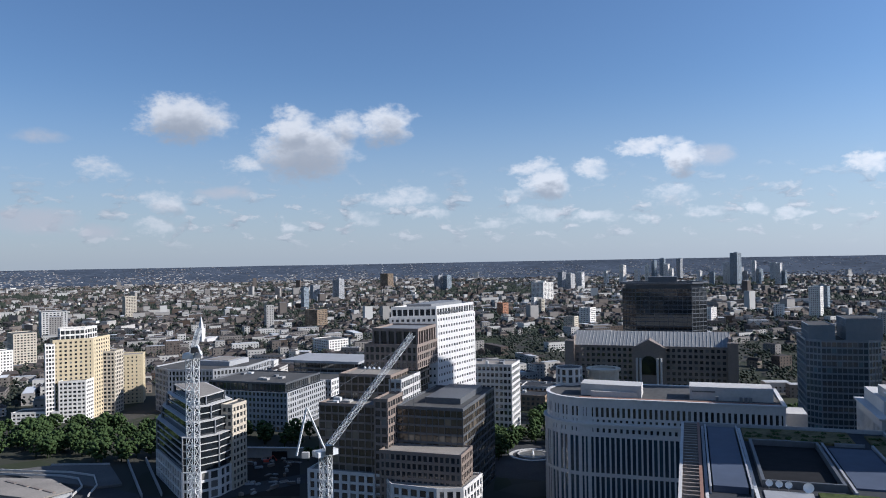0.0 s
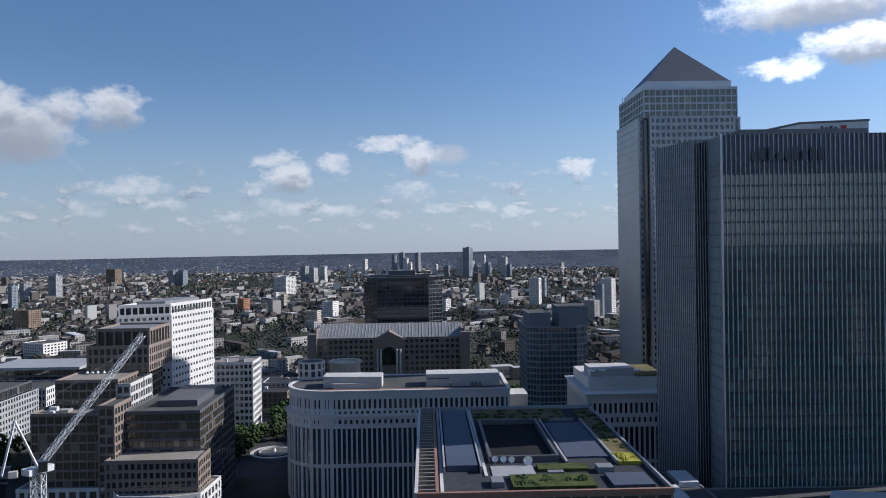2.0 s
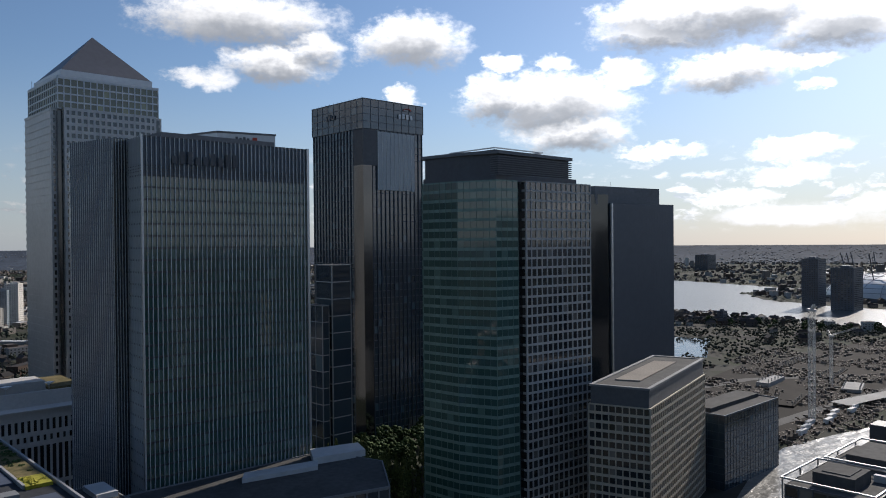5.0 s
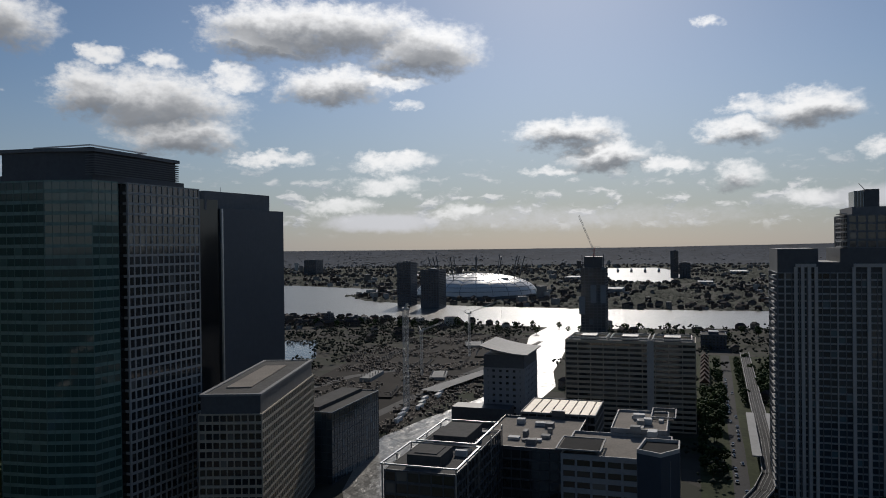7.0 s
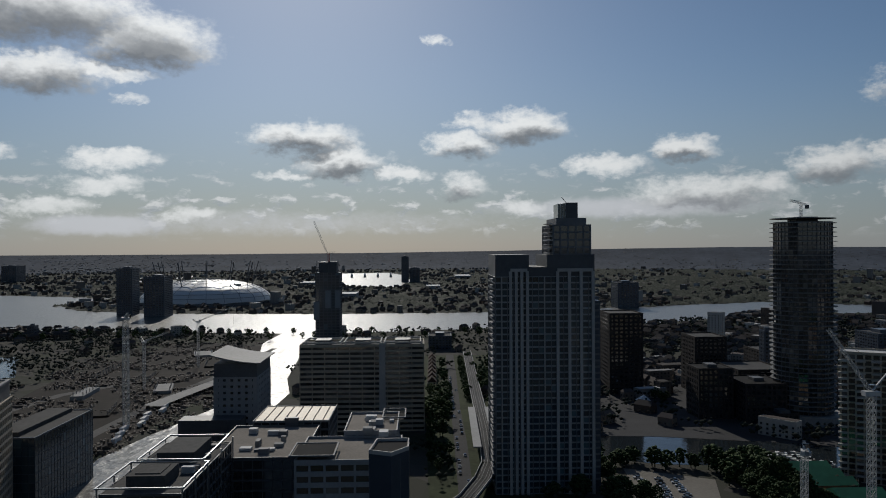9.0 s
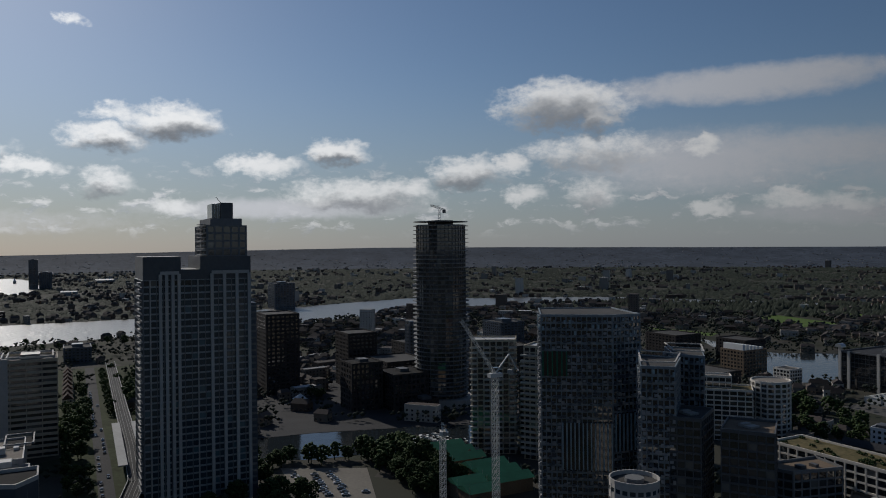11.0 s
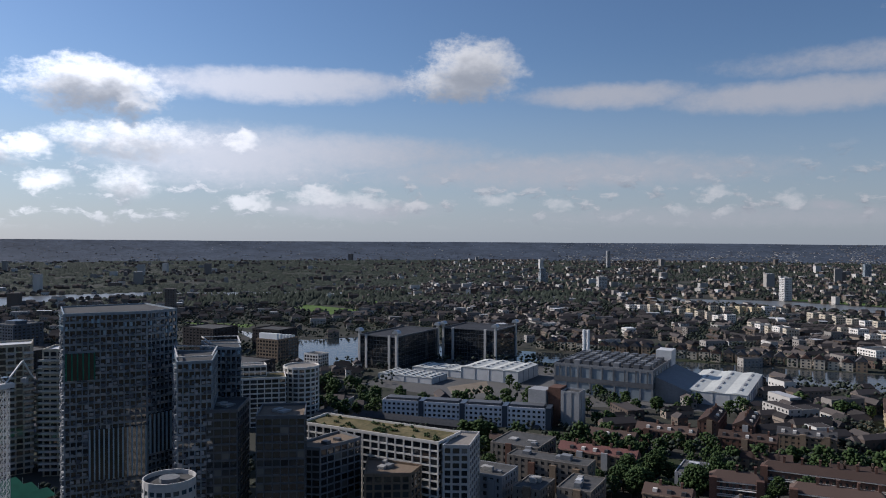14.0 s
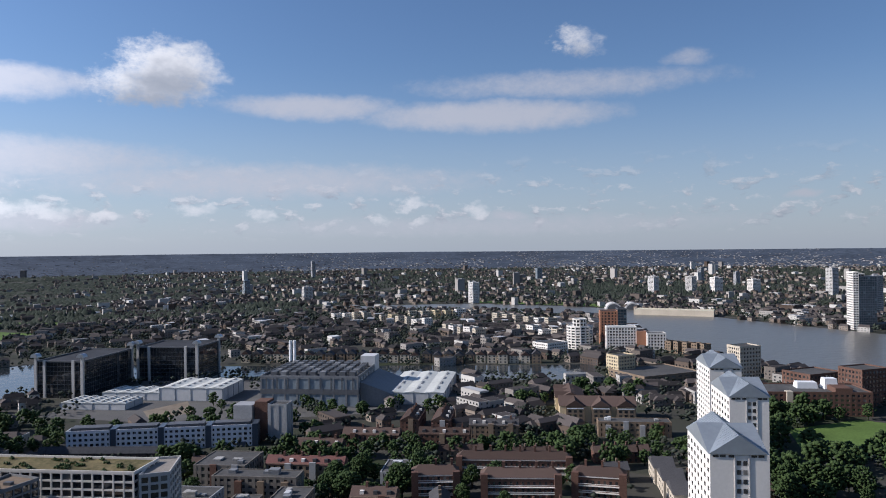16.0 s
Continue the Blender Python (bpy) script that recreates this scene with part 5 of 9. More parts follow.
def roof_garden():
    """The office block whose planted roof lies below the eye."""
    z = 60
    b = tower("roof_garden_office", rect(-3, 176, 57, 270), z, floor=4, bay=4, pier=0.6, band=0.9, deep=0.4, wall=BROWN_STONE, singles=40, label="office block with a roof garden, painted near-black voids and dishes", parapet=0, roof=DARK_ROOF)

    def on(name, x0, y0, x1, y1, h, mat, label="", z0=z + 0.1):
        return part(name, Shape().box(*local(b, x0, y0), z0, *local(b, x1, y1), z0 + h), mat, b, label)
    on("roof_edge", -3.4, 269.4, 57.4, 270.0, 1.2, GREY_STONE)
    on("roof_edge", 56.8, 176, 57.4, 269.3, 1.0, GREY_STONE)
    on("roof_edge", -3.6, 176, -2.8, 269.3, 1.2, PALE_STONE)
    # shade between the pergola beams, painted as a near-black strip
    on("pergola_floor", -2.7, 176.5, 1.3, 269.2, 0.06, DARK_FELT_AND_SHADE)
    on("roof_edge", 1.4, 176, 2.2, 269.3, 1.2, TERRACE)
    on("roof_edge", -3, 175.4, 57, 176.4, 1.2, TERRACE)
    for k in range(28):
        on("pergola_slat", -2.7, 178 + 3.3 * k, 1.3, 178.7 + 3.3 * k, 0.6, BROWN_STONE, z0=z + 0.7)
    on("skylight", 4.5, 196, 12.5, 262, 1.6, ROOF_BLUE, "long blue grey skylight")
    for x in (3.6, 13.0):
        on("skylight_kerb", x, 194, x + 0.5, 264, 1.9, GREY_STONE)
    # flat panel on the roof; the well's shade is only its colour
    on("void_floor", 16.9, 203.9, 34.1, 246.1, 0.15, DARK_FELT_AND_SHADE, "flat near-black panel painted as a shaded light well")
    for x0, y0, x1, y1 in ((16, 203, 35, 203.8), (16, 246.2, 35, 247), (16, 203.8, 16.8, 246.2), (34.2, 203.8, 35, 246.2)):
        on("void_kerb", x0, y0, x1, y1, 1.8, DARK_METAL)
    on("roof_pool", 37.5, 206, 49, 246, 0.5, ROOF_BLUE, "flat blue roof panel")
    for x in (36.2, 49.6):
        on("pipe_run", x, 200, x + 0.6, 250, 1.0, GREY_STONE)
    on("sedum_bed", 15, 251, 46, 267, 0.7, SEDUM)
    on("sedum_bed", 50.5, 208, 56, 264, 0.7, SEDUM)
    on("planter", 50, 199, 56, 208, 0.9, YELLOW_PLANTS, "planter of yellow flowering shrubs")
    on("planter", 20, 180, 40, 190, 0.8, PLANTER_GREEN, "green planted bed")
    on("planter", 28, 194, 41, 199, 0.8, PLANTER_GREEN, "green planted bed")
    on("roof_deck", 16, 190.5, 27, 199.5, 0.3, GREY_STONE)
    on("skylight", 44, 180, 54, 190, 0.8, ROOF_BLUE)
    on("pale_path", 2.6, 176.8, 3.4, 268, 0.3, ROOF_PALE)
    on("pale_path", 14, 191, 14.8, 268, 0.3, ROOF_PALE)
    for x0, y0, x1, y1, h in ((43, 192, 47, 196, 1.5), (30, 190.6, 34, 192.6, 1.0), (15, 182, 18, 187, 1.4), (22, 248, 28, 250, 1.2), (40, 250, 48, 251, 0.9)):
        on("roof_plant", x0, y0, x1, y1, h, MID_METAL)
    for x, y, r in ((17.5, 202.0, 0.9), (19.7, 201.6, 0.9), (21.8, 201.2, 0.9), (26, 199.9, 1.3)):
        on("dish_post", x - 0.1, y - 0.1, x + 0.1, y + 0.1, 1.2, STEEL)
        s = Shape()
        for k in range(5):
            r0, r1 = r * math.sin(0.25 * k), r * math.sin(0.25 * (k + 1))
            lx, ly = local(b, x, y)
            n = 14
            v = []
            for rr, kk in ((r0, k), (r1, k + 1)):
                for i in range(n):
                    a = 2 * math.pi * i / n
                    v.append((lx + rr * math.cos(a), ly - 0.55 + 0.6 * (1 - math.cos(0.25 * kk)) * -1 + 0.3, z + 1.7 + rr * math.sin(a)))
            s.add(v, [(i, (i + 1) % n, n + (i + 1) % n, n + i) for i in range(n)])
        part("dish", s, WHITE_PAINT, b, "white satellite dish")
    shrubs = random.Random(7)
    for name, x0, y0, x1, y1, mat, n in (("shrub", 16, 252, 45, 266, LEAF, 30), ("shrub", 51, 209, 55.5, 262, LEAF, 26), ("shrub", 21, 181, 39, 189, LEAF, 22), ("shrub", 50.5, 199.5, 55.5, 207, YELLOW_PLANTS, 14)):
        for _ in range(n):
            x, y = local(b, shrubs.uniform(x0, x1), shrubs.uniform(y0, y1))
            o = new("shrub", SHRUBS[shrubs.randrange(3) if mat is LEAF else 3])
            o.parent = b
            k = shrubs.uniform(0.5, 1.0)
            o.matrix_basis = Matrix.Translation((x, y, z + 0.6)) @ Matrix.Rotation(shrubs.uniform(0, 6.3), 4, "Z") @ Matrix.Diagonal((k, k, k * 0.8, 1))
    return b


def curved_white_block():
    """The white stone block with a rounded west end and tall window slots."""
    def outline(g):
        return [(-45, 352 - g), (38 + g, 352 - g), (38 + g, 396 + g), (-48, 396 + g)] + round_outline(-46, 374, 22 + g, 22 + g, 12, 95, 262)[0:]
    lo, hi = outline(1.2), outline(0)
    b = tower("white_curved_office", lo, 36, floor=16.5, bay=2.35, pier=0.8, band=1.6, deep=0.6, wall=WHITE_STONE, glass=BLUE_GLASS, joined=BLUE_GLASS, core=BLUE_GLASS, singles=60, cap=False, label="white stone office block with a rounded end and tall slots")
    tower("", lo, 40.5, z0=36, floor=4.5, bay=2.6, pier=1.5, band=2.6, deep=0.4, wall=WHITE_STONE, singles=60, parent=b, cap=False)
    part("cornice", ring([local(b, x, y) for x, y in lo], 40.4, 41.2, 2.5, 0.7), WHITE_STONE, b)
    tower("", hi, 43.4, z0=41.2, floor=2.2, bay=2.6, pier=1.5, band=1.0, deep=0.4, wall=WHITE_STONE, singles=40, parent=b, cap=False)
    tower("", hi, 49, z0=43.4, floor=5.6, bay=2.35, pier=1.15, band=1.2, deep=0.5, wall=WHITE_STONE, singles=60, parent=b, cap=False)
    stack(b, hi, 48.9, 52, WHITE_STONE, "attic_wall")
    part("cornice", ring([local(b, x, y) for x, y in hi], 51.9, 52.5, 1.2, 0.5), WHITE_STONE, b)
    stack(b, inset(hi, 1.3), 51.8, 52.1, ROOF_FELT, "roof")
    stack(b, rect(-50, 353.5, 36, 357), 52.1, 52.3, TERRACE, "terrace")
    stack(b, [(-50, 362), (-22, 359), (-22, 372), (-50, 374)], 52.1, 57.5, PALE_STONE, "roof_pavilion")
    stack(b, rect(-45, 358.6, -24, 360), 52.1, 54.6, PALE_STONE, "low_housing")
    stack(b, rect(-1, 361, 34, 374), 52.1, 58, PALE_STONE, "roof_pavilion")
    part("louvre", Shape().box(*local(b, 0, 360.8), 55.6, *local(b, 10, 361.2), 56.2), DARK_METAL, b)
    for x in (10, 20, 22, 24):
        stack(b, rect(x, 358.5, x + 1.2, 360), 52.1, 54.2, MID_METAL, "roof_plant")
    stack(b, round_outline(-60, 392, 6.5, 6.5, 16), 0, 53, WHITE_STONE, "corner_turret")
    tower("", round_outline(-60, 392, 6.8, 6.8, 12), 60.5, z0=53, floor=3.7, bay=3.4, pier=0.8, band=0.9, deep=0.5, wall=WHITE_STONE, singles=12, parent=b, parapet=0.4)
    stack(b, round_outline(-44, 405, 8, 8, 18), 0, 58, BEIGE_STONE, "corner_rotunda")
    part("cornice", ring([local(b, x, y) for x, y in round_outline(-44, 405, 8.6, 8.6, 18)], 57.6, 58.8, 2, 0.4), BEIGE_STONE, b)
    stack(b, rect(38, 380, 50, 396), 0, 44, PALE_STONE, "east_wing")
    return b


def white_stone_block():
    o = rect(74, 352, 118, 402)
    b = tower("white_stone_office", o, 34, floor=16, bay=2.4, pier=0.9, band=1.6, deep=0.5, wall=WHITE_STONE, singles=40, cap=False, label="white stone office block with a stepped roof and dishes")
    tower("", o, 39, z0=34, floor=4.8, bay=2.6, pier=1.5, band=2.6, deep=0.4, wall=WHITE_STONE, singles=30, parent=b, cap=False)
    tower("", o, 45, z0=39, floor=6, bay=2.4, pier=1.2, band=1.2, deep=0.5, wall=WHITE_STONE, singles=30, parent=b, cap=False)
    stack(b, o, 44.9, 48.5, WHITE_STONE, "attic_wall")
    part("cornice", ring([local(b, x, y) for x, y in o], 48.3, 49, 3, 1.2), WHITE_STONE, b)
    stack(b, rect(77, 362, 116, 400), 48.4, 54.5, WHITE_STONE, "roof_storey")
    stack(b, rect(79, 365, 100, 382), 54.4, 58.5, PALE_STONE, "roof_pavilion")
    stack(b, rect(101, 364, 115, 396), 54.4, 55.4, SEDUM, "sedum_bed")
    for x, y, r in ((79, 363.6, 1.3), (84, 363.8, 1.5), (90, 383.5, 1.3), (96, 384, 1.5), (101, 363.6, 1.4)):
        s = Shape()
        s.prism(round_outline(*local(b, x, y), 0.3, 0.3, 14), 56.8, 57.0 + r * 0.8, round_outline(*local(b, x, y - 0.8), r * 1.5, r * 1.1, 14))
        part("dish", s, WHITE_PAINT, b, "white satellite dish")
        part("dish_post", Shape().bar((*local(b, x, y), 54), (*local(b, x, y), 57), 0.15), STEEL, b)
    return b


def pediment_block():
    """Brown stone offices with a glazed ridge roof and a pedimented middle."""
    b = tower("pediment_office", rect(-101, 668, 33, 722), 39, floor=5, bay=4.4, pier=1.9, band=2.2, deep=0.6, wall=BROWN_STONE, singles=110, label="long brown stone office block with glazed ridge roof and pediment", parapet=1.0)
    lx0, ly0 = local(b, -99, 672)
    lx1, ly1 = local(b, 31, 718)
    part("glazed_roof", Shape().gable(lx0, ly0, lx1, ly1, 39.2, 50, "x", 0), ROOF_RIB, b, "grey glazed ridge roof")
    for k in range(44):
        x = lx0 + 1.5 + k * 3.0
        ym = (ly0 + ly1) / 2
        part("roof_rib", Shape().bar((x, ly0, 39.5), (x, ym, 50.2), 0.18), PALE_STONE, b)
    for x in (lx0 - 1, lx1 - 1):
        part("gable_wall", Shape().box(x, ly0, 39.1, x + 2, ly1, 47), BROWN_STONE, b)
    s = Shape().box(-14, -29, 0, 14, -20, 38)
    part("portico", s, BROWN_STONE, b)
    t = Shape()
    t.add([(-15, -29.5, 38), (15, -29.5, 38), (0, -29.5, 45.5), (-15, -10, 38), (15, -10, 38), (0, -10, 45.5)], [(0, 1, 2), (3, 5, 4), (0, 2, 5, 3), (1, 4, 5, 2), (0, 3, 4, 1)])
    part("pediment", t, BROWN_STONE, b)
    part("arched_opening", Shape().prism([(x, z) for x, z in ((-6, 0), (6, 0))] + [(6 * math.cos(radians(a)), 10 + 6 * math.sin(radians(a))) for a in range(0, 181, 15)], 0, 0.4), CORE_GLASS, b).matrix_basis = Matrix.Translation((0, -29.2, 16)) @ Matrix.Rotation(radians(90), 4, "X")
    for x in (-10, -7, 7, 10):
        part("column", Shape().prism(round_outline(x, -30, 0.9, 0.9, 10), 6, 30), PALE_STONE, b)
    for x, y in ((-101, 664), (33, 664)):
        stack(b, rect(x - 4, y, x + 4, y + 8), 0, 44, BROWN_STONE, "corner_pavilion")
    return b


def drum_tower():
    o = [(-66, 800), (-52, 788), (2, 788), (16, 800), (14, 826), (-64, 826)]
    b = tower("dark_glass_drum", o, 84, floor=4.2, bay=4.5, pier=0.3, band=0.7, wall=DARK_METAL, joined=DARK_GLASS, glass=DARK_GLASS, singles=60, label="broad dark glass tower with an open roof frame", cap=False)
    stack(b, inset(o, 3), 83.8, 88, DARK_METAL, "roof_recess")
    part("roof_ring", ring([local(b, x, y) for x, y in inset(o, -2)], 88.5, 90, 4), DARK_METAL, b)
    for k, (x, y) in enumerate(inset(o, -1) + [(-25, 789), (-40, 789), (-10, 789)]):
        part("roof_post", Shape().bar((*local(b, x, y + 1), 84), (*local(b, x, y + 1), 89), 0.4), DARK_METAL, b)
    stack(b, rect(-40, 798, -12, 818), 88, 95, DARK_METAL)
    return b


def dark_glass_block():
    b = tower("dark_glass_office", [(68, 520), (76, 514), (102, 514), (110, 520), (110, 560), (68, 560)], 63, floor=4, bay=2.8, pier=0.4, band=1.1, wall=GREY_BLUE, joined=BLUE_GLASS, glass=BLUE_GLASS, singles=40, label="rounded dark glass office block with two roof boxes")
    for x0, x1, z2 in ((70, 85, 72), (91, 111, 76)):
        tower("", rect(x0, 520, x1, 552), z2, z0=63, floor=4, bay=4, pier=0.2, band=0.6, wall=GREY_BLUE, glass=GREY_BLUE, joined=GREY_BLUE, core=GREY_BLUE, singles=0, parent=b, parapet=0.3, split=False)
    return b


def brown_tower():
    """The stepped brown office tower with a columned crown."""
    b = tower("stepped_brown_office", rect(-172, 331, -141, 403), 48, floor=4, bay=3.6, pier=0.45, band=0.95, deep=0.4, wall=BROWN_FRAME, glass=BRONZE_GLASS, joined=BRONZE_GLASS, singles=60, label="stepped brown stone office tower with bronze glass and columned crown", roof=ROOF_GRAVEL)
    tower("", rect(-141, 326, -134, 345), 52, floor=4, bay=3.0, pier=0.7, band=1.2, deep=0.5, wall=BROWN_FRAME, singles=50, parent=b)
    tower("", rect(-141, 345, -134.4, 372), 58, floor=4, bay=3.0, pier=0.7, band=1.2, deep=0.5, wall=PALE_STONE, singles=40, parent=b)
    tower("", rect(-168, 345, -140, 403), 60, z0=48, floor=4, bay=3.6, pier=0.5, band=0.95, deep=0.4, wall=BROWN_FRAME, glass=BRONZE_GLASS, joined=BRONZE_GLASS, singles=40, parent=b, roof=ROOF_GRAVEL)
    tower("", rect(-165, 370, -135, 403), 72, z0=60, floor=4, bay=3.0, pier=1.0, band=1.2, deep=0.5, wall=BROWN_FRAME, singles=40, parent=b)
    tower("", rect(-162, 374, -136, 403), 80, z0=72, floor=8, bay=4.3, pier=0.9, band=1.2, deep=1.2, wall=BROWN_FRAME, core=DARK_METAL, singles=0, parent=b, roof=MID_METAL)
    for x in (-163, -160.5, -158, -155):
        part("dish", Shape().prism(round_outline(*local(b, x, 366), 0.9, 0.6, 12), 60.6, 61.6, round_outline(*local(b, x, 366), 0.2, 0.2, 12)), WHITE_PAINT, b, "white satellite dish")
    roof_clutter(b, *local(b, -170, 332), *local(b, -145, 345), 48, 4, 4)
    # dark east wing and stone-fronted lower storeys
    tower("", rect(-134, 337, -101, 396), 47, floor=4, bay=3.0, pier=0.25, band=1.0, wall=DARK_METAL, glass=BRONZE_GLASS, joined=BRONZE_GLASS, singles=60, parent=b)
    stack(b, rect(-124, 350, -106, 390), 47, 50, DARK_METAL)
    tower("", rect(-136, 320, -97, 338), 30, floor=4, bay=2.6, pier=0.9, band=1.3, deep=0.5, wall=BROWN_FRAME, singles=50, parent=b, roof=ROOF_GRAVEL)
    tower("", [(-176, 326), (-137, 326), (-128, 314), (-106, 312), (-95, 316), (-93, 340), (-176, 345)], 17, floor=4.2, bay=4.2, pier=1.4, band=1.2, deep=0.6, wall=WHITE_STONE, singles=60, parent=b, roof=ROOF_GRAVEL)
    return b


def white_office_tower():
    o = [(-165, 406), (-139, 415), (-129, 460), (-156, 466)]
    b = tower("white_office_tower", o, 84, floor=4, bay=3.1, pier=1.35, band=2.5, deep=0.5, wall=WHITE_STONE, singles=150, label="sunlit white stone office tower with a recessed top", cap=False)
    tower("", inset(o, 0.6), 89, z0=84, floor=5, bay=3.2, pier=0.8, band=1.4, deep=0.6, wall=WHITE_STONE, singles=20, parent=b)
    sign_bars(b, -138.6, 416.5, -132.6, 443, 85.4, 1.8, DARK_METAL, 11, 2)
    stack(b, inset(o, 6), 89, 91, MID_METAL)
    return b


finned_tower()
pyramid_tower()
bank_tower()
finned_glass_tower()
lift_shaft()
green_stone_tower()
slate_tower()
stone_grid_block()
blue_box()
roof_garden()
curved_white_block()
white_stone_block()
pediment_block()
drum_tower()
dark_glass_block()
brown_tower()
white_office_tower()
b = tower("cream_stone_office", rect(-163, 491, -113, 516), 45.5, floor=4, bay=3, pier=0.95, band=1.7, deep=0.4, wall=WHITE_STONE, singles=80, label="cream stone office block with small square windows", roof=ROOF_GRAVEL)
roof_clutter(b, *local(b, -148, 493), *local(b, -115, 514), 45.6, 12, 5)


def stepped_glass_block():
    """The octagonal block with pale floor bands and a set-back crown."""
    o = [(-290, 362), (-284, 352), (-240, 316), (-231, 318), (-226, 328), (-226, 351), (-262, 380)]
    b = tower("banded_office_block", o, 14, floor=4.5, bay=5, pier=1.1, band=1.1, deep=0.8, wall=WHITE_STONE, singles=20, label="stepped dark glass office block with thin pale floor bands", cap=False)
    for g, z0, z1 in ((0.6, 14, 31), (3.2, 31, 38), (6.0, 38, 45), (9.5, 45, 49.4)):
        q = inset([local(b, x, y) for x, y in o], g)
        part("glazed_storey", Shape().prism(inset(q, 0.5), z0, z1), DARK_GLASS, b)
        rows = round((z1 - z0) / 3.5)
        for r in range(rows + 1):
            z = z0 + (z1 - z0) * r / rows
            part("floor_band", ring(q, z - 0.22, z + 0.12, 2.6 if r == rows else 1.0), PALE_STONE, b)
        for i in range(len(q)):
            part("corner_post", Shape().turned_box(*q[i], z0, 0.6, 0.6, z1 - z0), MID_METAL, b)
    part("roof", Shape().prism(inset([local(b, x, y) for x, y in o], 10.5), 49, 49.6), ROOF_GRAVEL, b)
    tower("", [(-232, 338), (-225.2, 338), (-225.2, 351), (-232, 354)], 43, floor=3.6, bay=3.0, pier=1.0, band=1.4, deep=0.5, wall=BEIGE_STONE, singles=40, parent=b)
    return b


stepped_glass_block()
for x, y, w2, d2, h2, wall2 in ((-128, 582, 44, 22, 11, STOCK_BRICK), (-84, 590, 30, 26, 9, BLACK_BRICK), (-112, 618, 40, 24, 12, PALE_STONE), (-140, 640, 30, 26, 10, STOCK_BRICK)):
    b = tower("dockside_warehouse", rect(x - w2 / 2, y - d2 / 2, x + w2 / 2, y + d2 / 2), h2, floor=3.6, bay=3.6, pier=1.6, band=1.5, deep=0.3, wall=wall2, singles=0, label="low brick dockside warehouse with a flat roof", category="warehouse", group="dockside warehouses", roof=DARK_ROOF, split=False)
    roof_clutter(b, -w2 / 2 + 1, -d2 / 2 + 1, w2 / 2 - 1, d2 / 2 - 1, h2 + 0.1, int(x * -1), 3)
b = tower("stone_office_range", rect(-332, 462, -264, 519), 27, floor=4, bay=3.1, pier=1.3, band=1.6, deep=0.4, wall=GREY_STONE, singles=90, label="long grey stone office range with a dark roof storey", cap=False)
tower("", rect(-329, 465, -267, 516), 32, z0=27, floor=5, bay=3, pier=0.3, band=0.5, wall=DARK_METAL, singles=0, parent=b, roof=ROOF_FELT, split=False)
roof_clutter(b, *local(b, -325, 470), *local(b, -270, 512), 32, 3, 6)
b = tower("curved_office_range", [(-408, 506), (-385, 492), (-350, 500), (-333, 520), (-338, 565), (-405, 565)], 34, floor=4, bay=3, pier=1.1, band=1.4, wall=GREY_STONE, singles=60, label="curved grey stone office range with a raised roof", roof=ROOF_FELT)
stack(b, rect(-378, 522, -350, 550), 34, 38, GREY_STONE)
stack(b, rect(-374, 526, -354, 546), 38, 38.4, ROOF_GRAVEL)
b = tower("flat_roofed_hall", rect(-318, 568, -262, 600), 33, floor=6, bay=6, pier=0.5, band=1.5, wall=MID_METAL, singles=0, label="dark hall with a pale overhanging flat roof", cap=False, split=False)
stack(b, rect(-325, 560, -255, 606), 33, 35, GREY_STONE, "roof_slab")
b = tower("cream_office_block", rect(-300, 525, -262, 560), 25, floor=4, bay=3, pier=1.2, band=1.6, wall=WHITE_STONE, singles=0, label="cream office block behind the range", split=False)


def yellow_flats():
    b = tower("yellow_brick_flats", [(-470, 462), (-452, 447), (-434, 468), (-440, 492), (-466, 494)], 60, floor=3, bay=3.6, pier=1.8, band=1.5, deep=0.3, wall=YELLOW_BRICK, singles=90, label="tall sunlit yellow brick apartment tower with white bays", category="apartment building", parapet=1.2)
    tower("", [(-459, 446), (-452.5, 440.5), (-449, 446), (-454, 451)], 57.5, floor=3, bay=2.5, pier=0.7, band=1.2, deep=0.3, wall=WHITE_RENDER, singles=0, parent=b, split=False)
    tower("", [(-462, 462), (-450, 452), (-440, 466), (-445, 484)], 68, z0=60, floor=5, bay=3.5, pier=0.6, band=1.2, wall=WHITE_RENDER, singles=0, parent=b, split=False)
    tower("", [(-446, 446), (-430, 456), (-434, 468), (-452, 462)], 30, floor=3, bay=3.2, pier=1.0, band=1.4, wall=WHITE_RENDER, singles=20, parent=b, split=False)
    tower("", [(-476, 432), (-446, 446), (-452, 462), (-480, 446)], 8, floor=3, bay=3.2, pier=1.0, band=1.4, wall=WHITE_RENDER, singles=0, parent=b, split=False)
    tower("", [(-440, 480), (-430, 486), (-434, 500), (-446, 494)], 48, floor=3, bay=3.2, pier=0.9, band=1.2, wall=BEIGE_STONE, singles=0, parent=b, split=False)
    tower("", [(-474, 526), (-462, 510), (-440, 530), (-450, 545)], 40, floor=3, bay=3.4, pier=2.1, band=1.8, wall=YELLOW_BRICK, singles=30, parent=b, roof=ROOF_GRAVEL)
    return b


yellow_flats()
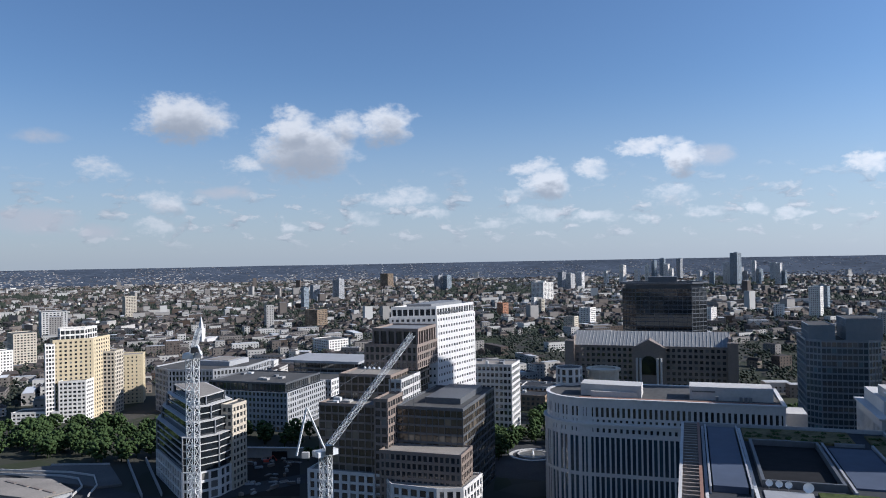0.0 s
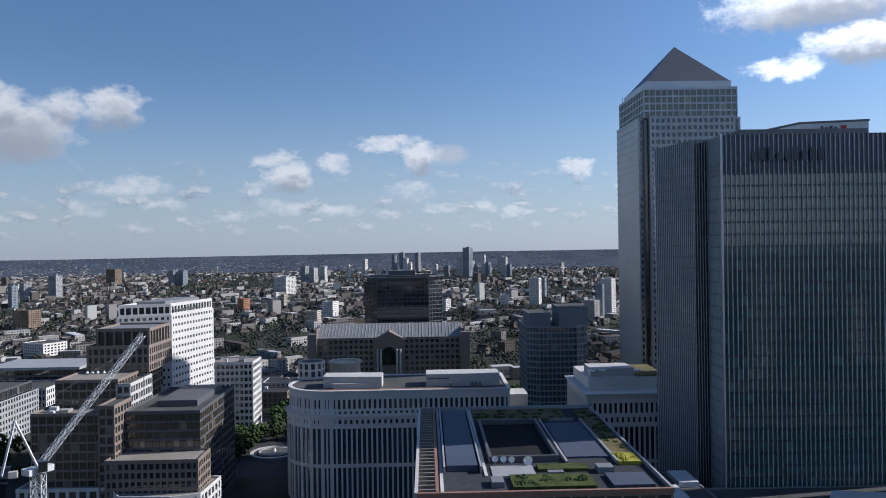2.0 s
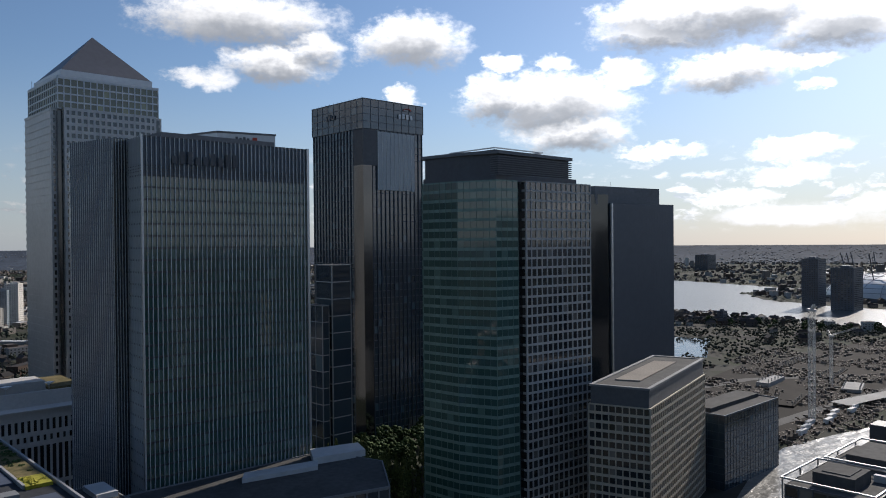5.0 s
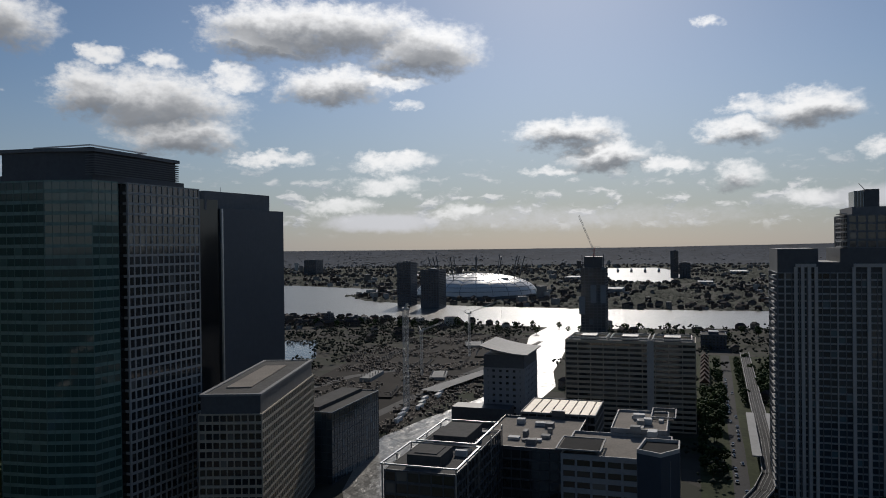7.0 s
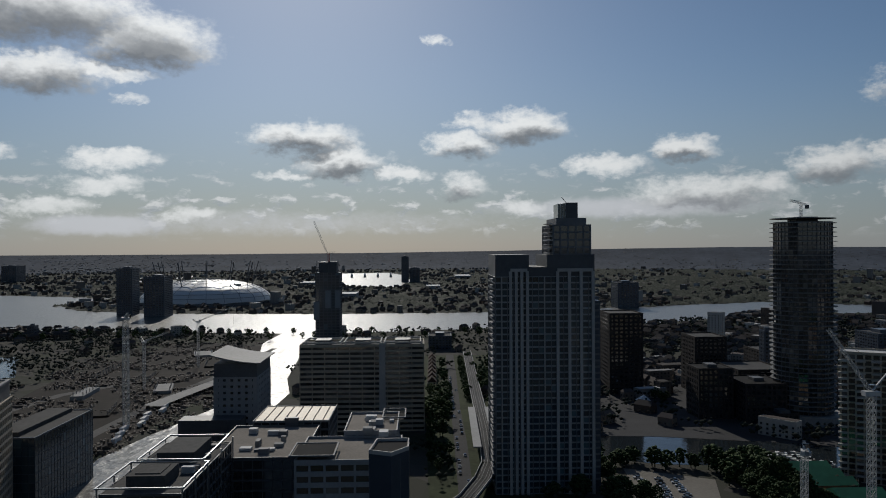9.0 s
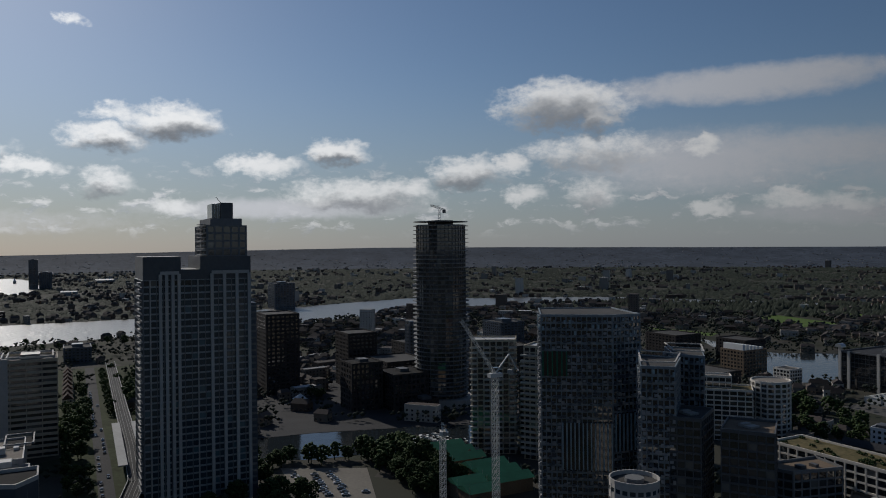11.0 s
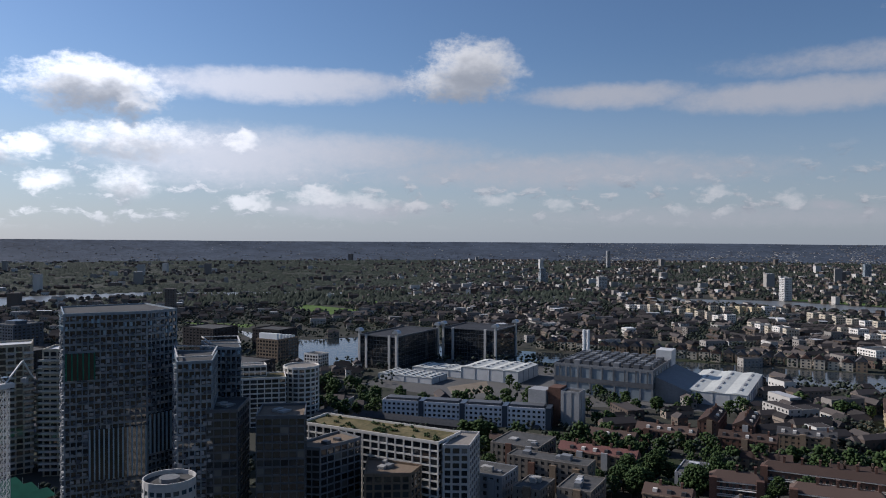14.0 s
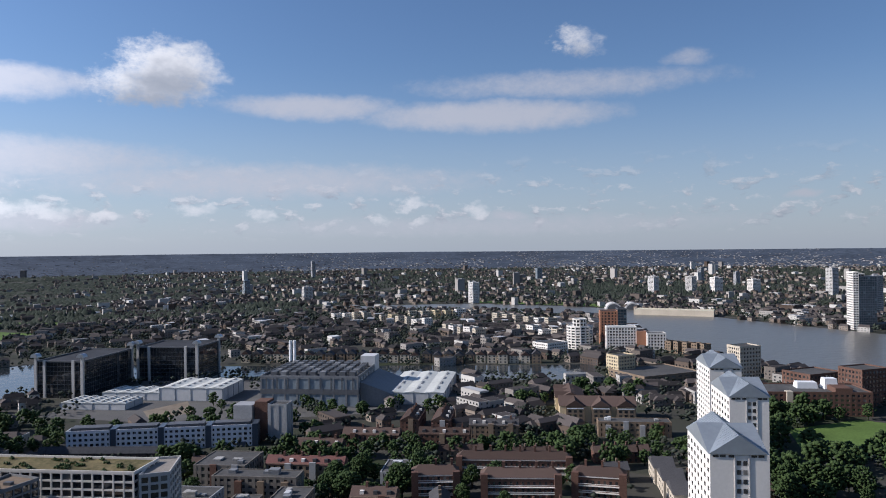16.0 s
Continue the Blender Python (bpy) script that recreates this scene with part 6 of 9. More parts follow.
# podium roof before the finned tower
b = tower("podium_building", [(86, 205), (152, 188), (168, 212), (160, 238), (88, 239)], 40, floor=4, bay=4, pier=0.5, band=1.0, wall=MID_METAL, singles=0, label="low podium building with a broad flat felt roof", roof=ROOF_FELT, parapet=0.5, split=False)
stack(b, [(120, 225), (146, 220), (150, 226), (124, 231)], 40.1, 41.5, ROOF_PALE, "roof_canopy")
stack(b, [(148, 226), (168, 222), (172, 232), (154, 237)], 40.1, 42.5, ROOF_PALE, "roof_canopy")
b = tower("podium_pavilion", rect(64, 205, 82, 240), 45, floor=4, bay=4, pier=0.4, band=0.8, wall=MID_METAL, singles=0, label="small pavilion with a pale framed flat roof", roof=ROOF_FELT, parapet=0.4, split=False)
stack(b, rect(66, 212, 74, 226), 45.1, 46, ROOF_PALE, "rooflight")
stack(b, rect(75, 226, 81, 238), 45.1, 46.6, ROOF_PALE, "rooflight")

# ---- along the dock and the road ----
def dock_offices():
    b = tower("glass_dock_office", rect(234, 73, 296, 98), 43, floor=4, bay=4, pier=0.4, band=0.9, wall=DARK_METAL, singles=50, label="dark glass dockside office with a pale framed roof", roof=ROOF_FELT, parapet=0.3)
    part("roof_frame", ring(rect(*local(b, 233, 72), *local(b, 262, 99)), 45.0, 45.5, 0.5), STEEL, b, "pale steel roof frame")
    part("roof_frame", ring(rect(*local(b, 262.5, 74), *local(b, 297, 97)), 45.6, 46.1, 0.5), STEEL, b, "pale steel roof frame")
    for x in (233.6, 247, 261.4, 279, 296.4):
        for y in (72.6, 98.4):
            part("frame_post", Shape().bar((*local(b, x, y), 30), (*local(b, x, y), 45.2), 0.3), STEEL, b)
    stack(b, rect(240, 80, 254, 92), 43, 47, ROOF_FELT)
    stack(b, rect(242, 82, 252, 90), 47, 47.3, ROOF_FELT)
    stack(b, rect(268, 79, 290, 92), 43, 46.8, ROOF_FELT)
    roof_clutter(b, *local(b, 236, 74), *local(b, 294, 80), 43, 31, 4)
    b = tower("white_dock_office", rect(266, 7, 300, 44), 43, floor=4, bay=5, pier=0.8, band=1.8, wall=GREY_STONE, singles=40, label="grey banded office block with a broad flat roof", roof=ROOF_GRAVEL)
    tower("", rect(300, 9, 334, 30), 45, floor=4, bay=5, pier=0.8, band=1.8, wall=GREY_STONE, singles=0, parent=b, roof=ROOF_GRAVEL, split=False)
    part("roof_frame", ring(rect(*local(b, 320, 6), *local(b, 338, 16)), 46.2, 46.7, 0.5), MID_METAL, b)
    part("roof_frame", ring(rect(*local(b, 266, 30), *local(b, 284, 46)), 45.2, 45.7, 0.5), MID_METAL, b)
    stack(b, [(262, 10), (270, 4), (282, 4), (282, 16), (266, 18)], 0.1, 46, SLATE_PANEL, "corner_tower")
    stack(b, [(262.6, 10.3), (270.2, 4.6), (281.4, 4.6), (281.4, 15.5), (266.3, 17.4)], 46, 46.3, DARK_FELT_AND_SHADE, "corner_roof")
    part("corner_frame", ring([local(b, *q) for q in ((262, 10), (270, 4), (282, 4), (282, 16), (266, 18))], 46, 47.4, 0.5), PALE_STONE, b)
    # flat dark panels laid on the roof inside the frames
    for x0, y0, x1, y1 in ((321, 7, 337, 15), (267, 31, 283, 45)):
        stack(b, rect(x0, y0, x1, y1), 45.1, 45.3, DARK_FELT_AND_SHADE, "sunken_roof")
    roof_clutter(b, *local(b, 286, 10), *local(b, 330, 28), 45.2, 33, 9)
    b = tower("dark_dock_block", rect(296, 46, 350, 84), 36, floor=4, bay=4, pier=0.3, band=0.8, wall=DARK_METAL, singles=0, label="dark low office block with a gravel roof", roof=ROOF_GRAVEL, split=False)
    roof_clutter(b, *local(b, 300, 50), *local(b, 346, 80), 36.2, 34, 10)
    b = tower("tan_roofed_block", rect(352, 42, 386, 77), 38, floor=4, bay=4, pier=0.4, band=0.9, wall=MID_METAL, singles=20, label="office block with a sunlit tan flat roof", roof=TAN_ROOF, parapet=0.5)
    for k in range(7):
        stack(b, rect(354, 45 + 4.5 * k, 384, 45.3 + 4.5 * k), 38.1, 38.5, ROOF_GRAVEL, "roof_batten")
    stack(b, rect(350.5, 56, 353, 62), 20, 40, DARK_METAL, "stair_head")
    # the block with a swept roof
    b = tower("swept_roof_tower", rect(404, 86, 440, 109), 50, floor=3.4, bay=4.0, pier=2.3, band=2.0, wall=GREY_STONE, singles=40, label="grey tower block with dark attic and thin swept roof", cap=False)
    x0, y0 = local(b, 404, 86)
    x1, y1 = local(b, 440, 109)
    part("attic", Shape().box(x0 + 0.2, y0 + 0.2, 50, x1 - 0.2, y1 - 0.2, 57), DARK_METAL, b)
    s, n = Shape(), 10
    v = []
    for k in range(n + 1):
        y = y0 - 2 + (y1 - y0 + 4) * k / n
        z = 57.2 + 4.6 * (k / n) ** 1.8
        v += [(x0 - 2, y, z), (x1 + 2, y, z), (x1 + 2, y, z + 0.6), (x0 - 2, y, z + 0.6)]
    f = [(4 * k + i, 4 * k + 4 + i, 4 * k + 4 + (i + 1) % 4, 4 * k + (i + 1) % 4) for k in range(n) for i in range(4)] + [(0, 1, 2, 3), (4 * n + 3, 4 * n + 2, 4 * n + 1, 4 * n)]
    part("swept_roof", s.add(v, f), MID_METAL, b)
    stack(b, rect(392, 92, 404, 124), 0.1, 30, DARK_METAL, "low_wing")
    # long slab with balcony bands
    b = tower("banded_slab_block", rect(488, -3, 518, 77), 55, floor=3.2, bay=8, pier=0.4, band=1.5, deep=1.0, wall=BEIGE_STONE, singles=60, label="long slab block with beige balcony bands", category="apartment building", roof=ROOF_FELT)
    for k in range(3):
        part("roof_frame", ring(rect(*local(b, 489, -1 + 26 * k), *local(b, 516, 23 + 26 * k)), 56.5, 57.6, 0.7), PALE_STONE, b)
        stack(b, rect(496, 6 + 26 * k, 508, 16 + 26 * k), 55, 58, DARK_METAL)
    stack(b, rect(487.2, 22, 489, 26), 0, 57, PALE_STONE, "stair_band")


def quay_blocks():
    """Stepped dark brick blocks, a white tent and moored boats round the inner dock."""
    for x, y, w, d, h in ((522, -202, 24, 24, 34), (512, -230, 34, 28, 26), (487, -236, 12, 18, 9)):
        b = tower("dark_quay_block", rect(x - w / 2, y - d / 2, x + w / 2, y + d / 2), h, floor=3.6, bay=3.6, pier=1.3, band=1.4, deep=0.3, wall=BLACK_BRICK, glass=DARK_GLASS, joined=DARK_GLASS, singles=0,
                  label="stepped dark brick office block on the dock quay", group="dark quay blocks", roof=DARK_FELT_AND_SHADE, parapet=0.8, split=False)
        stack(b, rect(x - 4, y - 4, x + 5, y + 3), h, h + 2.2, DARK_METAL)
    t = thing("white_tent", 556, -166, 0, "small white pointed tent on the dark quay", "tent")
    part("canopy", Shape().prism(rect(-6, -6, 6, 6), 3, 8, rect(-0.3, -0.3, 0.3, 0.3)), WHITE_PAINT, t)
    for x in (-5.5, 5.5):
        for y in (-5.5, 5.5):
            part("pole", Shape().bar((x, y, 0), (x, y, 3.1), 0.12), STEEL, t)
    rnd = random.Random(19)
    first = thing("boat", 404, -206, 0.14, "small white moored boat on dark dock water", "boat", "moored boats")
    part("hull", Shape().prism([(-3, -0.7), (1.4, -0.9), (3.4, 0), (1.4, 0.9), (-3, 0.7)], 0, 0.8, [(-3.1, -0.9), (1.6, -1.1), (3.8, 0), (1.6, 1.1), (-3.1, 0.9)]), WHITE_PAINT, first)
    part("cabin", Shape().prism(rect(-1.6, -0.7, 0.9, 0.7), 0.8, 1.7, rect(-1.4, -0.6, 0.5, 0.6)), GLASS, first)
    for k in range(26):
        copy_thing(first, Matrix.Translation((400 + 4.6 * (k % 6) + rnd.uniform(-1.2, 1.2), -192 - 7.0 * (k // 6) + rnd.uniform(-1.5, 1.5), 0.14)) @ Matrix.Rotation(rnd.uniform(-0.3, 0.3) + 1.3, 4, "Z"))


def concrete_core():
    b = tower("tower_under_construction", rect(937, 98, 966, 128), 88, floor=3.5, bay=5, pier=0.8, band=0.9, wall=SLATE_PANEL, glass=SLATE_PANEL, joined=BLUE_GLASS, singles=0, label="tower under construction with a dark concrete core", cap=False, split=False)
    stack(b, rect(940, 102, 962, 124), 88, 101, DARK_METAL, "core_top")
    for x, y in ((938, 100), (938, 112), (938, 126)):
        part("pale_panel", Shape().box(*local(b, 936.6, y - 3), 30 + 14 * (y % 3), *local(b, 937.2, y + 4), 52 + 14 * (y % 3)), GREY_BLUE, b)
        part("climbing_frame", Shape().bar((*local(b, x, y), 84), (*local(b, x, y), 103), 0.5), DARK_METAL, b)
    s = Shape()
    lattice(s, (0, 0, 101), (0, 0, 112), 1.1, 4)
    part("crane_mast", s, CRANE_RED, b)
    s = Shape()
    lattice(s, (0, 2, 112), (-2, 18, 152), 0.8, 12)
    lattice(s, (0, 2, 112), (1, -8, 113), 1.0, 3)
    part("crane_jib", s, CRANE_WHITE, b, "raised white crane jib")


def lattice(s, a, b, half, n):
    """A square lattice of four chords and crossed braces between two points."""
    a, b = Vector(a), Vector(b)
    way = (b - a).normalized()
    side = way.cross(Vector((0, 0, 1)) if abs(way.z) < 0.9 else Vector((1, 0, 0))).normalized()
    up = side.cross(way)
    corner = [side * half + up * half, up * half - side * half, -side * half - up * half, side * half - up * half]
    r = half * 0.07
    for c in corner:
        s.bar(a + c, b + c, r * 1.4)
    for k in range(n):
        p, q = a.lerp(b, k / n), a.lerp(b, (k + 1) / n)
        for i in range(4):
            c, d = corner[i], corner[(i + 1) % 4]
            s.bar(p + c, q + d, r)
            s.bar(p + c, p + d, r)
            s.bar(q + c, p + d, r)


def tower_crane(x, y, top, jib_to, back_to, label, half=1.05):
    """A luffing tower crane: a lattice mast, a cab, a raised jib, a back frame and a pendant line."""
    t = thing("tower_crane", x, y, 0, label, "crane", "tower cranes")
    s = Shape()
    lattice(s, (0, 0, 0), (0, 0, top), half, int(top / (2.4 * half)))
    part("mast", s, CRANE_WHITE, t)
    deck = part("machine_deck", Shape().turned_box(0, 0, top, half * 5, half * 2.4, 1.2, math.atan2(jib_to[1] - y, jib_to[0] - x)), CRANE_WHITE, t)
    part("cab", Shape().turned_box(half * 1.6, -half * 1.2, top + 0.6, 1.6, 1.4, 2.0, 0.4), GLASS, deck)
    tip = Vector((jib_to[0] - x, jib_to[1] - y, jib_to[2]))
    s = Shape()
    lattice(s, (0, 0, top + 1), tip, half * 0.5, 18)
    jib = part("jib", s, CRANE_WHITE, t)
    bk = Vector((back_to[0] - x, back_to[1] - y, back_to[2]))
    s = Shape()
    s.bar((0, 0, top + 1), bk, 0.25)
    s.bar((bk.x * 1.6, bk.y * 1.6, top + 1), bk, 0.25)
    back = part("back_frame", s, CRANE_WHITE, t)
    part("counterweight", Shape().turned_box(bk.x * 1.1, bk.y * 1.1, top + 0.2, 1.5, 1.1, 1.2, 0.3), CONCRETE, back)
    part("pendant_line", Shape().bar(bk, tip.lerp(Vector((0, 0, top)), 0.1), 0.05), DARK_METAL, jib)
    part("hook_line", Shape().bar(tip, tip - Vector((0, 0, 18)), 0.05), DARK_METAL, jib)
    return t


dock_offices()
quay_blocks()
concrete_core()
for k in range(6):
    pier_b = thing("barrier_pier", 3050, 62 + 52 * k, 0, "steel hooded pier of a far flood barrier", "flood barrier", "barrier piers")
    part("pier", Shape().prism(round_outline(0, 0, 9, 5, 12), 0, 9), CONCRETE, pier_b)
    part("hood", Shape().prism(round_outline(0, 0, 8, 4.5, 12), 9, 19, round_outline(0, 0, 2, 1.2, 12)), STEEL, pier_b)
tower_crane(-109, 148, 96, (-110, 152, 102), (-106, 146, 99), "white lattice tower crane mast with a short raised jib")
tower_crane(-77, 151, 75, (-64.5, 173.5, 99.5), (-79.5, 147.5, 86), "white lattice luffing crane with its jib raised over roofs")
tower_crane(188, -114, 80, (188, -103, 97), (190, -120, 86), "white lattice crane over green netted scaffolds", 0.8)
tower_crane(204, -105, 61, (206, -106, 64), (202, -105, 63), "stub of a white lattice crane mast", 0.75)
tower_crane(504, 193, 72, (500, 190, 76), (508, 195, 74), "pale crane mast standing in the building site", 1.6)
tower_crane(640, 230, 40, (610, 200, 52), (650, 236, 44), "dark crane with a low jib on the building site", 1.0)
tower_crane(760, 220, 45, (740, 180, 62), (768, 226, 48), "far crane on the building site", 1.0)


def residential_pair():
    """Two joined apartment towers with pale fins, a dark top storey and a lantern."""
    b = tower("apartment_tower", rect(360, -84, 396, -36), 104, floor=3.05, bay=3.0, pier=0.35, band=0.7, deep=0.6, wall=ZINC, piers_mat=MID_METAL, singles=150, joined=BLUE_GLASS, label="tall grey apartment tower with pale fins and a lantern", category="apartment building", cap=False)
    for y0, y1 in ((-51.5, -43.5), (-83, -66)):
        for k in range(4):
            y = y0 + (y1 - y0) * k / 3
            part("tall_fin", Shape().box(*local(b, 358.9, y - 0.7), 0, *local(b, 360.1, y + 0.7), 106.5 + (0 if k else 0)), PALE_STONE, b)
        part("fin_head", Shape().box(*local(b, 358.95, y0), 106.3, *local(b, 360.1, y1), 107.8), PALE_STONE, b)
    for y0, y1 in ((-60, -57), (-39.5, -36.5)):
        part("tall_fin", Shape().box(*local(b, 359.2, y0), 0, *local(b, 360.1, y0 + 0.5), 104), PALE_STONE, b)
    stack(b, rect(360.4, -52.5, 395, -36.3), 103.8, 114.4, DARK_METAL, "dark_storey")
    stack(b, rect(360.4, -61, 395, -52.5), 103.8, 108.5, DARK_METAL, "dark_storey")
    stack(b, rect(360.4, -84, 395, -61), 103.8, 114.4, DARK_METAL, "dark_storey")
    tower("", rect(361, -82.6, 392, -64), 128.6, z0=114.4, floor=3.4, bay=4, pier=0.8, band=0.9, wall=MID_METAL, singles=20, parent=b, parapet=0.2)
    stack(b, rect(362, -80.5, 390, -66), 128.6, 132, MID_METAL, "setback")
    stack(b, rect(362.5, -76.5, 380, -70.8), 132, 139.4, DARK_METAL, "lantern_core")
    for y in (-70.5, -69.4, -68.2, -67.0):
        part("lantern_fin", Shape().bar((*local(b, 363, y), 132), (*local(b, 363, y), 139), 0.15), STEEL, b)
    part("lantern_glass", Shape().box(*local(b, 363.4, -70.7), 132, *local(b, 375, -67), 138.8), BLUE_GLASS, b)
    for z in range(115, 130, 2):
        part("balcony", Shape().box(*local(b, 361, -63.9), z, *local(b, 372, -61.4), z + 0.35), PALE_STONE, b)
    part("roof_davit", Shape().bar((*local(b, 363, -71), 139.4), (*local(b, 362, -68.5), 142), 0.15), DARK_METAL, b)
    for z in range(6, 104, 3):
        for y0, y1 in ((-35.9, -34.6), (-86.4, -84.1)):
            part("balcony", Shape().box(*local(b, 361, y0), z, *local(b, 372, y1), z + 0.9), MID_METAL, b)
    # the taller shoulders of the lower storeys
    stack(b, rect(362, -87, 392, -84.1), 0.1, 92, SLATE_PANEL, "side_bay")
    return b


def balcony_tower():
    """The rounded dark tower still being built, with a slab edge at every floor."""
    cx, cy = 506.5, -260.5
    o = round_outline(cx, cy, 18.6, 18.6, 20)
    b = tower("round_apartment_tower", o, 134, floor=3.1, bay=3, pier=0.25, band=0.4, deep=0.4, wall=DARK_METAL, singles=30, label="round dark apartment tower under construction with open slab edges", category="apartment building", roof=CONCRETE, parapet=0, split=False)
    for k in range(43):
        z = 6 + 3.1 * k
        turn = radians(k * 3.0)
        s = Shape()
        pts = []
        for i in range(28):
            a = 2 * math.pi * i / 28
            r = 20.4 + 1.0 * math.cos(2 * (a - turn)) + (0.8 if k > 36 else 0)
            pts.append((r * math.cos(a), r * math.sin(a)))
        part("balcony_slab", s.prism(pts, z, z + 0.35), CONCRETE if k > 30 else MID_METAL, b)
    stack(b, rect(cx - 7, cy - 7, cx + 7, cy + 7), 134, 137.5, DARK_METAL, "core_top")
    s = Shape()
    lattice(s, (2, 0, 137.5), (2, 0, 146), 0.7, 4)
    lattice(s, (-12, 14, 148), (7, -7, 146), 0.6, 12)
    s.bar((2, 0, 149), (-10, 12, 148), 0.1)
    part("crane", s, CRANE_WHITE, b, "small white flat-top crane")
    part("crane_weight", Shape().turned_box(6.5, -6.5, 143.5, 2.2, 2, 2.6, -0.8), DARK_METAL, b)
    stack(b, [(cx - 26, cy - 6), (cx - 14, cy - 22), (cx + 4, cy - 24), (cx + 4, cy + 20), (cx - 18, cy + 16)], 0.1, 6, CONCRETE, "podium")
    return b


def patch_relief(b, outline, edges, z0, z1, cell, storey, seed, singly):
    """Short pale blocks stepping to and fro over the window grid of a patchwork front."""
    rnd = random.Random(seed)
    mats = (GREY_STONE, GREY_BLUE, SLATE_PANEL, PALE_BLUE_PANEL)
    kinds = [Shape().box(-w / 2, -0.45, -h / 2, w / 2, 0.35, h / 2).mesh("panel", m) for w, h, m in ((1.35, 0.95, mats[0]), (1.0, 1.3, mats[1]), (1.5, 0.8, mats[2]), (0.8, 1.6, mats[3]))]
    spots = []
    for i in edges:
        a, e2 = Vector(local(b, *outline[i])), Vector(local(b, *outline[(i + 1) % len(outline)]))
        e = e2 - a
        out = Vector((e.y, -e.x)).normalized()
        n = max(1, round(e.length / cell))
        for r in range(int((z1 - z0) / storey)):
            for k in range(n):
                u = (k + rnd.choice((0.28, 0.5, 0.72))) / n
                c = a + e * u + out * 0.3
                spots.append((c.x, c.y, z0 + storey * (r + rnd.choice((0.12, 0.2, 0.2, 0.5))), math.atan2(e.y, e.x)))
    spots.sort(key=lambda q: -q[2])
    for q in spots[:singly]:
        o = new("panel", kinds[rnd.randrange(4)])
        o.parent = b
        o.matrix_basis = Matrix.Translation(q[:3]) @ Matrix.Rotation(q[3], 4, "Z")
    rest = [Shape(), Shape()]
    for x, y, z, ang in spots[singly:]:
        rest[rnd.randrange(2)].turned_box(x, y, z - 0.5, rnd.choice((1.0, 1.3, 1.5)), 0.8, rnd.choice((0.8, 1.0, 1.4)), ang)
    for s, m in zip(rest, (GREY_STONE, SLATE_PANEL)):
        if s.f:
            part("panel_field", s, m, b, kind="stuff")


def pixel_tower():
    """The apartment tower with a patchwork of pale and dark panels."""
    o = [(253, -212), (251.5, -226), (285, -238), (301, -207), (271, -187.5)]
    b = tower("patchwork_apartment_tower", o, 87.6, floor=2.92, bay=2.1, pier=0.45, band=0.9, deep=0.5, wall=GREY_BLUE, glass=DARK_GLASS, joined=DARK_GLASS, singles=60, label="apartment tower with patchwork pale and dark panels", category="apartment building", roof=ROOF_FELT, parapet=0.7, split=False)
    patch_relief(b, o, (0, 4, 3), 0, 87.6, 2.1, 2.92, 5, 90)
    for i, k0, k1, z0, z1, mat in ((4, 0.3, 0.98, 22, 42, PALE_BLUE_PANEL), (4, 0.03, 0.36, 62, 72.5, GREEN_SHEET), (0, 0.05, 1.0, 30, 46, PALE_BLUE_PANEL)):
        a, e2 = Vector(local(b, *o[i])), Vector(local(b, *o[(i + 1) % 5]))
        e = e2 - a
        out = Vector((e.y, -e.x)).normalized()
        m = max(4, int(e.length * (k1 - k0) / 1.7))
        for k in range(m + 1):
            c = a + e * (k0 + (k1 - k0) * k / m) + out * 1.0
            part("tall_fin", Shape().turned_box(c.x, c.y, z0, 0.55, 0.6, z1 - z0, math.atan2(e.y, e.x)), mat, b)
        c = a + e * ((k0 + k1) / 2) + out * 0.5
        part("fin_backing", Shape().turned_box(c.x, c.y, z0, e.length * (k1 - k0), 0.55, z1 - z0, math.atan2(e.y, e.x)), CORE_GLASS, b)
    # the lower wing beside it
    w = tower("patchwork_apartment_wing", [(216, -194), (207.5, -203), (224, -222), (240, -214)], 72.5, floor=2.9, bay=2.2, pier=0.5, band=0.9, deep=0.5, wall=GREY_BLUE, glass=DARK_GLASS, joined=DARK_GLASS, singles=30, label="lower patchwork apartment wing with a framed roof", category="apartment building", parapet=0.6, split=False)
    part("roof_frame", ring([local(w, x, y) for x, y in [(216, -194), (207.5, -203), (224, -222), (240, -214)]], 74.5, 74.9, 0.5), PALE_STONE, w)
    patch_relief(w, [(216, -194), (207.5, -203), (224, -222), (240, -214)], (0, 3), 0, 72.5, 2.2, 2.9, 6, 30)
    w = tower("patchwork_apartment_wing", [(232, -226), (222, -233), (240, -250), (252, -240)], 72.5, floor=2.9, bay=2.2, pier=0.5, band=0.9, deep=0.5, wall=GREY_BLUE, glass=DARK_GLASS, joined=DARK_GLASS, singles=0, label="further patchwork apartment wing with a framed roof", category="apartment building", parapet=0.6, split=False)
    part("roof_frame", ring([local(w, x, y) for x, y in [(232, -226), (222, -233), (240, -250), (252, -240)]], 74.5, 74.9, 0.5), PALE_STONE, w)
    patch_relief(w, [(232, -226), (222, -233), (240, -250), (252, -240)], (0, 3), 0, 72.5, 2.2, 2.9, 7, 10)
    for o2, z in (([(209, -201), (200, -208), (211, -226), (223, -218)], 54), ([(194, -211), (179, -221), (192, -238), (206, -228)], 51.5)):
        w = tower("dark_apartment_block", o2, z, floor=3, bay=3, pier=0.4, band=0.8, wall=DARK_METAL, singles=40, label="dark narrow apartment block with a flat roof", category="apartment building", roof=ROOF_FELT, split=False)
        if z < 52:
            stack(w, [(x + 0.12 * (192 - x) * 0.3, y + 0.12 * (-224.5 - y) * 0.3) for x, y in o2], z, z + 0.12, BROWN_GRAVEL, "gravel_bed")
        roof_clutter(w, -6, -5, 6, 5, z, 40, 2)
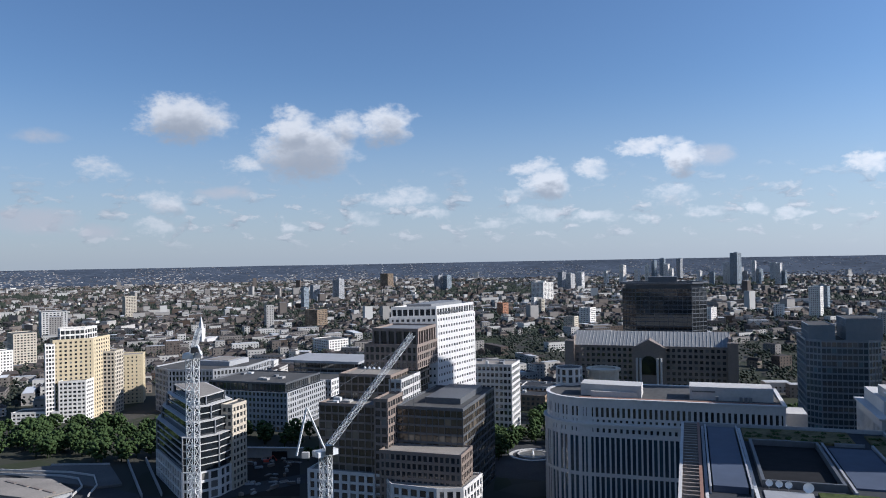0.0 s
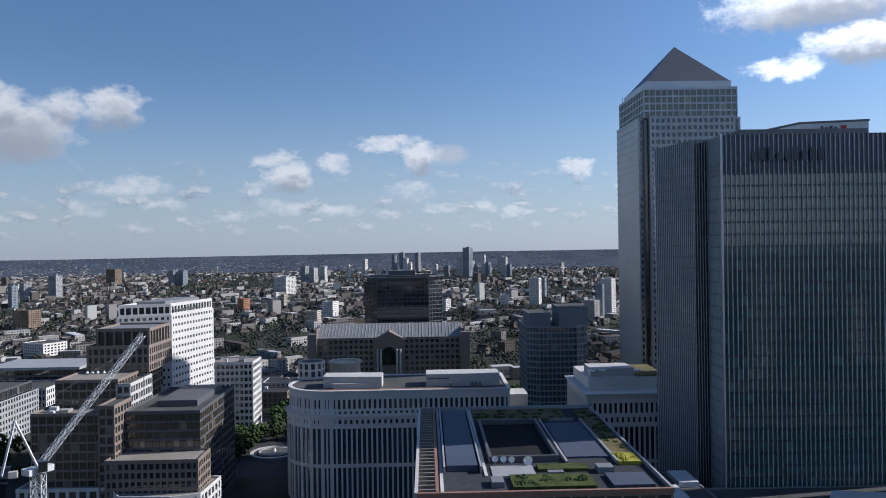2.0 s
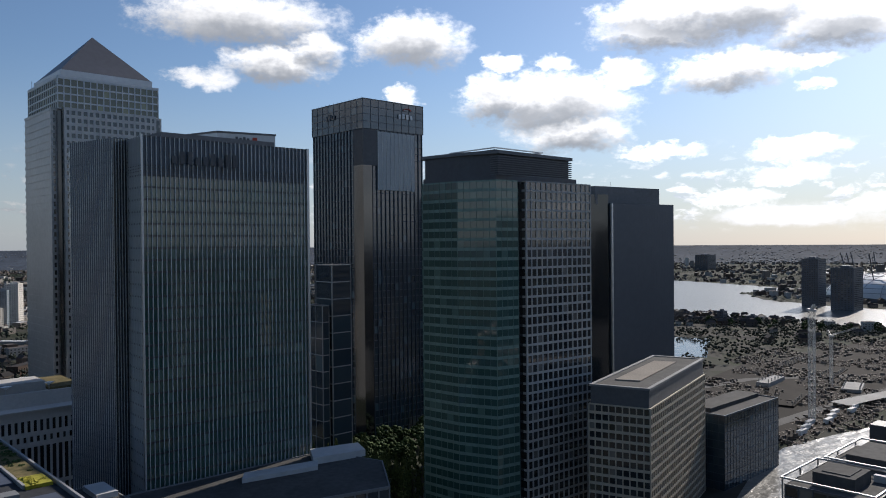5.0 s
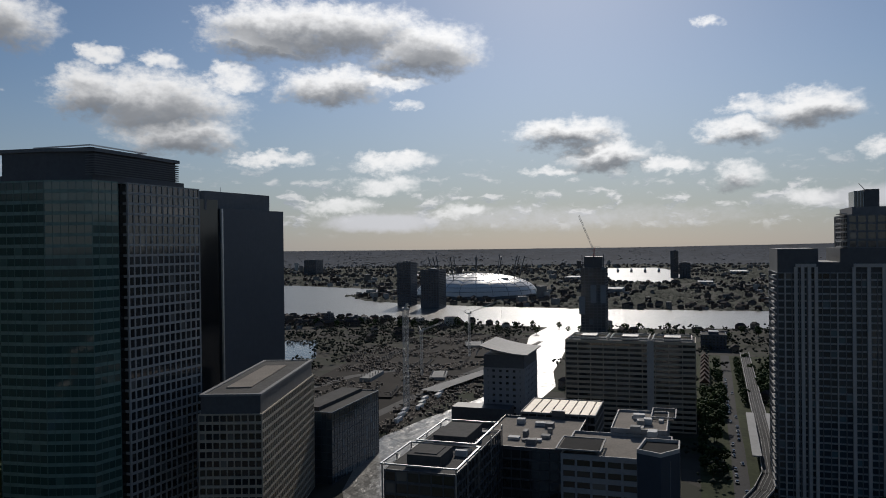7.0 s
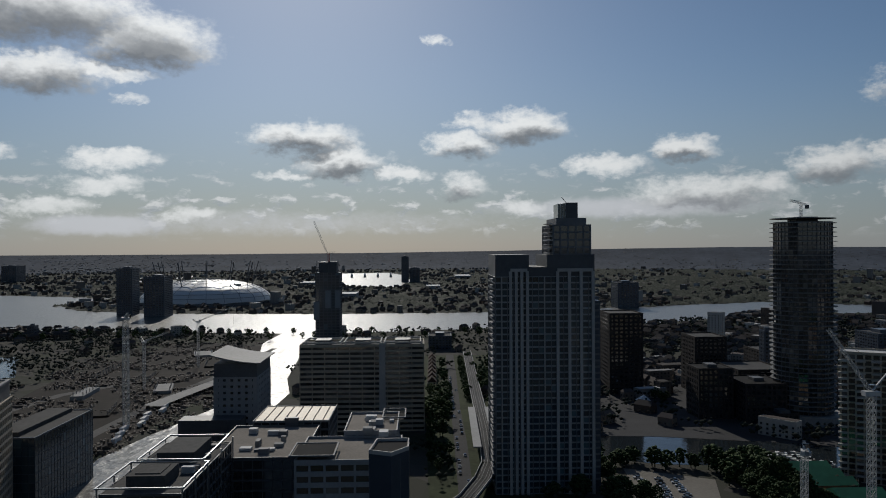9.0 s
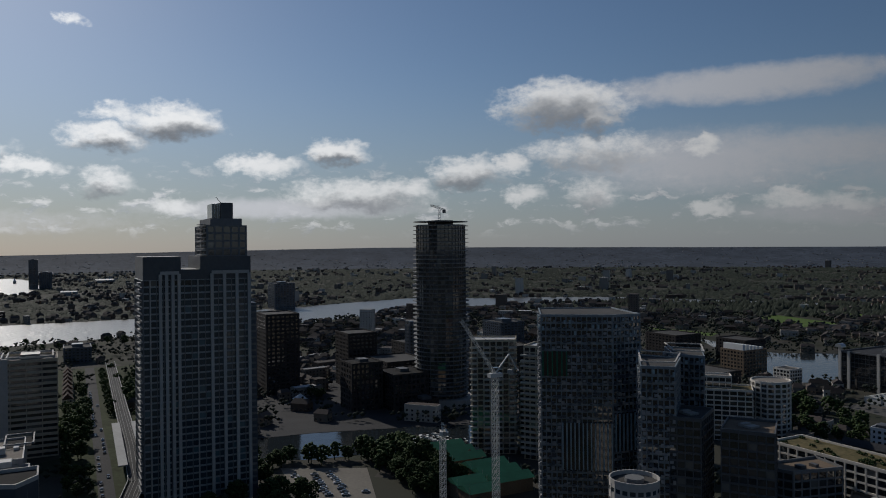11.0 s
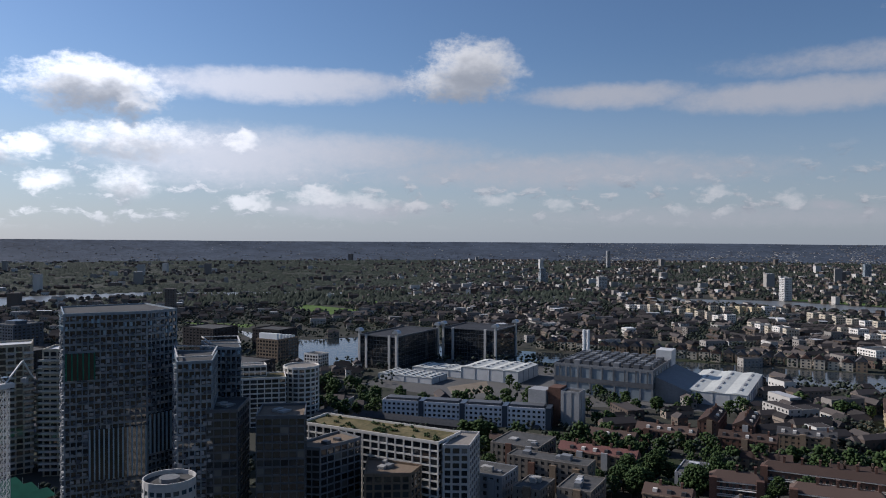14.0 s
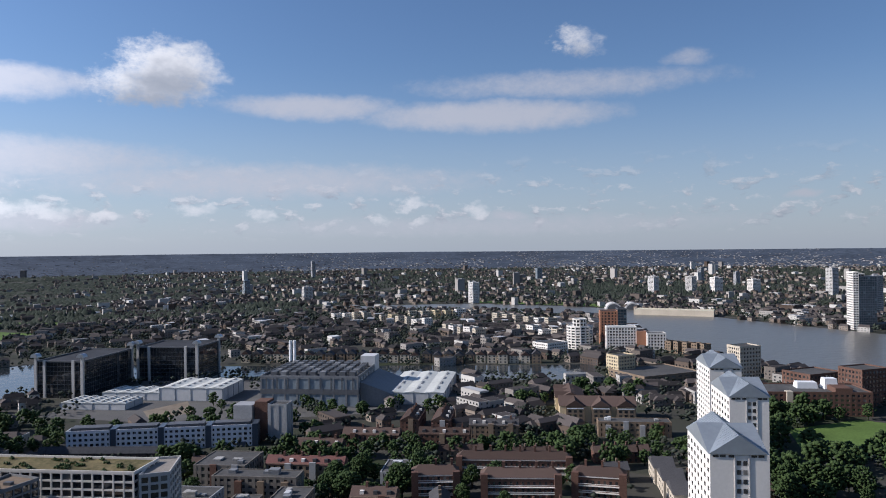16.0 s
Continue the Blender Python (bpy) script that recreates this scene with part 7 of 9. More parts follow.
    w = tower("white_round_building", round_outline(204, -180, 8.7, 8.7, 20), 35.5, floor=4, bay=2.0, pier=0.4, band=2.4, deep=0.3, wall=PALE_STONE, glass=BLUE_GLASS, joined=BLUE_GLASS, singles=0, label="low white drum-shaped building with a glazed top", roof=ROOF_FELT, parapet=1.6)
    stack(w, round_outline(204, -180, 3.4, 3.4, 12), 35.5, 37, MID_METAL)


def balcony_flats():
    for o, z, name in (([(374, -211), (362, -233), (376, -243), (390, -220)], 64, "tall"), ([(352, -232), (340, -240), (352, -254), (362, -246)], 62, "tall"), ([(366, -238), (352, -246), (362, -262), (378, -252)], 50, "mid")):
        b = tower("balcony_flats", o, z, floor=3, bay=3.5, pier=0.8, band=0.8, wall=BEIGE_STONE, singles=30, label="brick and glass flats with stacked white balconies", category="apartment building", roof=ROOF_PALE, split=False)
        a, e2 = Vector(local(b, *o[0])), Vector(local(b, *o[1]))
        e = e2 - a
        out = Vector((e.y, -e.x)).normalized()
        for k in range(int(z / 3) - 1):
            for u in (0.06, 0.36, 0.64, 0.94):
                c = a + e * u + out * 0.8
                part("balcony", Shape().turned_box(c.x, c.y, 3 + 3 * k, 4.5, 1.8, 0.9, math.atan2(e.y, e.x)), PALE_STONE, b)


residential_pair()
balcony_tower()
pixel_tower()
balcony_flats()


def dome():
    """The broad white tent dome with its ring of masts."""
    d = thing("tent_dome", 1690, 470, 0, "broad white fabric dome with slanting masts round it", "dome")
    s = Shape()
    n, m, R, H = 48, 8, 140, 46
    rings = [(R * math.cos(k * math.pi / 2 / m), 6 + H * math.sin(k * math.pi / 2 / m)) for k in range(m)]
    v = [(r * math.cos(2 * math.pi * i / n), r * math.sin(2 * math.pi * i / n), z - (1.5 if i % 4 == 0 else 0)) for r, z in rings for i in range(n)] + [(0, 0, 6 + H)]
    f = [(k * n + i, k * n + (i + 1) % n, (k + 1) * n + (i + 1) % n, (k + 1) * n + i) for k in range(m - 1) for i in range(n)]
    f += [((m - 1) * n + i, (m - 1) * n + (i + 1) % n, m * n) for i in range(n)]
    part("canopy", s.add(v, f), DOME_FABRIC, d).data.shade_smooth()
    for k in range(24):
        a = 2 * math.pi * k / 24
        s2 = Shape()
        for (r0, z0), (r1, z1) in zip(rings, rings[1:] + [(4, 6 + H)]):
            s2.bar((r0 * math.cos(a), r0 * math.sin(a), z0 + 0.3), (r1 * math.cos(a), r1 * math.sin(a), z1 + 0.3), 0.4)
        part("ridge_cable", s2, MID_METAL, d)
    for r0, z0 in rings[1:]:
        part("hoop_cable", ring(round_outline(0, 0, r0 + 0.4, r0 + 0.4, 36), z0 - 0.2, z0 + 0.5, 0.6), MID_METAL, d)
    part("base_wall", Shape().prism(round_outline(0, 0, R - 2, R - 2, 36), 0, 6.5), MID_METAL, d)
    part("vent_opening", Shape().prism(round_outline(-40, -75, 14, 10, 18), 37, 42), DARK_METAL, d)
    for k in range(12):
        a = 2 * math.pi * (k + 0.5) / 12
        p, q = (95 * math.cos(a), 95 * math.sin(a), 28), (112 * math.cos(a), 112 * math.sin(a), 90)
        mast = part("mast", Shape().bar(p, q, 1.1), DARK_METAL, d)
        part("stay", Shape().bar(q, (138 * math.cos(a), 138 * math.sin(a), 8), 0.25), DARK_METAL, mast)
    occupy([(1550, 330), (1830, 610)])


dome()


def estate_tower(x0, y0, x1, y1, z):
    """A white rendered tower with metal gables on all four sides."""
    b = thing("estate_tower", (x0 + x1) / 2, (y0 + y1) / 2, 0, "white rendered council tower with grey metal gable roof", "apartment building", "white estate towers")
    occupy(rect(x0, y0, x1, y1))
    w, d = (x1 - x0) / 2, (y1 - y0) / 2
    h = 5.6
    part("wall", Shape().box(-w, -d, 0, w, d, z), WHITE_RENDER, b)
    part("roof", Shape().gable(-w, -d, w, d, z, z + h, "y", 0.5), ZINC, b, "grey standing seam gable roof")
    part("cross_gable", Shape().gable(-w, -d, w, d, z + 0.02, z + h - 0.04, "x", 0.5), ZINC, b)
    for s in (-1, 1):
        part("gable_wall", Shape().add([(s * (w + 0.25), -d, z - 0.1), (s * (w + 0.25), d, z - 0.1), (s * (w + 0.25), 0, z + h - 0.5), (s * (w - 1), -d, z - 0.1), (s * (w - 1), d, z - 0.1), (s * (w - 1), 0, z + h - 0.5)], [(0, 1, 2), (3, 5, 4), (0, 3, 4, 1), (1, 4, 5, 2), (2, 5, 3, 0)]), WHITE_RENDER, b)
    part("gable_wall", Shape().add([(-w, d + 0.25, z - 0.1), (w, d + 0.25, z - 0.1), (0, d + 0.25, z + h - 0.5), (-w, d - 0.6, z - 0.1), (w, d - 0.6, z - 0.1), (0, d - 0.6, z + h - 0.5)], [(0, 2, 1), (3, 4, 5), (0, 1, 4, 3), (1, 2, 5, 4), (2, 0, 3, 5)]), WHITE_RENDER, b)
    for k in range(-9, 10):
        u = k / 9.5
        top = z + h + 0.15
        for s in (-1, 1):
            if abs(u) > 0.05:
                # seams run down from the ridge to the valleys
                part("roof_seam", Shape().bar((0, u * d, top), (s * abs(u) * w, u * d, z + h * (1 - abs(u)) + 0.2), 0.06), STEEL, b)
    me = Shape().box(-0.06, -0.85, -0.65, 0.06, 0.85, 0.65).mesh("window", GLASS)
    me2 = Shape().box(-0.6, -0.06, -0.7, 0.6, 0.06, 0.7).mesh("window", GLASS)
    vent = Shape().box(-0.8, -0.06, -0.35, 0.8, 0.06, 0.35).mesh("eaves_opening", GLASS)
    for k in (-0.8, -0.55, 0.25, 0.55, 0.8):
        o = new("eaves_opening", vent)
        o.parent, o.location = b, (k * w, d + 0.04, z - 0.6)
    rows = int(z / 2.75) - 1
    for r in range(4, rows):
        zc = z - 2.6 - 2.75 * (rows - 1 - r)
        for k in range(7):
            o = new("window", me)
            o.parent, o.location = b, (w + 0.02, -d + (k + 0.5) * 2 * d / 7, zc)
        for x in (-0.9, 0.9):
            o = new("window", me2)
            o.parent, o.location = b, (x - 1.0, d + 0.02, zc)
    part("stair_band", Shape().box(-3.2, d, 0, -2.9, d + 0.25, z), PALE_STONE, b)
    part("stair_band", Shape().box(0.9, d, 0, 1.2, d + 0.25, z), PALE_STONE, b)
    return b


estate_tower(-67.6, -262, -51.5, -230, 56.4)
estate_tower(-92.5, -341.5, -77.4, -311, 57.2)
estate_tower(-110, -448, -93.6, -416, 52)


def black_glass_pair():
    """Two black glass dockside blocks with pale corner columns and vaulted heads."""
    for x0, y0, x1, y1, z in ((360, -648, 400, -572, 29), (300, -700, 356, -652, 30)):
        b = tower("black_glass_block", rect(x0, y0, x1, y1), z, floor=3.6, bay=3, pier=0.1, band=0.25, deep=0.2, wall=DARK_METAL, joined=DARK_GLASS, glass=DARK_GLASS, singles=40, label="black glass dockside block with pale corner columns", roof=DARK_ROOF, group="black glass pair", split=False)
        w, d = (x1 - x0) / 2, (y1 - y0) / 2
        for x, y in ((-w, d), (w, d), (-w, -d), (w * 0.62, d), (-w * 0.62, d)):
            h = z + 4 if abs(x) == w and abs(y) == d else z + 1.5
            column = part("corner_column", Shape().turned_box(x, y, 0, 2.2, 2.2, h), PALE_STONE, b)
            if h > z + 2:
                part("vault", Shape().add([(x + 3 * math.cos(radians(a)), y + s2, h + 3 * math.sin(radians(a))) for s2 in (-3, 3) for a in range(0, 181, 20)], [(i, i + 1, i + 11, i + 10) for i in range(9)] + [tuple(range(9, -1, -1)), tuple(range(10, 20))]), STEEL, column)
        part("roof_edge", ring(rect(-w, -d, w, d), z, z + 1.2, 0.6, 0.3), DARK_METAL, b)


def printing_works():
    b = tower("printing_works", rect(128, -622, 203, -549), 22, floor=11, bay=9, pier=1.2, band=2.2, deep=0.5, wall=MID_METAL, glass=GREY_BLUE, joined=GREY_BLUE, core=SLATE_PANEL, singles=0, label="large grey works building with rows of roof plant", category="factory", roof=ROOF_FELT, parapet=1.5)
    for r in range(6):
        for c in range(9):
            part("roof_plant", Shape().box(-33 + 7.6 * c, -31 + 10.5 * r, 22, -28.5 + 7.6 * c, -24.5 + 10.5 * r, 25), MID_METAL if (r + c) % 4 == 0 else DARK_METAL, b)
    part("dark_strip", ring(rect(-37.5, -36.5, 37.5, 36.5), 9.6, 13.4, 0.8, 0.15), DARK_METAL, b)
    for k in range(9):
        part("dark_slot", Shape().box(-33.8 + 8.3 * k, 36.4, 13.4, -33.0 + 8.3 * k, 36.7, 22), DARK_METAL, b)
    part("stair_tower", Shape().box(-38, -38, 0, -26, -22, 30), ROOF_PALE, b)
    part("lean_to_roof", Shape().add([(-37.6, -36, 18), (-37.6, 30, 18), (-62, 30, 9), (-62, -36, 9), (-37.6, -36, 0), (-37.6, 30, 0), (-62, 30, 0), (-62, -36, 0)], [(0, 1, 2, 3), (0, 3, 7, 4), (3, 2, 6, 7), (2, 1, 5, 6)]), MID_METAL, b)
    part("flue", Shape().prism(round_outline(36, -42, 1.4, 1.4, 10), 0, 40), WHITE_PAINT, b, "white flue")
    part("flue", Shape().prism(round_outline(39.5, -42, 1.4, 1.4, 10), 0, 40), WHITE_PAINT, b, "white flue")
    for x0, y0, x1, y1, z, n in ((66, -658, 112, -562, 9, 3), (240, -610, 292, -566, 10, 4), (300, -556, 352, -530, 5, 6), (292, -592, 340, -566, 6, 4)):
        s = tower("white_shed", rect(x0, y0, x1, y1), z, floor=z, bay=12, pier=0.4, band=0.8, wall=GREY_BLUE, glass=ROOF_PALE, joined=ROOF_PALE, core=ROOF_PALE, singles=0, label="low industrial shed with a white ribbed roof", category="shed", cap=False, split=False)
        w, d = (x1 - x0) / 2, (y1 - y0) / 2
        for k in range(n):
            xa, xb = -w + 2 * w * k / n, -w + 2 * w * (k + 1) / n
            part("roof_bay", Shape().gable(xa, -d, xb, d, z, z + 1.1, "y", 0), PALE_SHEET, s)
            for q in range(4):
                part("rooflight", Shape().box((xa + xb) / 2 - 2.2, -d * 0.8 + q * d * 0.45, z + 0.4, (xa + xb) / 2 - 0.8, -d * 0.8 + q * d * 0.45 + d * 0.2, z + 1.2), MID_METAL, s)


def white_terraces():
    """White and dark four-storey flats in a broken row."""
    a, c = Vector((272, -414)), Vector((166, -440))
    for k in range(4):
        p, q = a.lerp(c, k / 4 + 0.005), a.lerp(c, (k + 1) / 4 - 0.012)
        e = (q - p).normalized()
        n = Vector((e.y, -e.x))
        n = n if n.dot(-p) < 0 else -n
        o = [tuple(p), tuple(p + n * 12), tuple(q + n * 12), tuple(q)]
        if (o[1][0] - o[0][0]) * (o[2][1] - o[0][1]) - (o[1][1] - o[0][1]) * (o[2][0] - o[0][0]) < 0:
            o.reverse()
        b = tower("white_flats", o, 12, floor=3, bay=3, pier=1.4, band=1.5, deep=0.25, wall=LILAC_RENDER, singles=30, label="white rendered four-storey flats with dark gaps", category="apartment building", group="row of white flats", roof=ROOF_FELT, split=False)
        stack(b, inset(o, 2), 12, 14.2, DARK_METAL, "roof_storey")
        m = q + (c - a).normalized() * 0.9 + n * 5.6
        part("dark_link", Shape().turned_box(*local(b, m.x, m.y), 0, 3.4, 12.4, 13.4, math.atan2(e.y, e.x)), SLATE_PANEL, b)
        for u in (0.3, 0.72):
            w = p.lerp(q, u) - n * 0.7
            part("entrance_canopy", Shape().turned_box(*local(b, w.x, w.y), 0, 5.0, 1.4, 2.8, math.atan2(e.y, e.x)), SLATE_PANEL, b)
    b = tower("grey_stair_blocks", rect(150, -462, 162, -450), 22, floor=22, bay=6, pier=2, band=1, wall=GREY_STONE, glass=GREY_STONE, joined=GREY_STONE, core=GREY_STONE, singles=0, label="grey rendered block beside a red brick tower", category="building", split=False)
    stack(b, rect(163, -464, 171, -452), 0, 24, RED_BRICK, "brick_tower")
    stack(b, rect(172, -462, 184, -450), 0, 22, GREY_STONE, "grey_block")


def courtyard_flats():
    """Pale framed flats with brown planted roofs."""
    b = tower("green_roofed_flats", rect(153, -296, 226, -276), 32, floor=3.1, bay=4.2, pier=0.55, band=0.7, deep=0.7, wall=WHITE_RENDER, singles=110, label="long pale framed flats with a planted brown roof", category="apartment building", roof=SEDUM)
    tower("", [(151, -276), (141, -281), (147, -303), (157, -300)], 31, floor=3.1, bay=4.2, pier=0.9, band=0.9, deep=0.5, wall=PALE_STONE, singles=30, parent=b, roof=ROOF_GRAVEL)
    rnd = random.Random(3)
    for _ in range(30):
        o = new("roof_plant_tuft", SHRUBS[rnd.randrange(3)])
        o.parent = b
        o.location = (*local(b, rnd.uniform(156, 224), rnd.uniform(-294, -278)), 32.2)
    b = tower("corner_flats", [(207, -243), (193, -248), (188, -270), (203, -274)], 31, floor=3.1, bay=4, pier=0.5, band=0.7, wall=MID_METAL, singles=40, label="dark glazed flats with a brown gravel roof", category="apartment building", roof=BROWN_GRAVEL)
    stack(b, rect(195, -258, 198, -255), 31, 32.4, DARK_METAL)
    stack(b, rect(194, -264, 197, -262), 31, 32.2, DARK_METAL)
    b = tower("brown_roofed_flats", [(186, -272), (174, -252), (158, -262), (160, -274)], 22, floor=3.1, bay=4, pier=0.9, band=0.9, wall=STOCK_BRICK, singles=30, label="brick flats with a brown gravel roof", category="apartment building", roof=BROWN_GRAVEL, split=False)
    roof_clutter(b, -7, -6, 7, 6, 22, 9, 4)
    # white waterside flats with a drum end
    b = tower("white_frame_flats", [(314, -369), (327.6, -383.6), (356.6, -356.6), (343, -342)], 30, floor=3.1, bay=4.5, pier=0.6, band=0.8, deep=0.5, wall=WHITE_RENDER, singles=60, label="white framed flats with a brown planted roof", category="apartment building", roof=SEDUM, split=False)
    tower("", [(329, -368), (337, -375), (355, -357), (347, -350)], 36.5, z0=30, floor=3.2, bay=3.5, pier=0.5, band=1.0, wall=WHITE_RENDER, singles=10, parent=b, roof=ROOF_GRAVEL, split=False)
    tower("", round_outline(321, -392.5, 11.6, 11.6, 18), 33.5, floor=3.1, bay=3.2, pier=0.5, band=1.0, deep=0.5, wall=WHITE_RENDER, singles=30, parent=b, roof=ROOF_GRAVEL)
    b = tower("brown_wave_flats", rect(474, -575, 500, -545), 22, floor=3, bay=3.6, pier=1.2, band=1.3, wall=STOCK_BRICK, singles=0, label="brown brick waterside flats with a stepped white roof", category="apartment building", split=False)
    for k in range(6):
        stack(b, rect(476, -572 + 4.5 * k, 498, -569 + 4.5 * k), 22, 24.5 + 0.7 * k, WHITE_PAINT, "roof_fin")
    b = tower("white_small_flats", rect(418, -549, 434, -534), 14, floor=3, bay=3, pier=0.8, band=1.0, wall=WHITE_RENDER, singles=0, label="small white waterside flats with balconies", category="apartment building", split=False)


black_glass_pair()
printing_works()
white_terraces()
courtyard_flats()

# ---- single buildings farther off: x, y, width, height ----
FAR_TOWERS_NORTH = [(-959, 1976, 26, 60), (-871, 1612, 16, 51), (-1033, 1973, 25, 44), (-883, 2657, 25, 52), (-848, 2656, 25, 52), (163, 2979, 31, 118), (139, 3091, 28, 82), (246, 3257, 15, 86), (-118, 3676, 22, 98),
                    (-42, 3661, 22, 96), (267, 3254, 20, 50), (351, 3586, 27, 74), (216, 1503, 20, 55), (-429, 2681, 24, 60), (-386, 2592, 23, 56), (-365, 2678, 24, 58), (-368, 1974, 45, 49), (277, 1210, 13, 55), (309, 1284, 20, 61), (259, 1701, 19, 47),
                    (181, 3045, 22, 65), (201, 3043, 14, 50), (246, 3040, 16, 58), (313, 3034, 20, 78), (333, 3032, 14, 51), (-155, 3046, 14, 75), (-129, 3047, 16, 93), (-83, 3049, 18, 79), (-66, 3049, 14, 61), (-248, 3040, 21, 77), (-193, 3044, 18, 58), (37, 3050, 16, 52), (82, 3049, 18, 47), (-311, 3034, 16, 55)]
FAR_BLOCKS_NORTH = [(-300, 1514, 9, 34), (-285, 1516, 10, 31), (-1149, 1344, 29, 45), (-991, 981, 47, 40), (-751, 697, 31, 37), (-684, 612, 16, 28), (154, 1496, 16, 23), (30, 1361, 20, 26),
                    (-1155, 2821, 41, 57), (-500, 421, 28, 18), (-175, 1173, 18, 24), (-618, 1184, 30, 31), (-440, 881, 37, 16), (-166, 1302, 22, 29)]
FAR_TOWERS_EAST = [(1388, 527, 35, 83), (1345, 458, 44, 70), (2796, 1472, 66, 59), (2605, 48, 31, 87), (2604, 15, 43, 48), (1455, -398, 50, 49), (1049, 527, 12, 14), (1037, 476, 12, 11), (892, -24, 33, 15), (657, -305, 10, 43), (770, -479, 41, 28)]
DARK_BLOCKS_EAST = [(616, -165, 34, 64), (612, -232, 32, 45), (560, -247, 44, 28), (548, -216, 26, 15), (536, -612, 36, 23), (599, -583, 44, 24), (442, -468, 38, 17), (690, -330, 50, 22), (640, -400, 44, 20)]
FAR_TOWERS_SOUTH = [(741, -1917, 22, 26), (502, -1660, 20, 32), (885, -3013, 14, 67), (732, -1889, 14, 38), (120, -1590, 18, 43), (-27, -2605, 19, 42), (-303, -1935, 22, 38), (-392, -1926, 22, 38), (-519, -2407, 17, 44), (-451, -1920, 24, 35),
                    (-537, -1912, 24, 30), (-580, -2229, 14, 37), (-673, -1793, 21, 60), (-550, -1290, 19, 63)]


def far_block(x, y, w, h, wall, label, name="tower_block", group="far tower blocks", panes=None):
    z = hill_height(x, y)
    d = w * 0.8
    a = 0.0 if name == "dark_office_block" or 0 < x and abs(y) < x else (0.62 if y < 0 else -0.5) + 0.2 * math.sin(x * 0.37 + y * 0.11)
    c, n = math.cos(a), math.sin(a)
    b = tower(name, [(x + c * u - n * v, y + n * u + c * v) for u, v in rect(-w / 2, -d / 2, w / 2, d / 2)], h + z, z0=max(0, z - 3), floor=3.2, bay=max(3.2, w / 9), pier=max(3.2, w / 9) * 0.42, band=1.6, deep=0.3, wall=wall, joined=panes, singles=0, label=label, category="tower block", group=group, split=False)
    if name == "tower_block":
        stack(b, rect(x - w * 0.2, y - d * 0.2, x + w * 0.2, y + d * 0.2), h + z, h + z + 3.5, wall)
    return b


rnd = random.Random(11)
for row in FAR_TOWERS_NORTH + FAR_TOWERS_SOUTH:
    far_block(*row, rnd.choice((WHITE_RENDER, WHITE_STONE, PALE_STONE, GREY_STONE, GREY_BLUE)), "pale tower block rising over low houses")
for row in FAR_BLOCKS_NORTH:
    far_block(*row, rnd.choice((WHITE_RENDER, PALE_STONE, BEIGE_STONE, STOCK_BRICK)), "mid-rise apartment block among streets and trees", "mid_rise_block", "mid-rise blocks")
far_block(-353, 1465, 18, 26, ORANGE_BRICK, "orange brick apartment block", "mid_rise_block", "mid-rise blocks")
for row in FAR_TOWERS_EAST:
    far_block(*row, SLATE_PANEL, "dark tower block beside the river")
for row in DARK_BLOCKS_EAST:
    far_block(*row, BLACK_BRICK, "dark glass office block beside the dock", "dark_office_block", "dark dock offices", DARK_GLASS)
RIVERSIDE = [(-187, -699, 22, 27), (-80, -702, 20, 18), (-20, -842, 30, 12), (-224, -640, 35, 14), (-240, -584, 26, 26), (-108, -689, 62, 6)]
for row, wall in zip(RIVERSIDE, (BEIGE_STONE, YELLOW_BRICK, WHITE_RENDER, RED_BRICK, RED_BRICK, STOCK_BRICK)):
    far_block(*row, wall, "riverside apartment block on the near bank", "riverside_block", "riverside blocks")
b = tower("brick_quay_flats", rect(-228, -574, -160, -540), 15.5, floor=3.1, bay=3.6, pier=1.6, band=1.6, deep=0.3, wall=RED_BRICK, singles=20, label="dark red brick flats along the river quay", category="apartment building", roof=ROOF_FELT, split=False)
for x, y, w2, z2 in ((-192, -562, 14, 20), (-207, -560, 9, 23)):
    part("roof_wing", Shape().prism([local(b, px, py) for px, py in rect(x - w2 / 2, y - 5, x + w2 / 2, y + 5)], 15.5, z2, [local(b, px, py) for px, py in rect(x - w2 / 2 + 1, y - 2, x + w2 / 2, y + 5)]), WHITE_PAINT, b, "white sloping roof wing")
stack(b, rect(-176, -544, -172, -538.4), 0.1, 16.8, BEIGE_STONE, "stair_bay")
stack(b, rect(-215, -556, -204, -540), 15.5, 19, RED_BRICK, "roof_storey")
for y in (-391, -371, -351):
    g = thing("gabled_house", -64 - (y + 391) * 0.05, y, 0, "cream terraced house with a dark gabled roof", "house", "gabled row")
    part("wall", Shape().box(-5, -9.4, 0, 5, 9.4, 8), BEIGE_STONE, g)
    part("roof", Shape().gable(-5, -9.4, 5, 9.4, 8, 11.5, "x", 0.4), SLATE_ROOF, g)
    for y2 in (-6, -2, 2, 6):
        for zz in (2, 5.2):
            part("window", Shape().box(4.95, y2 - 0.6, zz - 0.7, 5.06, y2 + 0.6, zz + 0.7), GLASS, g)
    occupy(rect(-70, y - 10, -57, y + 10))
b = tower("riverside_tower", rect(-460, -1096, -437, -1074), 71, floor=3.2, bay=3, pier=0.3, band=0.7, wall=SLATE_PANEL, joined=BLUE_GLASS, singles=0, label="tall dark glass riverside tower with a white stepped bay", category="apartment building", split=False)
tower("", rect(-437, -1096, -430, -1074), 77, floor=3.2, bay=3.6, pier=0.5, band=1.7, deep=0.6, wall=WHITE_RENDER, singles=0, parent=b, split=False)
tower("", rect(-446, -1092, -437, -1078), 75, z0=71, floor=3.2, bay=3.6, pier=0.5, band=1.4, wall=WHITE_RENDER, singles=0, parent=b, split=False)
rnd = random.Random(77)
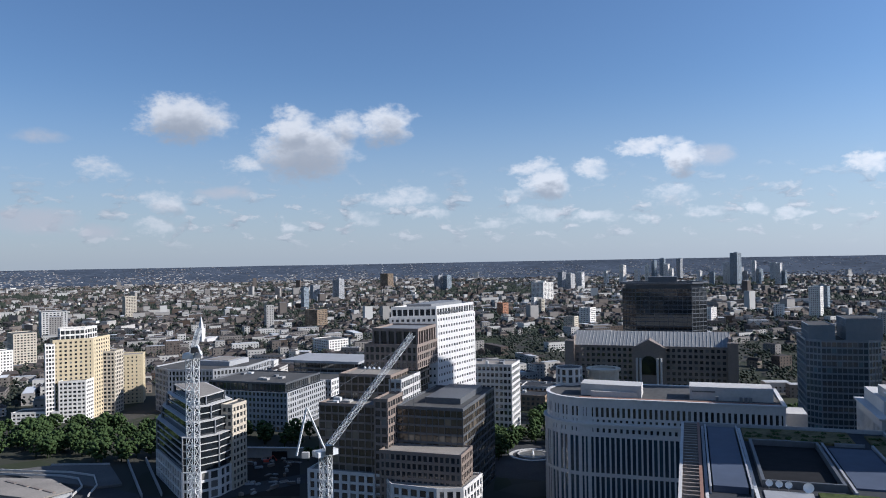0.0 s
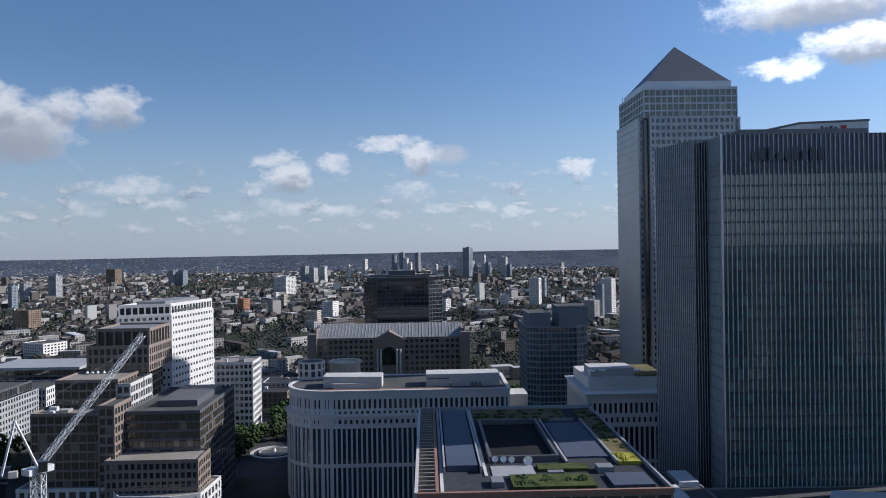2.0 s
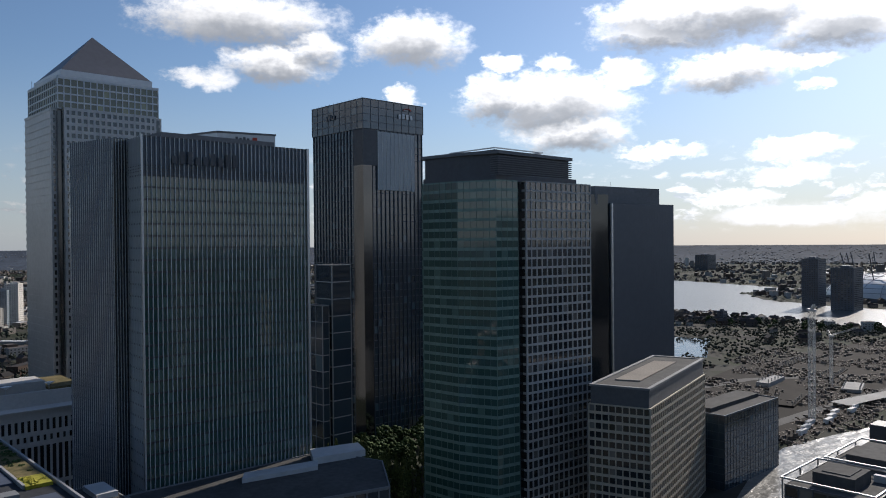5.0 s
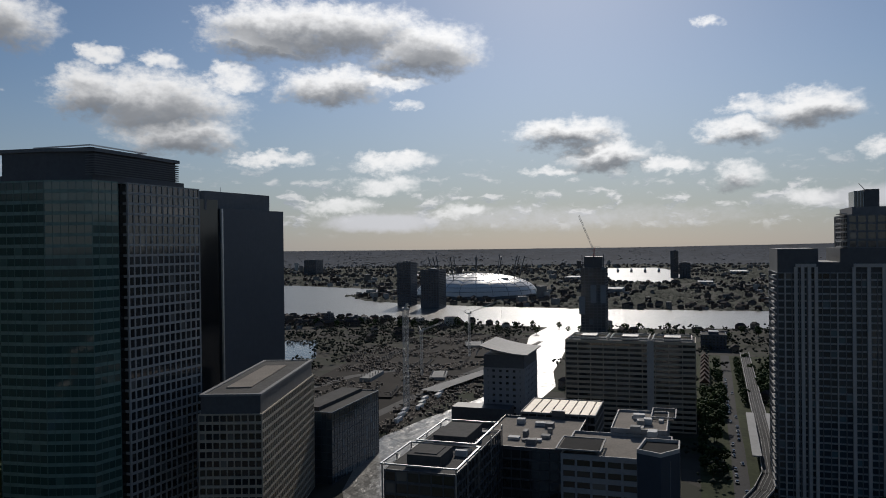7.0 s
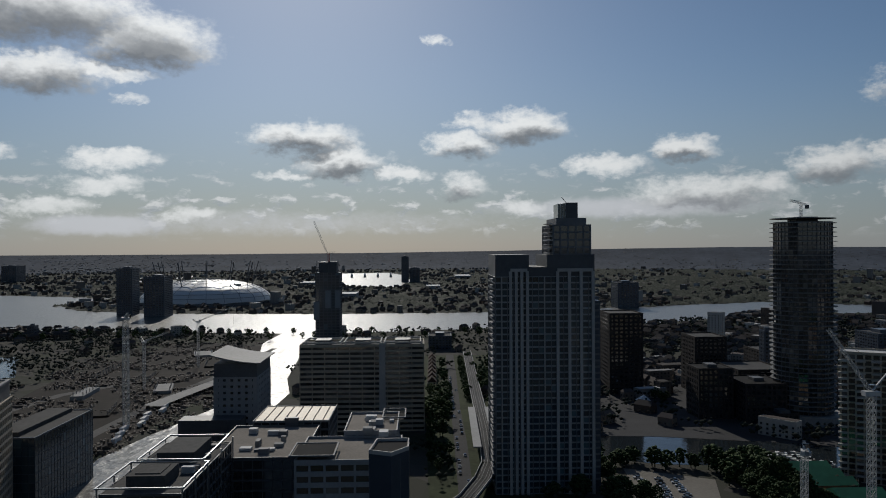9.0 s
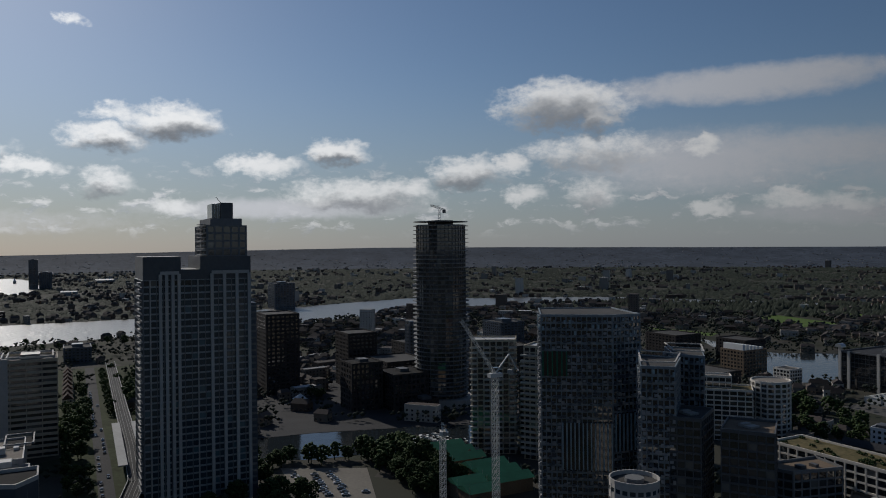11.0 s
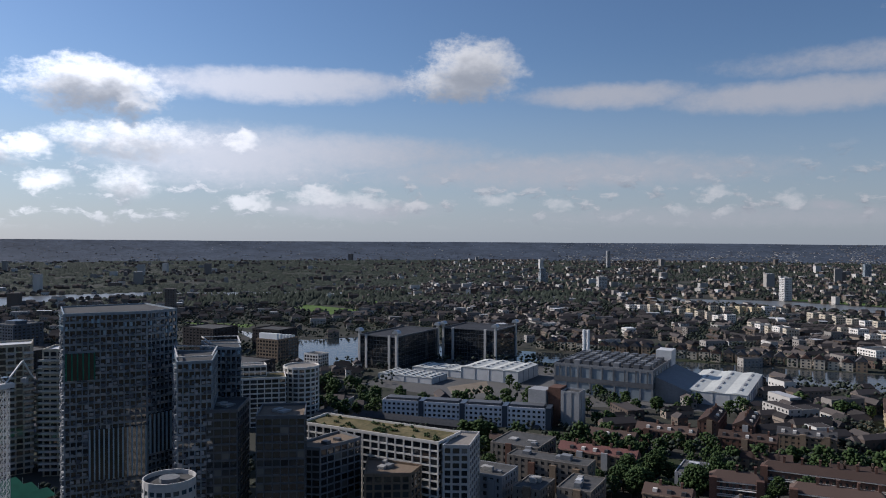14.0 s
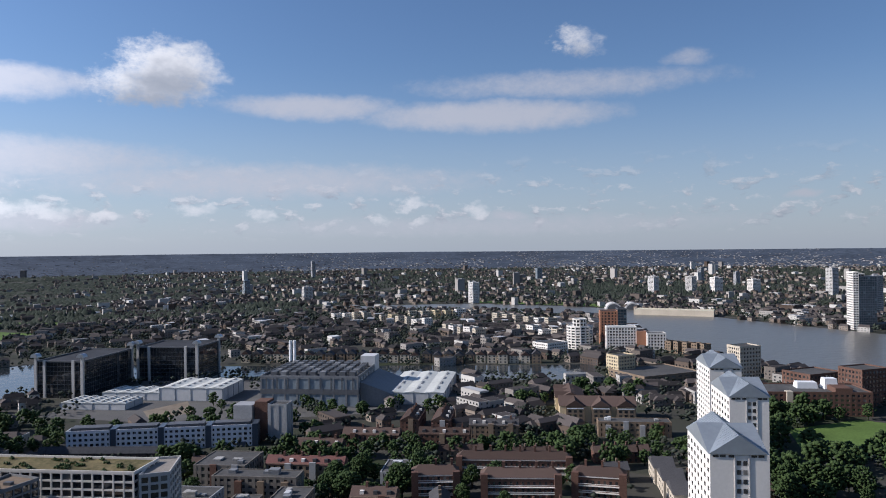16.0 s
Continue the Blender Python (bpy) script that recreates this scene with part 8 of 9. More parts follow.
# cream waterside terraces towards the river bend
for (xa, ya), (xb, yb), count in (((240, -1196), (147, -1110), 6), ((122, -1056), (62, -976), 5), ((60, -1206), (-36, -1106), 6), ((210, -1262), (90, -1280), 6), ((20, -1040), (-40, -960), 4), ((330, -1230), (260, -1216), 4)):
    for k in range(count):
        u = (k + 0.5) / count
        far_block(xa + (xb - xa) * u, ya + (yb - ya) * u, rnd.uniform(12, 17), rnd.uniform(9, 13), rnd.choice((BEIGE_STONE, BEIGE_STONE, YELLOW_BRICK, WHITE_RENDER)), "cream waterside flats in stepped rows", "waterside_flats", "waterside flats")
b = tower("riverside_warehouse", [(-300, -1290), (-180, -1330), (-172, -1310), (-292, -1262)], 9, floor=9, bay=14, pier=0.5, band=2, wall=BEIGE_STONE, glass=BEIGE_STONE, joined=BEIGE_STONE, core=BEIGE_STONE, singles=0, label="long pale riverside warehouse", category="warehouse", roof=CREAM_ROOF, split=False)
for k in range(2):
    b = thing("arched_shed", -150 - 34 * k, -1430, 0, "arched dark shed near the river", "shed", "arched sheds")
    part("roof", Shape().add([(14 * math.cos(radians(a)), y, 12 * math.sin(radians(a))) for y in (-18, 18) for a in range(0, 181, 20)], [(i, i + 1, i + 11, i + 10) for i in range(9)] + [tuple(range(9, -1, -1)), tuple(range(10, 20))]), PALE_STONE, b)
    part("end_wall", Shape().add([(11.5 * math.cos(radians(a)), 18.2, 10 * math.sin(radians(a))) for a in range(0, 181, 20)], [tuple(range(9, -1, -1))]), DARK_METAL, b)
# low sheds across the river
for x, y, w, d in ((2400, 320, 120, 60), (2000, -260, 100, 50), (1900, -420, 120, 60), (2300, 600, 140, 70), (1800, 150, 90, 50), (2900, -200, 160, 60), (2150, -60, 80, 40), (1700, -200, 70, 40)):
    b = tower("river_shed", rect(x, y, x + w, y + d), 9, floor=9, bay=20, pier=0.5, band=1, wall=GREY_STONE, glass=GREY_STONE, joined=GREY_STONE, core=GREY_STONE, singles=0, label="low pale shed across the river", category="shed", group="river sheds", roof=ROOF_PALE, split=False)
# church
b = thing("church", -640, 900, 0, "pale stone church tower with a spire", "church")
part("nave", Shape().box(-8, -10, 0, 8, 20, 12), PALE_STONE, b)
steeple = part("tower", Shape().box(-4, -16, 0, 4, -8, 26), WHITE_STONE, b)
part("spire", Shape().prism(rect(-2.6, -14.6, 2.6, -9.4), 26, 44, rect(-0.2, -12.2, 0.2, -11.8)), WHITE_STONE, steeple)

# ---- the town round about ----
WATERS = [RIVER_BANK_ISLE + RIVER_BANK_FAR, SOUTH_DOCK, [(2250, 60), (2600, 20), (3300, 60), (3600, 150), (3500, 420), (2900, 380), (2400, 300)], INNER_DOCK, OUTER_DOCK, DOCK_BASIN] + PARK_LAWNS


def inside(pts, x, y):
    hit = False
    for (x0, y0), (x1, y1) in zip(pts, pts[1:] + pts[:1]):
        if (y0 > y) != (y1 > y) and x < x0 + (y - y0) * (x1 - x0) / (y1 - y0):
            hit = not hit
    return hit


def free(x, y, reach=0.0):
    if -47 < y < -17 - (x - 360) * 0.022 and 140 < x < 830 or 40 < y < 130 and 150 < x < 240:
        return False
    for x0, y0, x1, y1 in OCCUPIED:
        if x0 - reach < x < x1 + reach and y0 - reach < y < y1 + reach:
            return False
    for w in WATERS:
        if inside(w, x, y):
            return False
    return True


def house_kind(wall, roof, label, w, d, h, seed):
    """A terraced house: walls, pitched roof, chimney, door and windows."""
    t = thing("terraced_house", 0, 0, -50, label, "house", "terraced houses")
    part("wall", Shape().box(-w / 2, -d / 2, -0.5, w / 2, d / 2, h), wall, t)
    top = part("roof", Shape().gable(-w / 2, -d / 2, w / 2, d / 2, h, h + d * 0.36, "x", 0.35), roof, t)
    part("chimney", Shape().box(w / 2 - 1.0, -0.6, h + d * 0.15, w / 2 - 0.1, 0.6, h + d * 0.36 + 1.5), wall, top)
    me = Shape().box(-0.6, -0.06, -0.75, 0.6, 0.06, 0.75).mesh("window", GLASS)
    for z in (1.5, 4.3):
        for x in (-w / 4, w / 4):
            o = new("window", me)
            o.parent, o.location = t, (x, d / 2 + 0.03, z)
    return t


HOUSES = [house_kind(RED_BRICK, TILE_ROOF, "red brick terraced house with a clay tiled roof", 6.2, 8.5, 6.0, 1),
          house_kind(STOCK_BRICK, SLATE_ROOF, "stock brick terraced house with a slate roof", 5.8, 9.0, 6.6, 2),
          house_kind(STOCK_BRICK, TILE_ROOF, "brown brick terraced house with a tiled roof", 6.5, 8.0, 5.6, 3)]


def terraces():
    rnd = random.Random(21)
    made = 0
    spots = []
    for gx in range(-7, 8):
        for gy in range(0, 13):
            x, y = gx * 44 + rnd.uniform(-5, 5) + 40, -300 - gy * 30 + rnd.uniform(-4, 4)
            spots.append((math.hypot(x, y), x, y))
    for _, x, y in sorted(spots):
        bearing = math.degrees(math.atan2(x, y)) % 360
        if not 148 < bearing < 212 or made > 62 or inside([(-140, -420), (-120, -520), (-190, -560), (-240, -520), (-220, -430)], x, y) or x < -110:
            continue
        angle = radians(rnd.choice((8, 8, 14, 98)))
        kind = rnd.choice(HOUSES)
        n = rnd.choice((3, 4, 4, 5))
        for k in range(n):
            u = (k - (n - 1) / 2) * 6.0
            hx, hy = x + u * math.cos(angle), y + u * math.sin(angle)
            if free(hx, hy, 6):
                copy_thing(kind, Matrix.Translation((hx, hy, 0)) @ Matrix.Rotation(angle, 4, "Z"))
                made += 1
        c, s = abs(math.cos(angle)), abs(math.sin(angle))
        OCCUPIED.append((x - 3 * n * c - 5 * s, y - 3 * n * s - 5 * c, x + 3 * n * c + 5 * s, y + 3 * n * s + 5 * c))


def low_flats():
    """Brick walk-up flats with flat or hipped roofs near the estate."""
    rnd = random.Random(4)
    for x, y, w, d, z, wall, roof in ((152, -366, 26, 26, 13, GREY_BRICK, None), (127, -339, 40, 12, 14, GREY_BRICK, None), (146, -312, 20, 18, 13, GREY_STONE, None), (104, -316, 15, 22, 12, GREY_BRICK, None), (122, -306, 12, 18, 12, GREY_BRICK, None),
                                      (114, -373, 40, 10, 10, STOCK_BRICK, RED_ROOF), (68, -372, 12, 22, 9, GREY_STONE, None), (70, -330, 20, 12, 9, STOCK_BRICK, TILE_ROOF), (96, -447, 34, 12, 7, RED_BRICK, TILE_ROOF), (52, -446, 30, 10, 8, RED_BRICK, TILE_ROOF),
                                      (120, -420, 26, 12, 7, STOCK_BRICK, TILE_ROOF), (78, -492, 12, 34, 8, RED_BRICK, TILE_ROOF), (58, -492, 12, 34, 8, RED_BRICK, TILE_ROOF), (24, -470, 30, 10, 8, STOCK_BRICK, SLATE_ROOF), (-62, -480, 44, 12, 9, STOCK_BRICK, None)):
        if any(x0 < x < x1 and y0 < y < y1 for x0, y0, x1, y1 in OCCUPIED):
            continue
        b = tower("walk_up_flats", rect(x - w / 2, y - d / 2, x + w / 2, y + d / 2), z, floor=2.9, bay=3.2, pier=1.6, band=1.5, deep=0.25, wall=wall, singles=12, label="brick walk-up flats with small white windows", category="apartment building", group="walk-up flats", roof=ROOF_FELT, parapet=0.5, split=False)
        for k in range(int(w / 11)):
            u = -w / 2 + 5.5 + 11 * k + rnd.uniform(-1, 1)
            part("stair_bay", Shape().box(u - 1.6, d / 2 - 0.2, 0, u + 1.6, d / 2 + rnd.uniform(0.7, 1.6), z + rnd.choice((-1.5, 0.8, 1.4))), rnd.choice((STOCK_BRICK, GREY_STONE, RED_BRICK)), b)
        if roof:
            ridge = part("roof_ridge", Shape().gable(-w / 2, -d / 2, w / 2, d / 2, z + 0.1, z + 3.6, "x" if w > d else "y", 0.3), roof, b)
            for k in range(int(max(w, d) / 9)):
                u = -max(w, d) / 2 + 4.5 + 9 * k
                p = (u, 0) if w > d else (0, u)
                part("chimney", Shape().turned_box(*p, z + 1, 1.0, 1.6, 4.4), RED_BRICK, ridge)
            for k in range(int(max(w, d) / 6)):
                u = -max(w, d) / 2 + 3 + 6 * k
                q = (u, d * 0.3) if w > d else (-w * 0.3, u)
                part("dormer", Shape().turned_box(*q, z + 0.6, 1.8, 1.8, 2.0), rnd.choice((WHITE_RENDER, SLATE_ROOF)), ridge)
        else:
            roof_clutter(b, -w / 2 + 1, -d / 2 + 1, w / 2 - 1, d / 2 - 1, z + 0.1, rnd.randrange(999), 3)


def gabled_flats():
    """Brick flats in two wings, with cross gables and white balcony lintels."""
    g = thing("gabled_brick_flats", -43, -540, 0, "brown brick flats with steep brown tiled cross gables", "apartment building")
    for x0, y0, x1, y1, h, rise, axis in ((-25, 2, 25, 28, 11, 4.5, "x"), (7, -35, 25, 2, 11, 4.2, "y")):
        part("wall", Shape().box(x0, y0, 0, x1, y1, h), YELLOW_BRICK, g)
        part("roof", Shape().gable(x0, y0, x1, y1, h, h + rise, axis, 0.6), TILE_ROOF, g)
    for x in (-18, -2, 15):
        part("gable_bay", Shape().box(x - 6, 26, 0, x + 6, 31, 11.2), STOCK_BRICK, g)
        part("gable_roof", Shape().gable(x - 6, 14, x + 6, 31, 11.2, 15.4, "y", 0.5), TILE_ROOF, g)
        part("lintel", Shape().box(x - 5.4, 31, 9.6, x + 5.4, 31.25, 10.2), WHITE_PAINT, g)
        for z in (2.2, 5.2, 8.0):
            for k in (-3.6, 0, 3.6):
                part("window", Shape().box(x + k - 1.0, 30.95, z - 0.8, x + k + 1.0, 31.08, z + 0.8), GLASS, g)
    for y in (-30, -16, -3):
        part("gable_bay", Shape().box(23, y - 5, 0, 27, y + 5, 11.2), YELLOW_BRICK, g)
        part("gable_roof", Shape().gable(14, y - 5, 27, y + 5, 11.2, 14.8, "x", 0.5), TILE_ROOF, g)
        for z in (2.2, 5.2, 8.0):
            for k in (-2.6, 2.6):
                part("window", Shape().box(26.95, y + k - 0.9, z - 0.8, 27.08, y + k + 0.9, z + 0.8), GLASS, g)
    occupy(rect(-70, -576, -15, -508))


def mansion_block(x, y, w, d, h, turn=0.0):
    """Brick mansion flats: white balcony rails, brick stair towers, slate roof and tall chimneys."""
    b = thing("mansion_flats", x, y, 0, "red brick mansion flats with white balconies and tall chimneys", "apartment building", "mansion flats", turn=turn)
    occupy(rect(x - w / 2, y - d / 2, x + w / 2, y + d / 2))
    part("wall", Shape().box(-w / 2, -d / 2, 0, w / 2, d / 2, h), RED_BRICK, b)
    roof = part("roof", Shape().prism(rect(-w / 2 - 0.4, -d / 2 - 0.4, w / 2 + 0.4, d / 2 + 0.4), h, h + 3.2, rect(-w / 2 + 3, -0.5, w / 2 - 3, 0.5)), TILE_ROOF, b)
    part("cornice", ring(rect(-w / 2, -d / 2, w / 2, d / 2), h - 0.5, h, 0.4, 0.35), WHITE_RENDER, b)
    for k in range(max(2, int(w / 7.5))):
        u = -w / 2 + 3.2 + 7.5 * k
        part("chimney", Shape().box(u - 0.5, -0.9, h + 1.2, u + 0.5, 0.9, h + 5.6).box(u - 0.6, -1.0, h + 5.6, u + 0.6, 1.0, h + 5.9), RED_BRICK, roof)
    floors = int(h / 3)
    panes = Shape()
    for fl in range(floors):
        z = 0.4 + 3.0 * fl
        for k in range(int(w / 2.6)):
            u = -w / 2 + 1.6 + 2.6 * k
            panes.box(u - 0.55, d / 2 - 0.02, z + 0.6, u + 0.55, d / 2 + 0.06, z + 2.2)
        if fl:
            part("balcony", Shape().box(-w / 2 + 1, d / 2, z - 0.2, w / 2 - 1, d / 2 + 1.3, z).box(-w / 2 + 1, d / 2 + 1.2, z + 0.75, w / 2 - 1, d / 2 + 1.3, z + 1.05), WHITE_RENDER, b)
    part("window_panes", panes, GLASS_JOINED, b, kind="stuff")
    for u in (-w / 2 + 1.4, w / 2 - 1.4):
        part("stair_tower", Shape().box(u - 1.6, d / 2 - 1, 0, u + 1.6, d / 2 + 1.9, h + 1.8), RED_BRICK, b)
    return b


def mews_house():
    """A narrow dark house with a steep roof turned to the street."""
    t = thing("mews_house", 0, 0, 0, "narrow dark mews house with a steep slate roof", "house", "mews houses")
    part("wall", Shape().box(-2.3, -4, 0, 2.3, 4, 4.6), BLACK_BRICK, t)
    part("roof", Shape().gable(-2.3, -4, 2.3, 4, 4.6, 7.6, "x", 0.15), DARK_ROOF, t)
    part("window", Shape().box(-0.8, 4.0, 1.2, 0.8, 4.08, 2.8), GLASS, t)
    return t


def dock_house(wall, roof, label):
    """A gabled waterside house with its gable end to the dock."""
    t = thing("dock_house", 0, 0, 0, label, "house", "dock houses")
    part("wall", Shape().box(-4.6, -5, 0, 4.6, 5, 8.5), wall, t)
    part("roof", Shape().gable(-4.6, -5, 4.6, 5, 8.5, 12.5, "y", 0.3), roof, t)
    for x in (-2.3, 2.3):
        for z in (1.6, 4.4, 7.2):
            part("window", Shape().box(x - 0.8, 5.0, z - 0.7, x + 0.8, 5.08, z + 0.7), GLASS, t)
    return t


def south_rows():
    for row in ((6, -349, 36, 11, 13.5, 3), (-30, -353, 24, 11, 13.5, -8), (46, -354, 22, 12, 12.5, 8), (10, -388, 58, 10, 10.5, 2)):
        mansion_block(*row)
    first = mews_house()
    n = 17
    for k in range(1, n):
        copy_thing(first, Matrix.Translation((276 - 82 * k / n, -401 - 7 * k / n, 0)) @ Matrix.Rotation(radians(4), 4, "Z"))
    first.location = (276, -401, 0)
    occupy(rect(190, -414, 280, -396), 1.0)
    kinds = [dock_house(BEIGE_STONE, TILE_ROOF, "cream waterside house with its gable to the dock"), dock_house(STOCK_BRICK, SLATE_ROOF, "brown brick waterside house with its gable to the dock")]
    rnd = random.Random(12)
    spots = [(298 - 11.2 * k, -770 - 0.05 * k + (3 if k % 4 == 0 else 0)) for k in range(28)]
    for k, (x, y) in enumerate(spots[2:]):
        copy_thing(kinds[1 if (k // 5) % 2 else 0], Matrix.Translation((x, y, 0)) @ Matrix.Diagonal((1, 1, rnd.uniform(0.9, 1.1), 1)))
    for k in range(7):
        copy_thing(kinds[0], Matrix.Translation((620 + 22 * k, -10 - 0.4 * k, 0)) @ Matrix.Rotation(radians(90), 4, "Z") @ Matrix.Diagonal((0.8, 1, 1.05, 1)))
    occupy(rect(608, -18, 770, -4), 0.5)
    for t, (x, y) in zip(kinds, spots):
        t.location = (x, y, 0)
    occupy(rect(-20, -778, 306, -764), 1.0)


def riverside_flats():
    """White, red and cream apartment houses where the river bends."""
    b = tower("white_drum_flats", round_outline(-55, -886, 15, 15, 16), 25, floor=3.1, bay=4, pier=0.9, band=1.4, deep=0.5, wall=WHITE_RENDER, singles=0, label="white rounded riverside flats with a set-back top", category="apartment building", roof=ROOF_PALE, split=False)
    tower("", round_outline(-55, -888, 8, 8, 12), 33, z0=25, floor=3.5, bay=3, pier=0.7, band=1.2, deep=0.3, wall=WHITE_RENDER, singles=0, parent=b, roof=ROOF_PALE, split=False)
    b = tower("red_riverside_tower", rect(-100, -922, -80, -902), 40, floor=3.2, bay=4, pier=1.9, band=1.5, deep=0.4, wall=ORANGE_BRICK, singles=0, label="red brick riverside tower with a blue glass side", category="apartment building", roof=DARK_ROOF, split=False)
    tower("", rect(-110, -924, -100, -900), 43, floor=3.2, bay=3, pier=0.3, band=0.6, deep=0.3, wall=DARK_METAL, glass=BLUE_GLASS, joined=BLUE_GLASS, singles=0, parent=b, roof=DARK_ROOF, split=False)
    b = tower("white_riverside_flats", rect(-116, -878, -83, -862), 26, floor=3.1, bay=3.4, pier=1.4, band=1.3, deep=0.6, wall=WHITE_RENDER, singles=0, label="long white riverside flats with an orange stair tower", category="apartment building", roof=ROOF_PALE, split=False)
    stack(b, rect(-126, -876, -116, -860), 0, 22, ORANGE_BRICK, "stair_tower")
    tower("", rect(-146, -866, -126, -850), 20, floor=3.1, bay=3.4, pier=1.4, band=1.3, deep=0.6, wall=WHITE_RENDER, singles=0, parent=b, roof=SLATE_ROOF, split=False)
    for k in range(5):
        far_block(-150 - 8 * k, -850 + 6 * k, 9, 12, STOCK_BRICK, "small brick riverside house in a row", "riverside_house", "riverside houses")


low_flats()
south_rows()
gabled_flats()
riverside_flats()
terraces()


# ---- the far town: houses, roofs and windows in bulk ----
def far_town():
    rnd = random.Random(8)
    walls, bricks, roofs, pales, panes = Shape(), Shape(), Shape(), Shape(), Shape()
    count = 0
    for _ in range(120000):
        bearing = rnd.uniform(-56, 212)
        d = 470 + 3650 * rnd.random() ** 0.95
        x, y = d * math.sin(radians(bearing)), d * math.cos(radians(bearing))
        green = noise.noise(Vector((x * 0.0022, y * 0.0022, 3))) + 0.5 * noise.noise(Vector((x * 0.008, y * 0.008, 9)))
        keep = 0.72 - 1.3 * max(0.0, green + 0.05)
        if 95 < bearing < 150 and d > 1750:
            keep *= 0.10
        elif 150 <= bearing < 172 and d > 1900:
            keep *= 0.35
        elif bearing >= 172 and d > 1500:
            keep *= 0.55
        elif 55 < bearing < 95 and d > 1300:
            keep *= 0.3
        if bearing > 40 and bearing < 140 and d < 1100 and not (96 < bearing < 125 and d > 620):
            keep *= 0.05
        if bearing < 45 or bearing > 168 and d > 1500:
            keep *= 0.6
        if -330 < x < 110 and 760 < y < 1090:
            keep *= 0.1
        if 118 < bearing < 175 and 700 < d < 1700:
            keep *= 0.55
        if 95 < bearing < 172 and d > 1750:
            keep *= 3.0 if noise.noise(Vector((x * 0.0035, y * 0.0035, 14))) < -0.18 else 0.6
        if d < 680 and -50 < bearing < 60:
            continue
        if rnd.random() > keep * (1.0 if d > 900 else 0.8) or not free(x, y, 7) or math.hypot(x + 190, y + 480) < 120 or 440 < x < 970 and 130 < y < 340:
            continue
        count += 1
        z = hill_height(x, y)
        a = (0.2 if noise.noise(Vector((x * 0.004, y * 0.004, 0))) > 0.22 else 0.72) + rnd.choice((0, math.pi / 2))
        big = rnd.random()
        h = rnd.uniform(4.5, 7.5)
        w, dp = rnd.uniform(6, 15), rnd.uniform(6, 8.5)
        if 150 < bearing and d < 1150:
            w = rnd.uniform(8, 26)
        pitched = True
        if big > 0.9:
            w, dp, h, pitched = rnd.uniform(9, 26), rnd.uniform(8, 13), rnd.uniform(7, 12 if 95 < bearing < 212 and d < 1500 else 15), False
        if bearing < 45 and big < 0.09:
            w, dp, h, pitched = rnd.uniform(18, 46), rnd.uniform(8, 13), rnd.uniform(7, 13), False
        if big > 0.995 and not (140 < bearing and d < 1900):
            w, dp, h = rnd.uniform(14, 22), rnd.uniform(12, 18), rnd.uniform(22, 42)
        c, s = math.cos(a), math.sin(a)

        def at(u, v):
            return x + c * u - s * v, y + s * u + c * v
        w, dp = w / 2, dp / 2
        corners = [at(-w, -dp), at(w, -dp), at(w, dp), at(-w, dp)]
        target = walls if not pitched or rnd.random() < (0.45 if bearing < 60 else 0.2) else bricks
        target.add([(*p, z - 6) for p in corners] + [(*p, z + h) for p in corners], [(0, 1, 5, 4), (1, 2, 6, 5), (2, 3, 7, 6), (3, 0, 4, 7), (4, 5, 6, 7)])
        if pitched:
            e = 0.4
            r = [at(-w - e, -dp - e), at(w + e, -dp - e), at(w + e, dp + e), at(-w - e, dp + e), at(-w + 1, 0), at(w - 1, 0)]
            rz = h + dp * 0.75
            roofs.add([(*p, z + h) for p in r[:4]] + [(*p, z + rz) for p in r[4:]], [(0, 1, 5, 4), (2, 3, 4, 5), (1, 2, 5), (3, 0, 4)])
        else:
            r = [at(-w + 0.6, -dp + 0.6), at(w - 0.6, -dp + 0.6), at(w - 0.6, dp - 0.6), at(-w + 0.6, dp - 0.6)]
            (pales if rnd.random() < 0.4 else roofs).add([(*p, z + h + 0.15) for p in r], [(0, 1, 2, 3)])
        if d < 1900:
            # dark window openings on the two walls that face the middle
            for (p, q) in zip(corners, corners[1:] + corners[:1]):
                mx, my = (p[0] + q[0]) / 2, (p[1] + q[1]) / 2
                ex, ey = q[0] - p[0], q[1] - p[1]
                ln = math.hypot(ex, ey)
                ex, ey = ex / ln, ey / ln
                nx, ny = ey, -ex
                if nx * -mx + ny * -my <= 0:
                    continue
                nw = max(2, int(ln / 3.4))
                for fl in range(max(1, int(h / 2.9)) if d < 1400 else 1):
                    for k in range(nw):
                        u = (k + 0.5) * ln / nw
                        px, py, pz = p[0] + ex * u + nx * 0.08, p[1] + ey * u + ny * 0.08, z + 1.6 + 2.9 * fl
                        if pz + 0.8 > z + h:
                            continue
                        panes.add([(px - ex * 0.7, py - ey * 0.7, pz - 0.7), (px + ex * 0.7, py + ey * 0.7, pz - 0.7), (px + ex * 0.7, py + ey * 0.7, pz + 0.7), (px - ex * 0.7, py - ey * 0.7, pz + 0.7)], [(0, 1, 2, 3)])
    single("far_houses", walls, HOUSES_FAR, "rendered and stone houses of the far streets", "houses", kind="stuff")
    single("far_brick_houses", bricks, HOUSES_BRICK, "brick terraces of the far streets", "houses", kind="stuff")
    single("far_roofs", roofs, ROOFS_FAR, "tiled and slated roofs of the far streets", "roofs", kind="stuff")
    single("far_flat_roofs", pales, PALE_FAR, "pale flat roofs of the far streets", "roofs", kind="stuff")
    single("far_windows", panes, GLASS_JOINED, "dark windows of the far streets", "windows", kind="stuff")


far_town()

# ---- trees ----
KINDS = tree_kinds()
for k in KINDS:
    k.location = (0, 0, -60)


SPOTS = []   # distance, place, size and turn of each tree near at hand


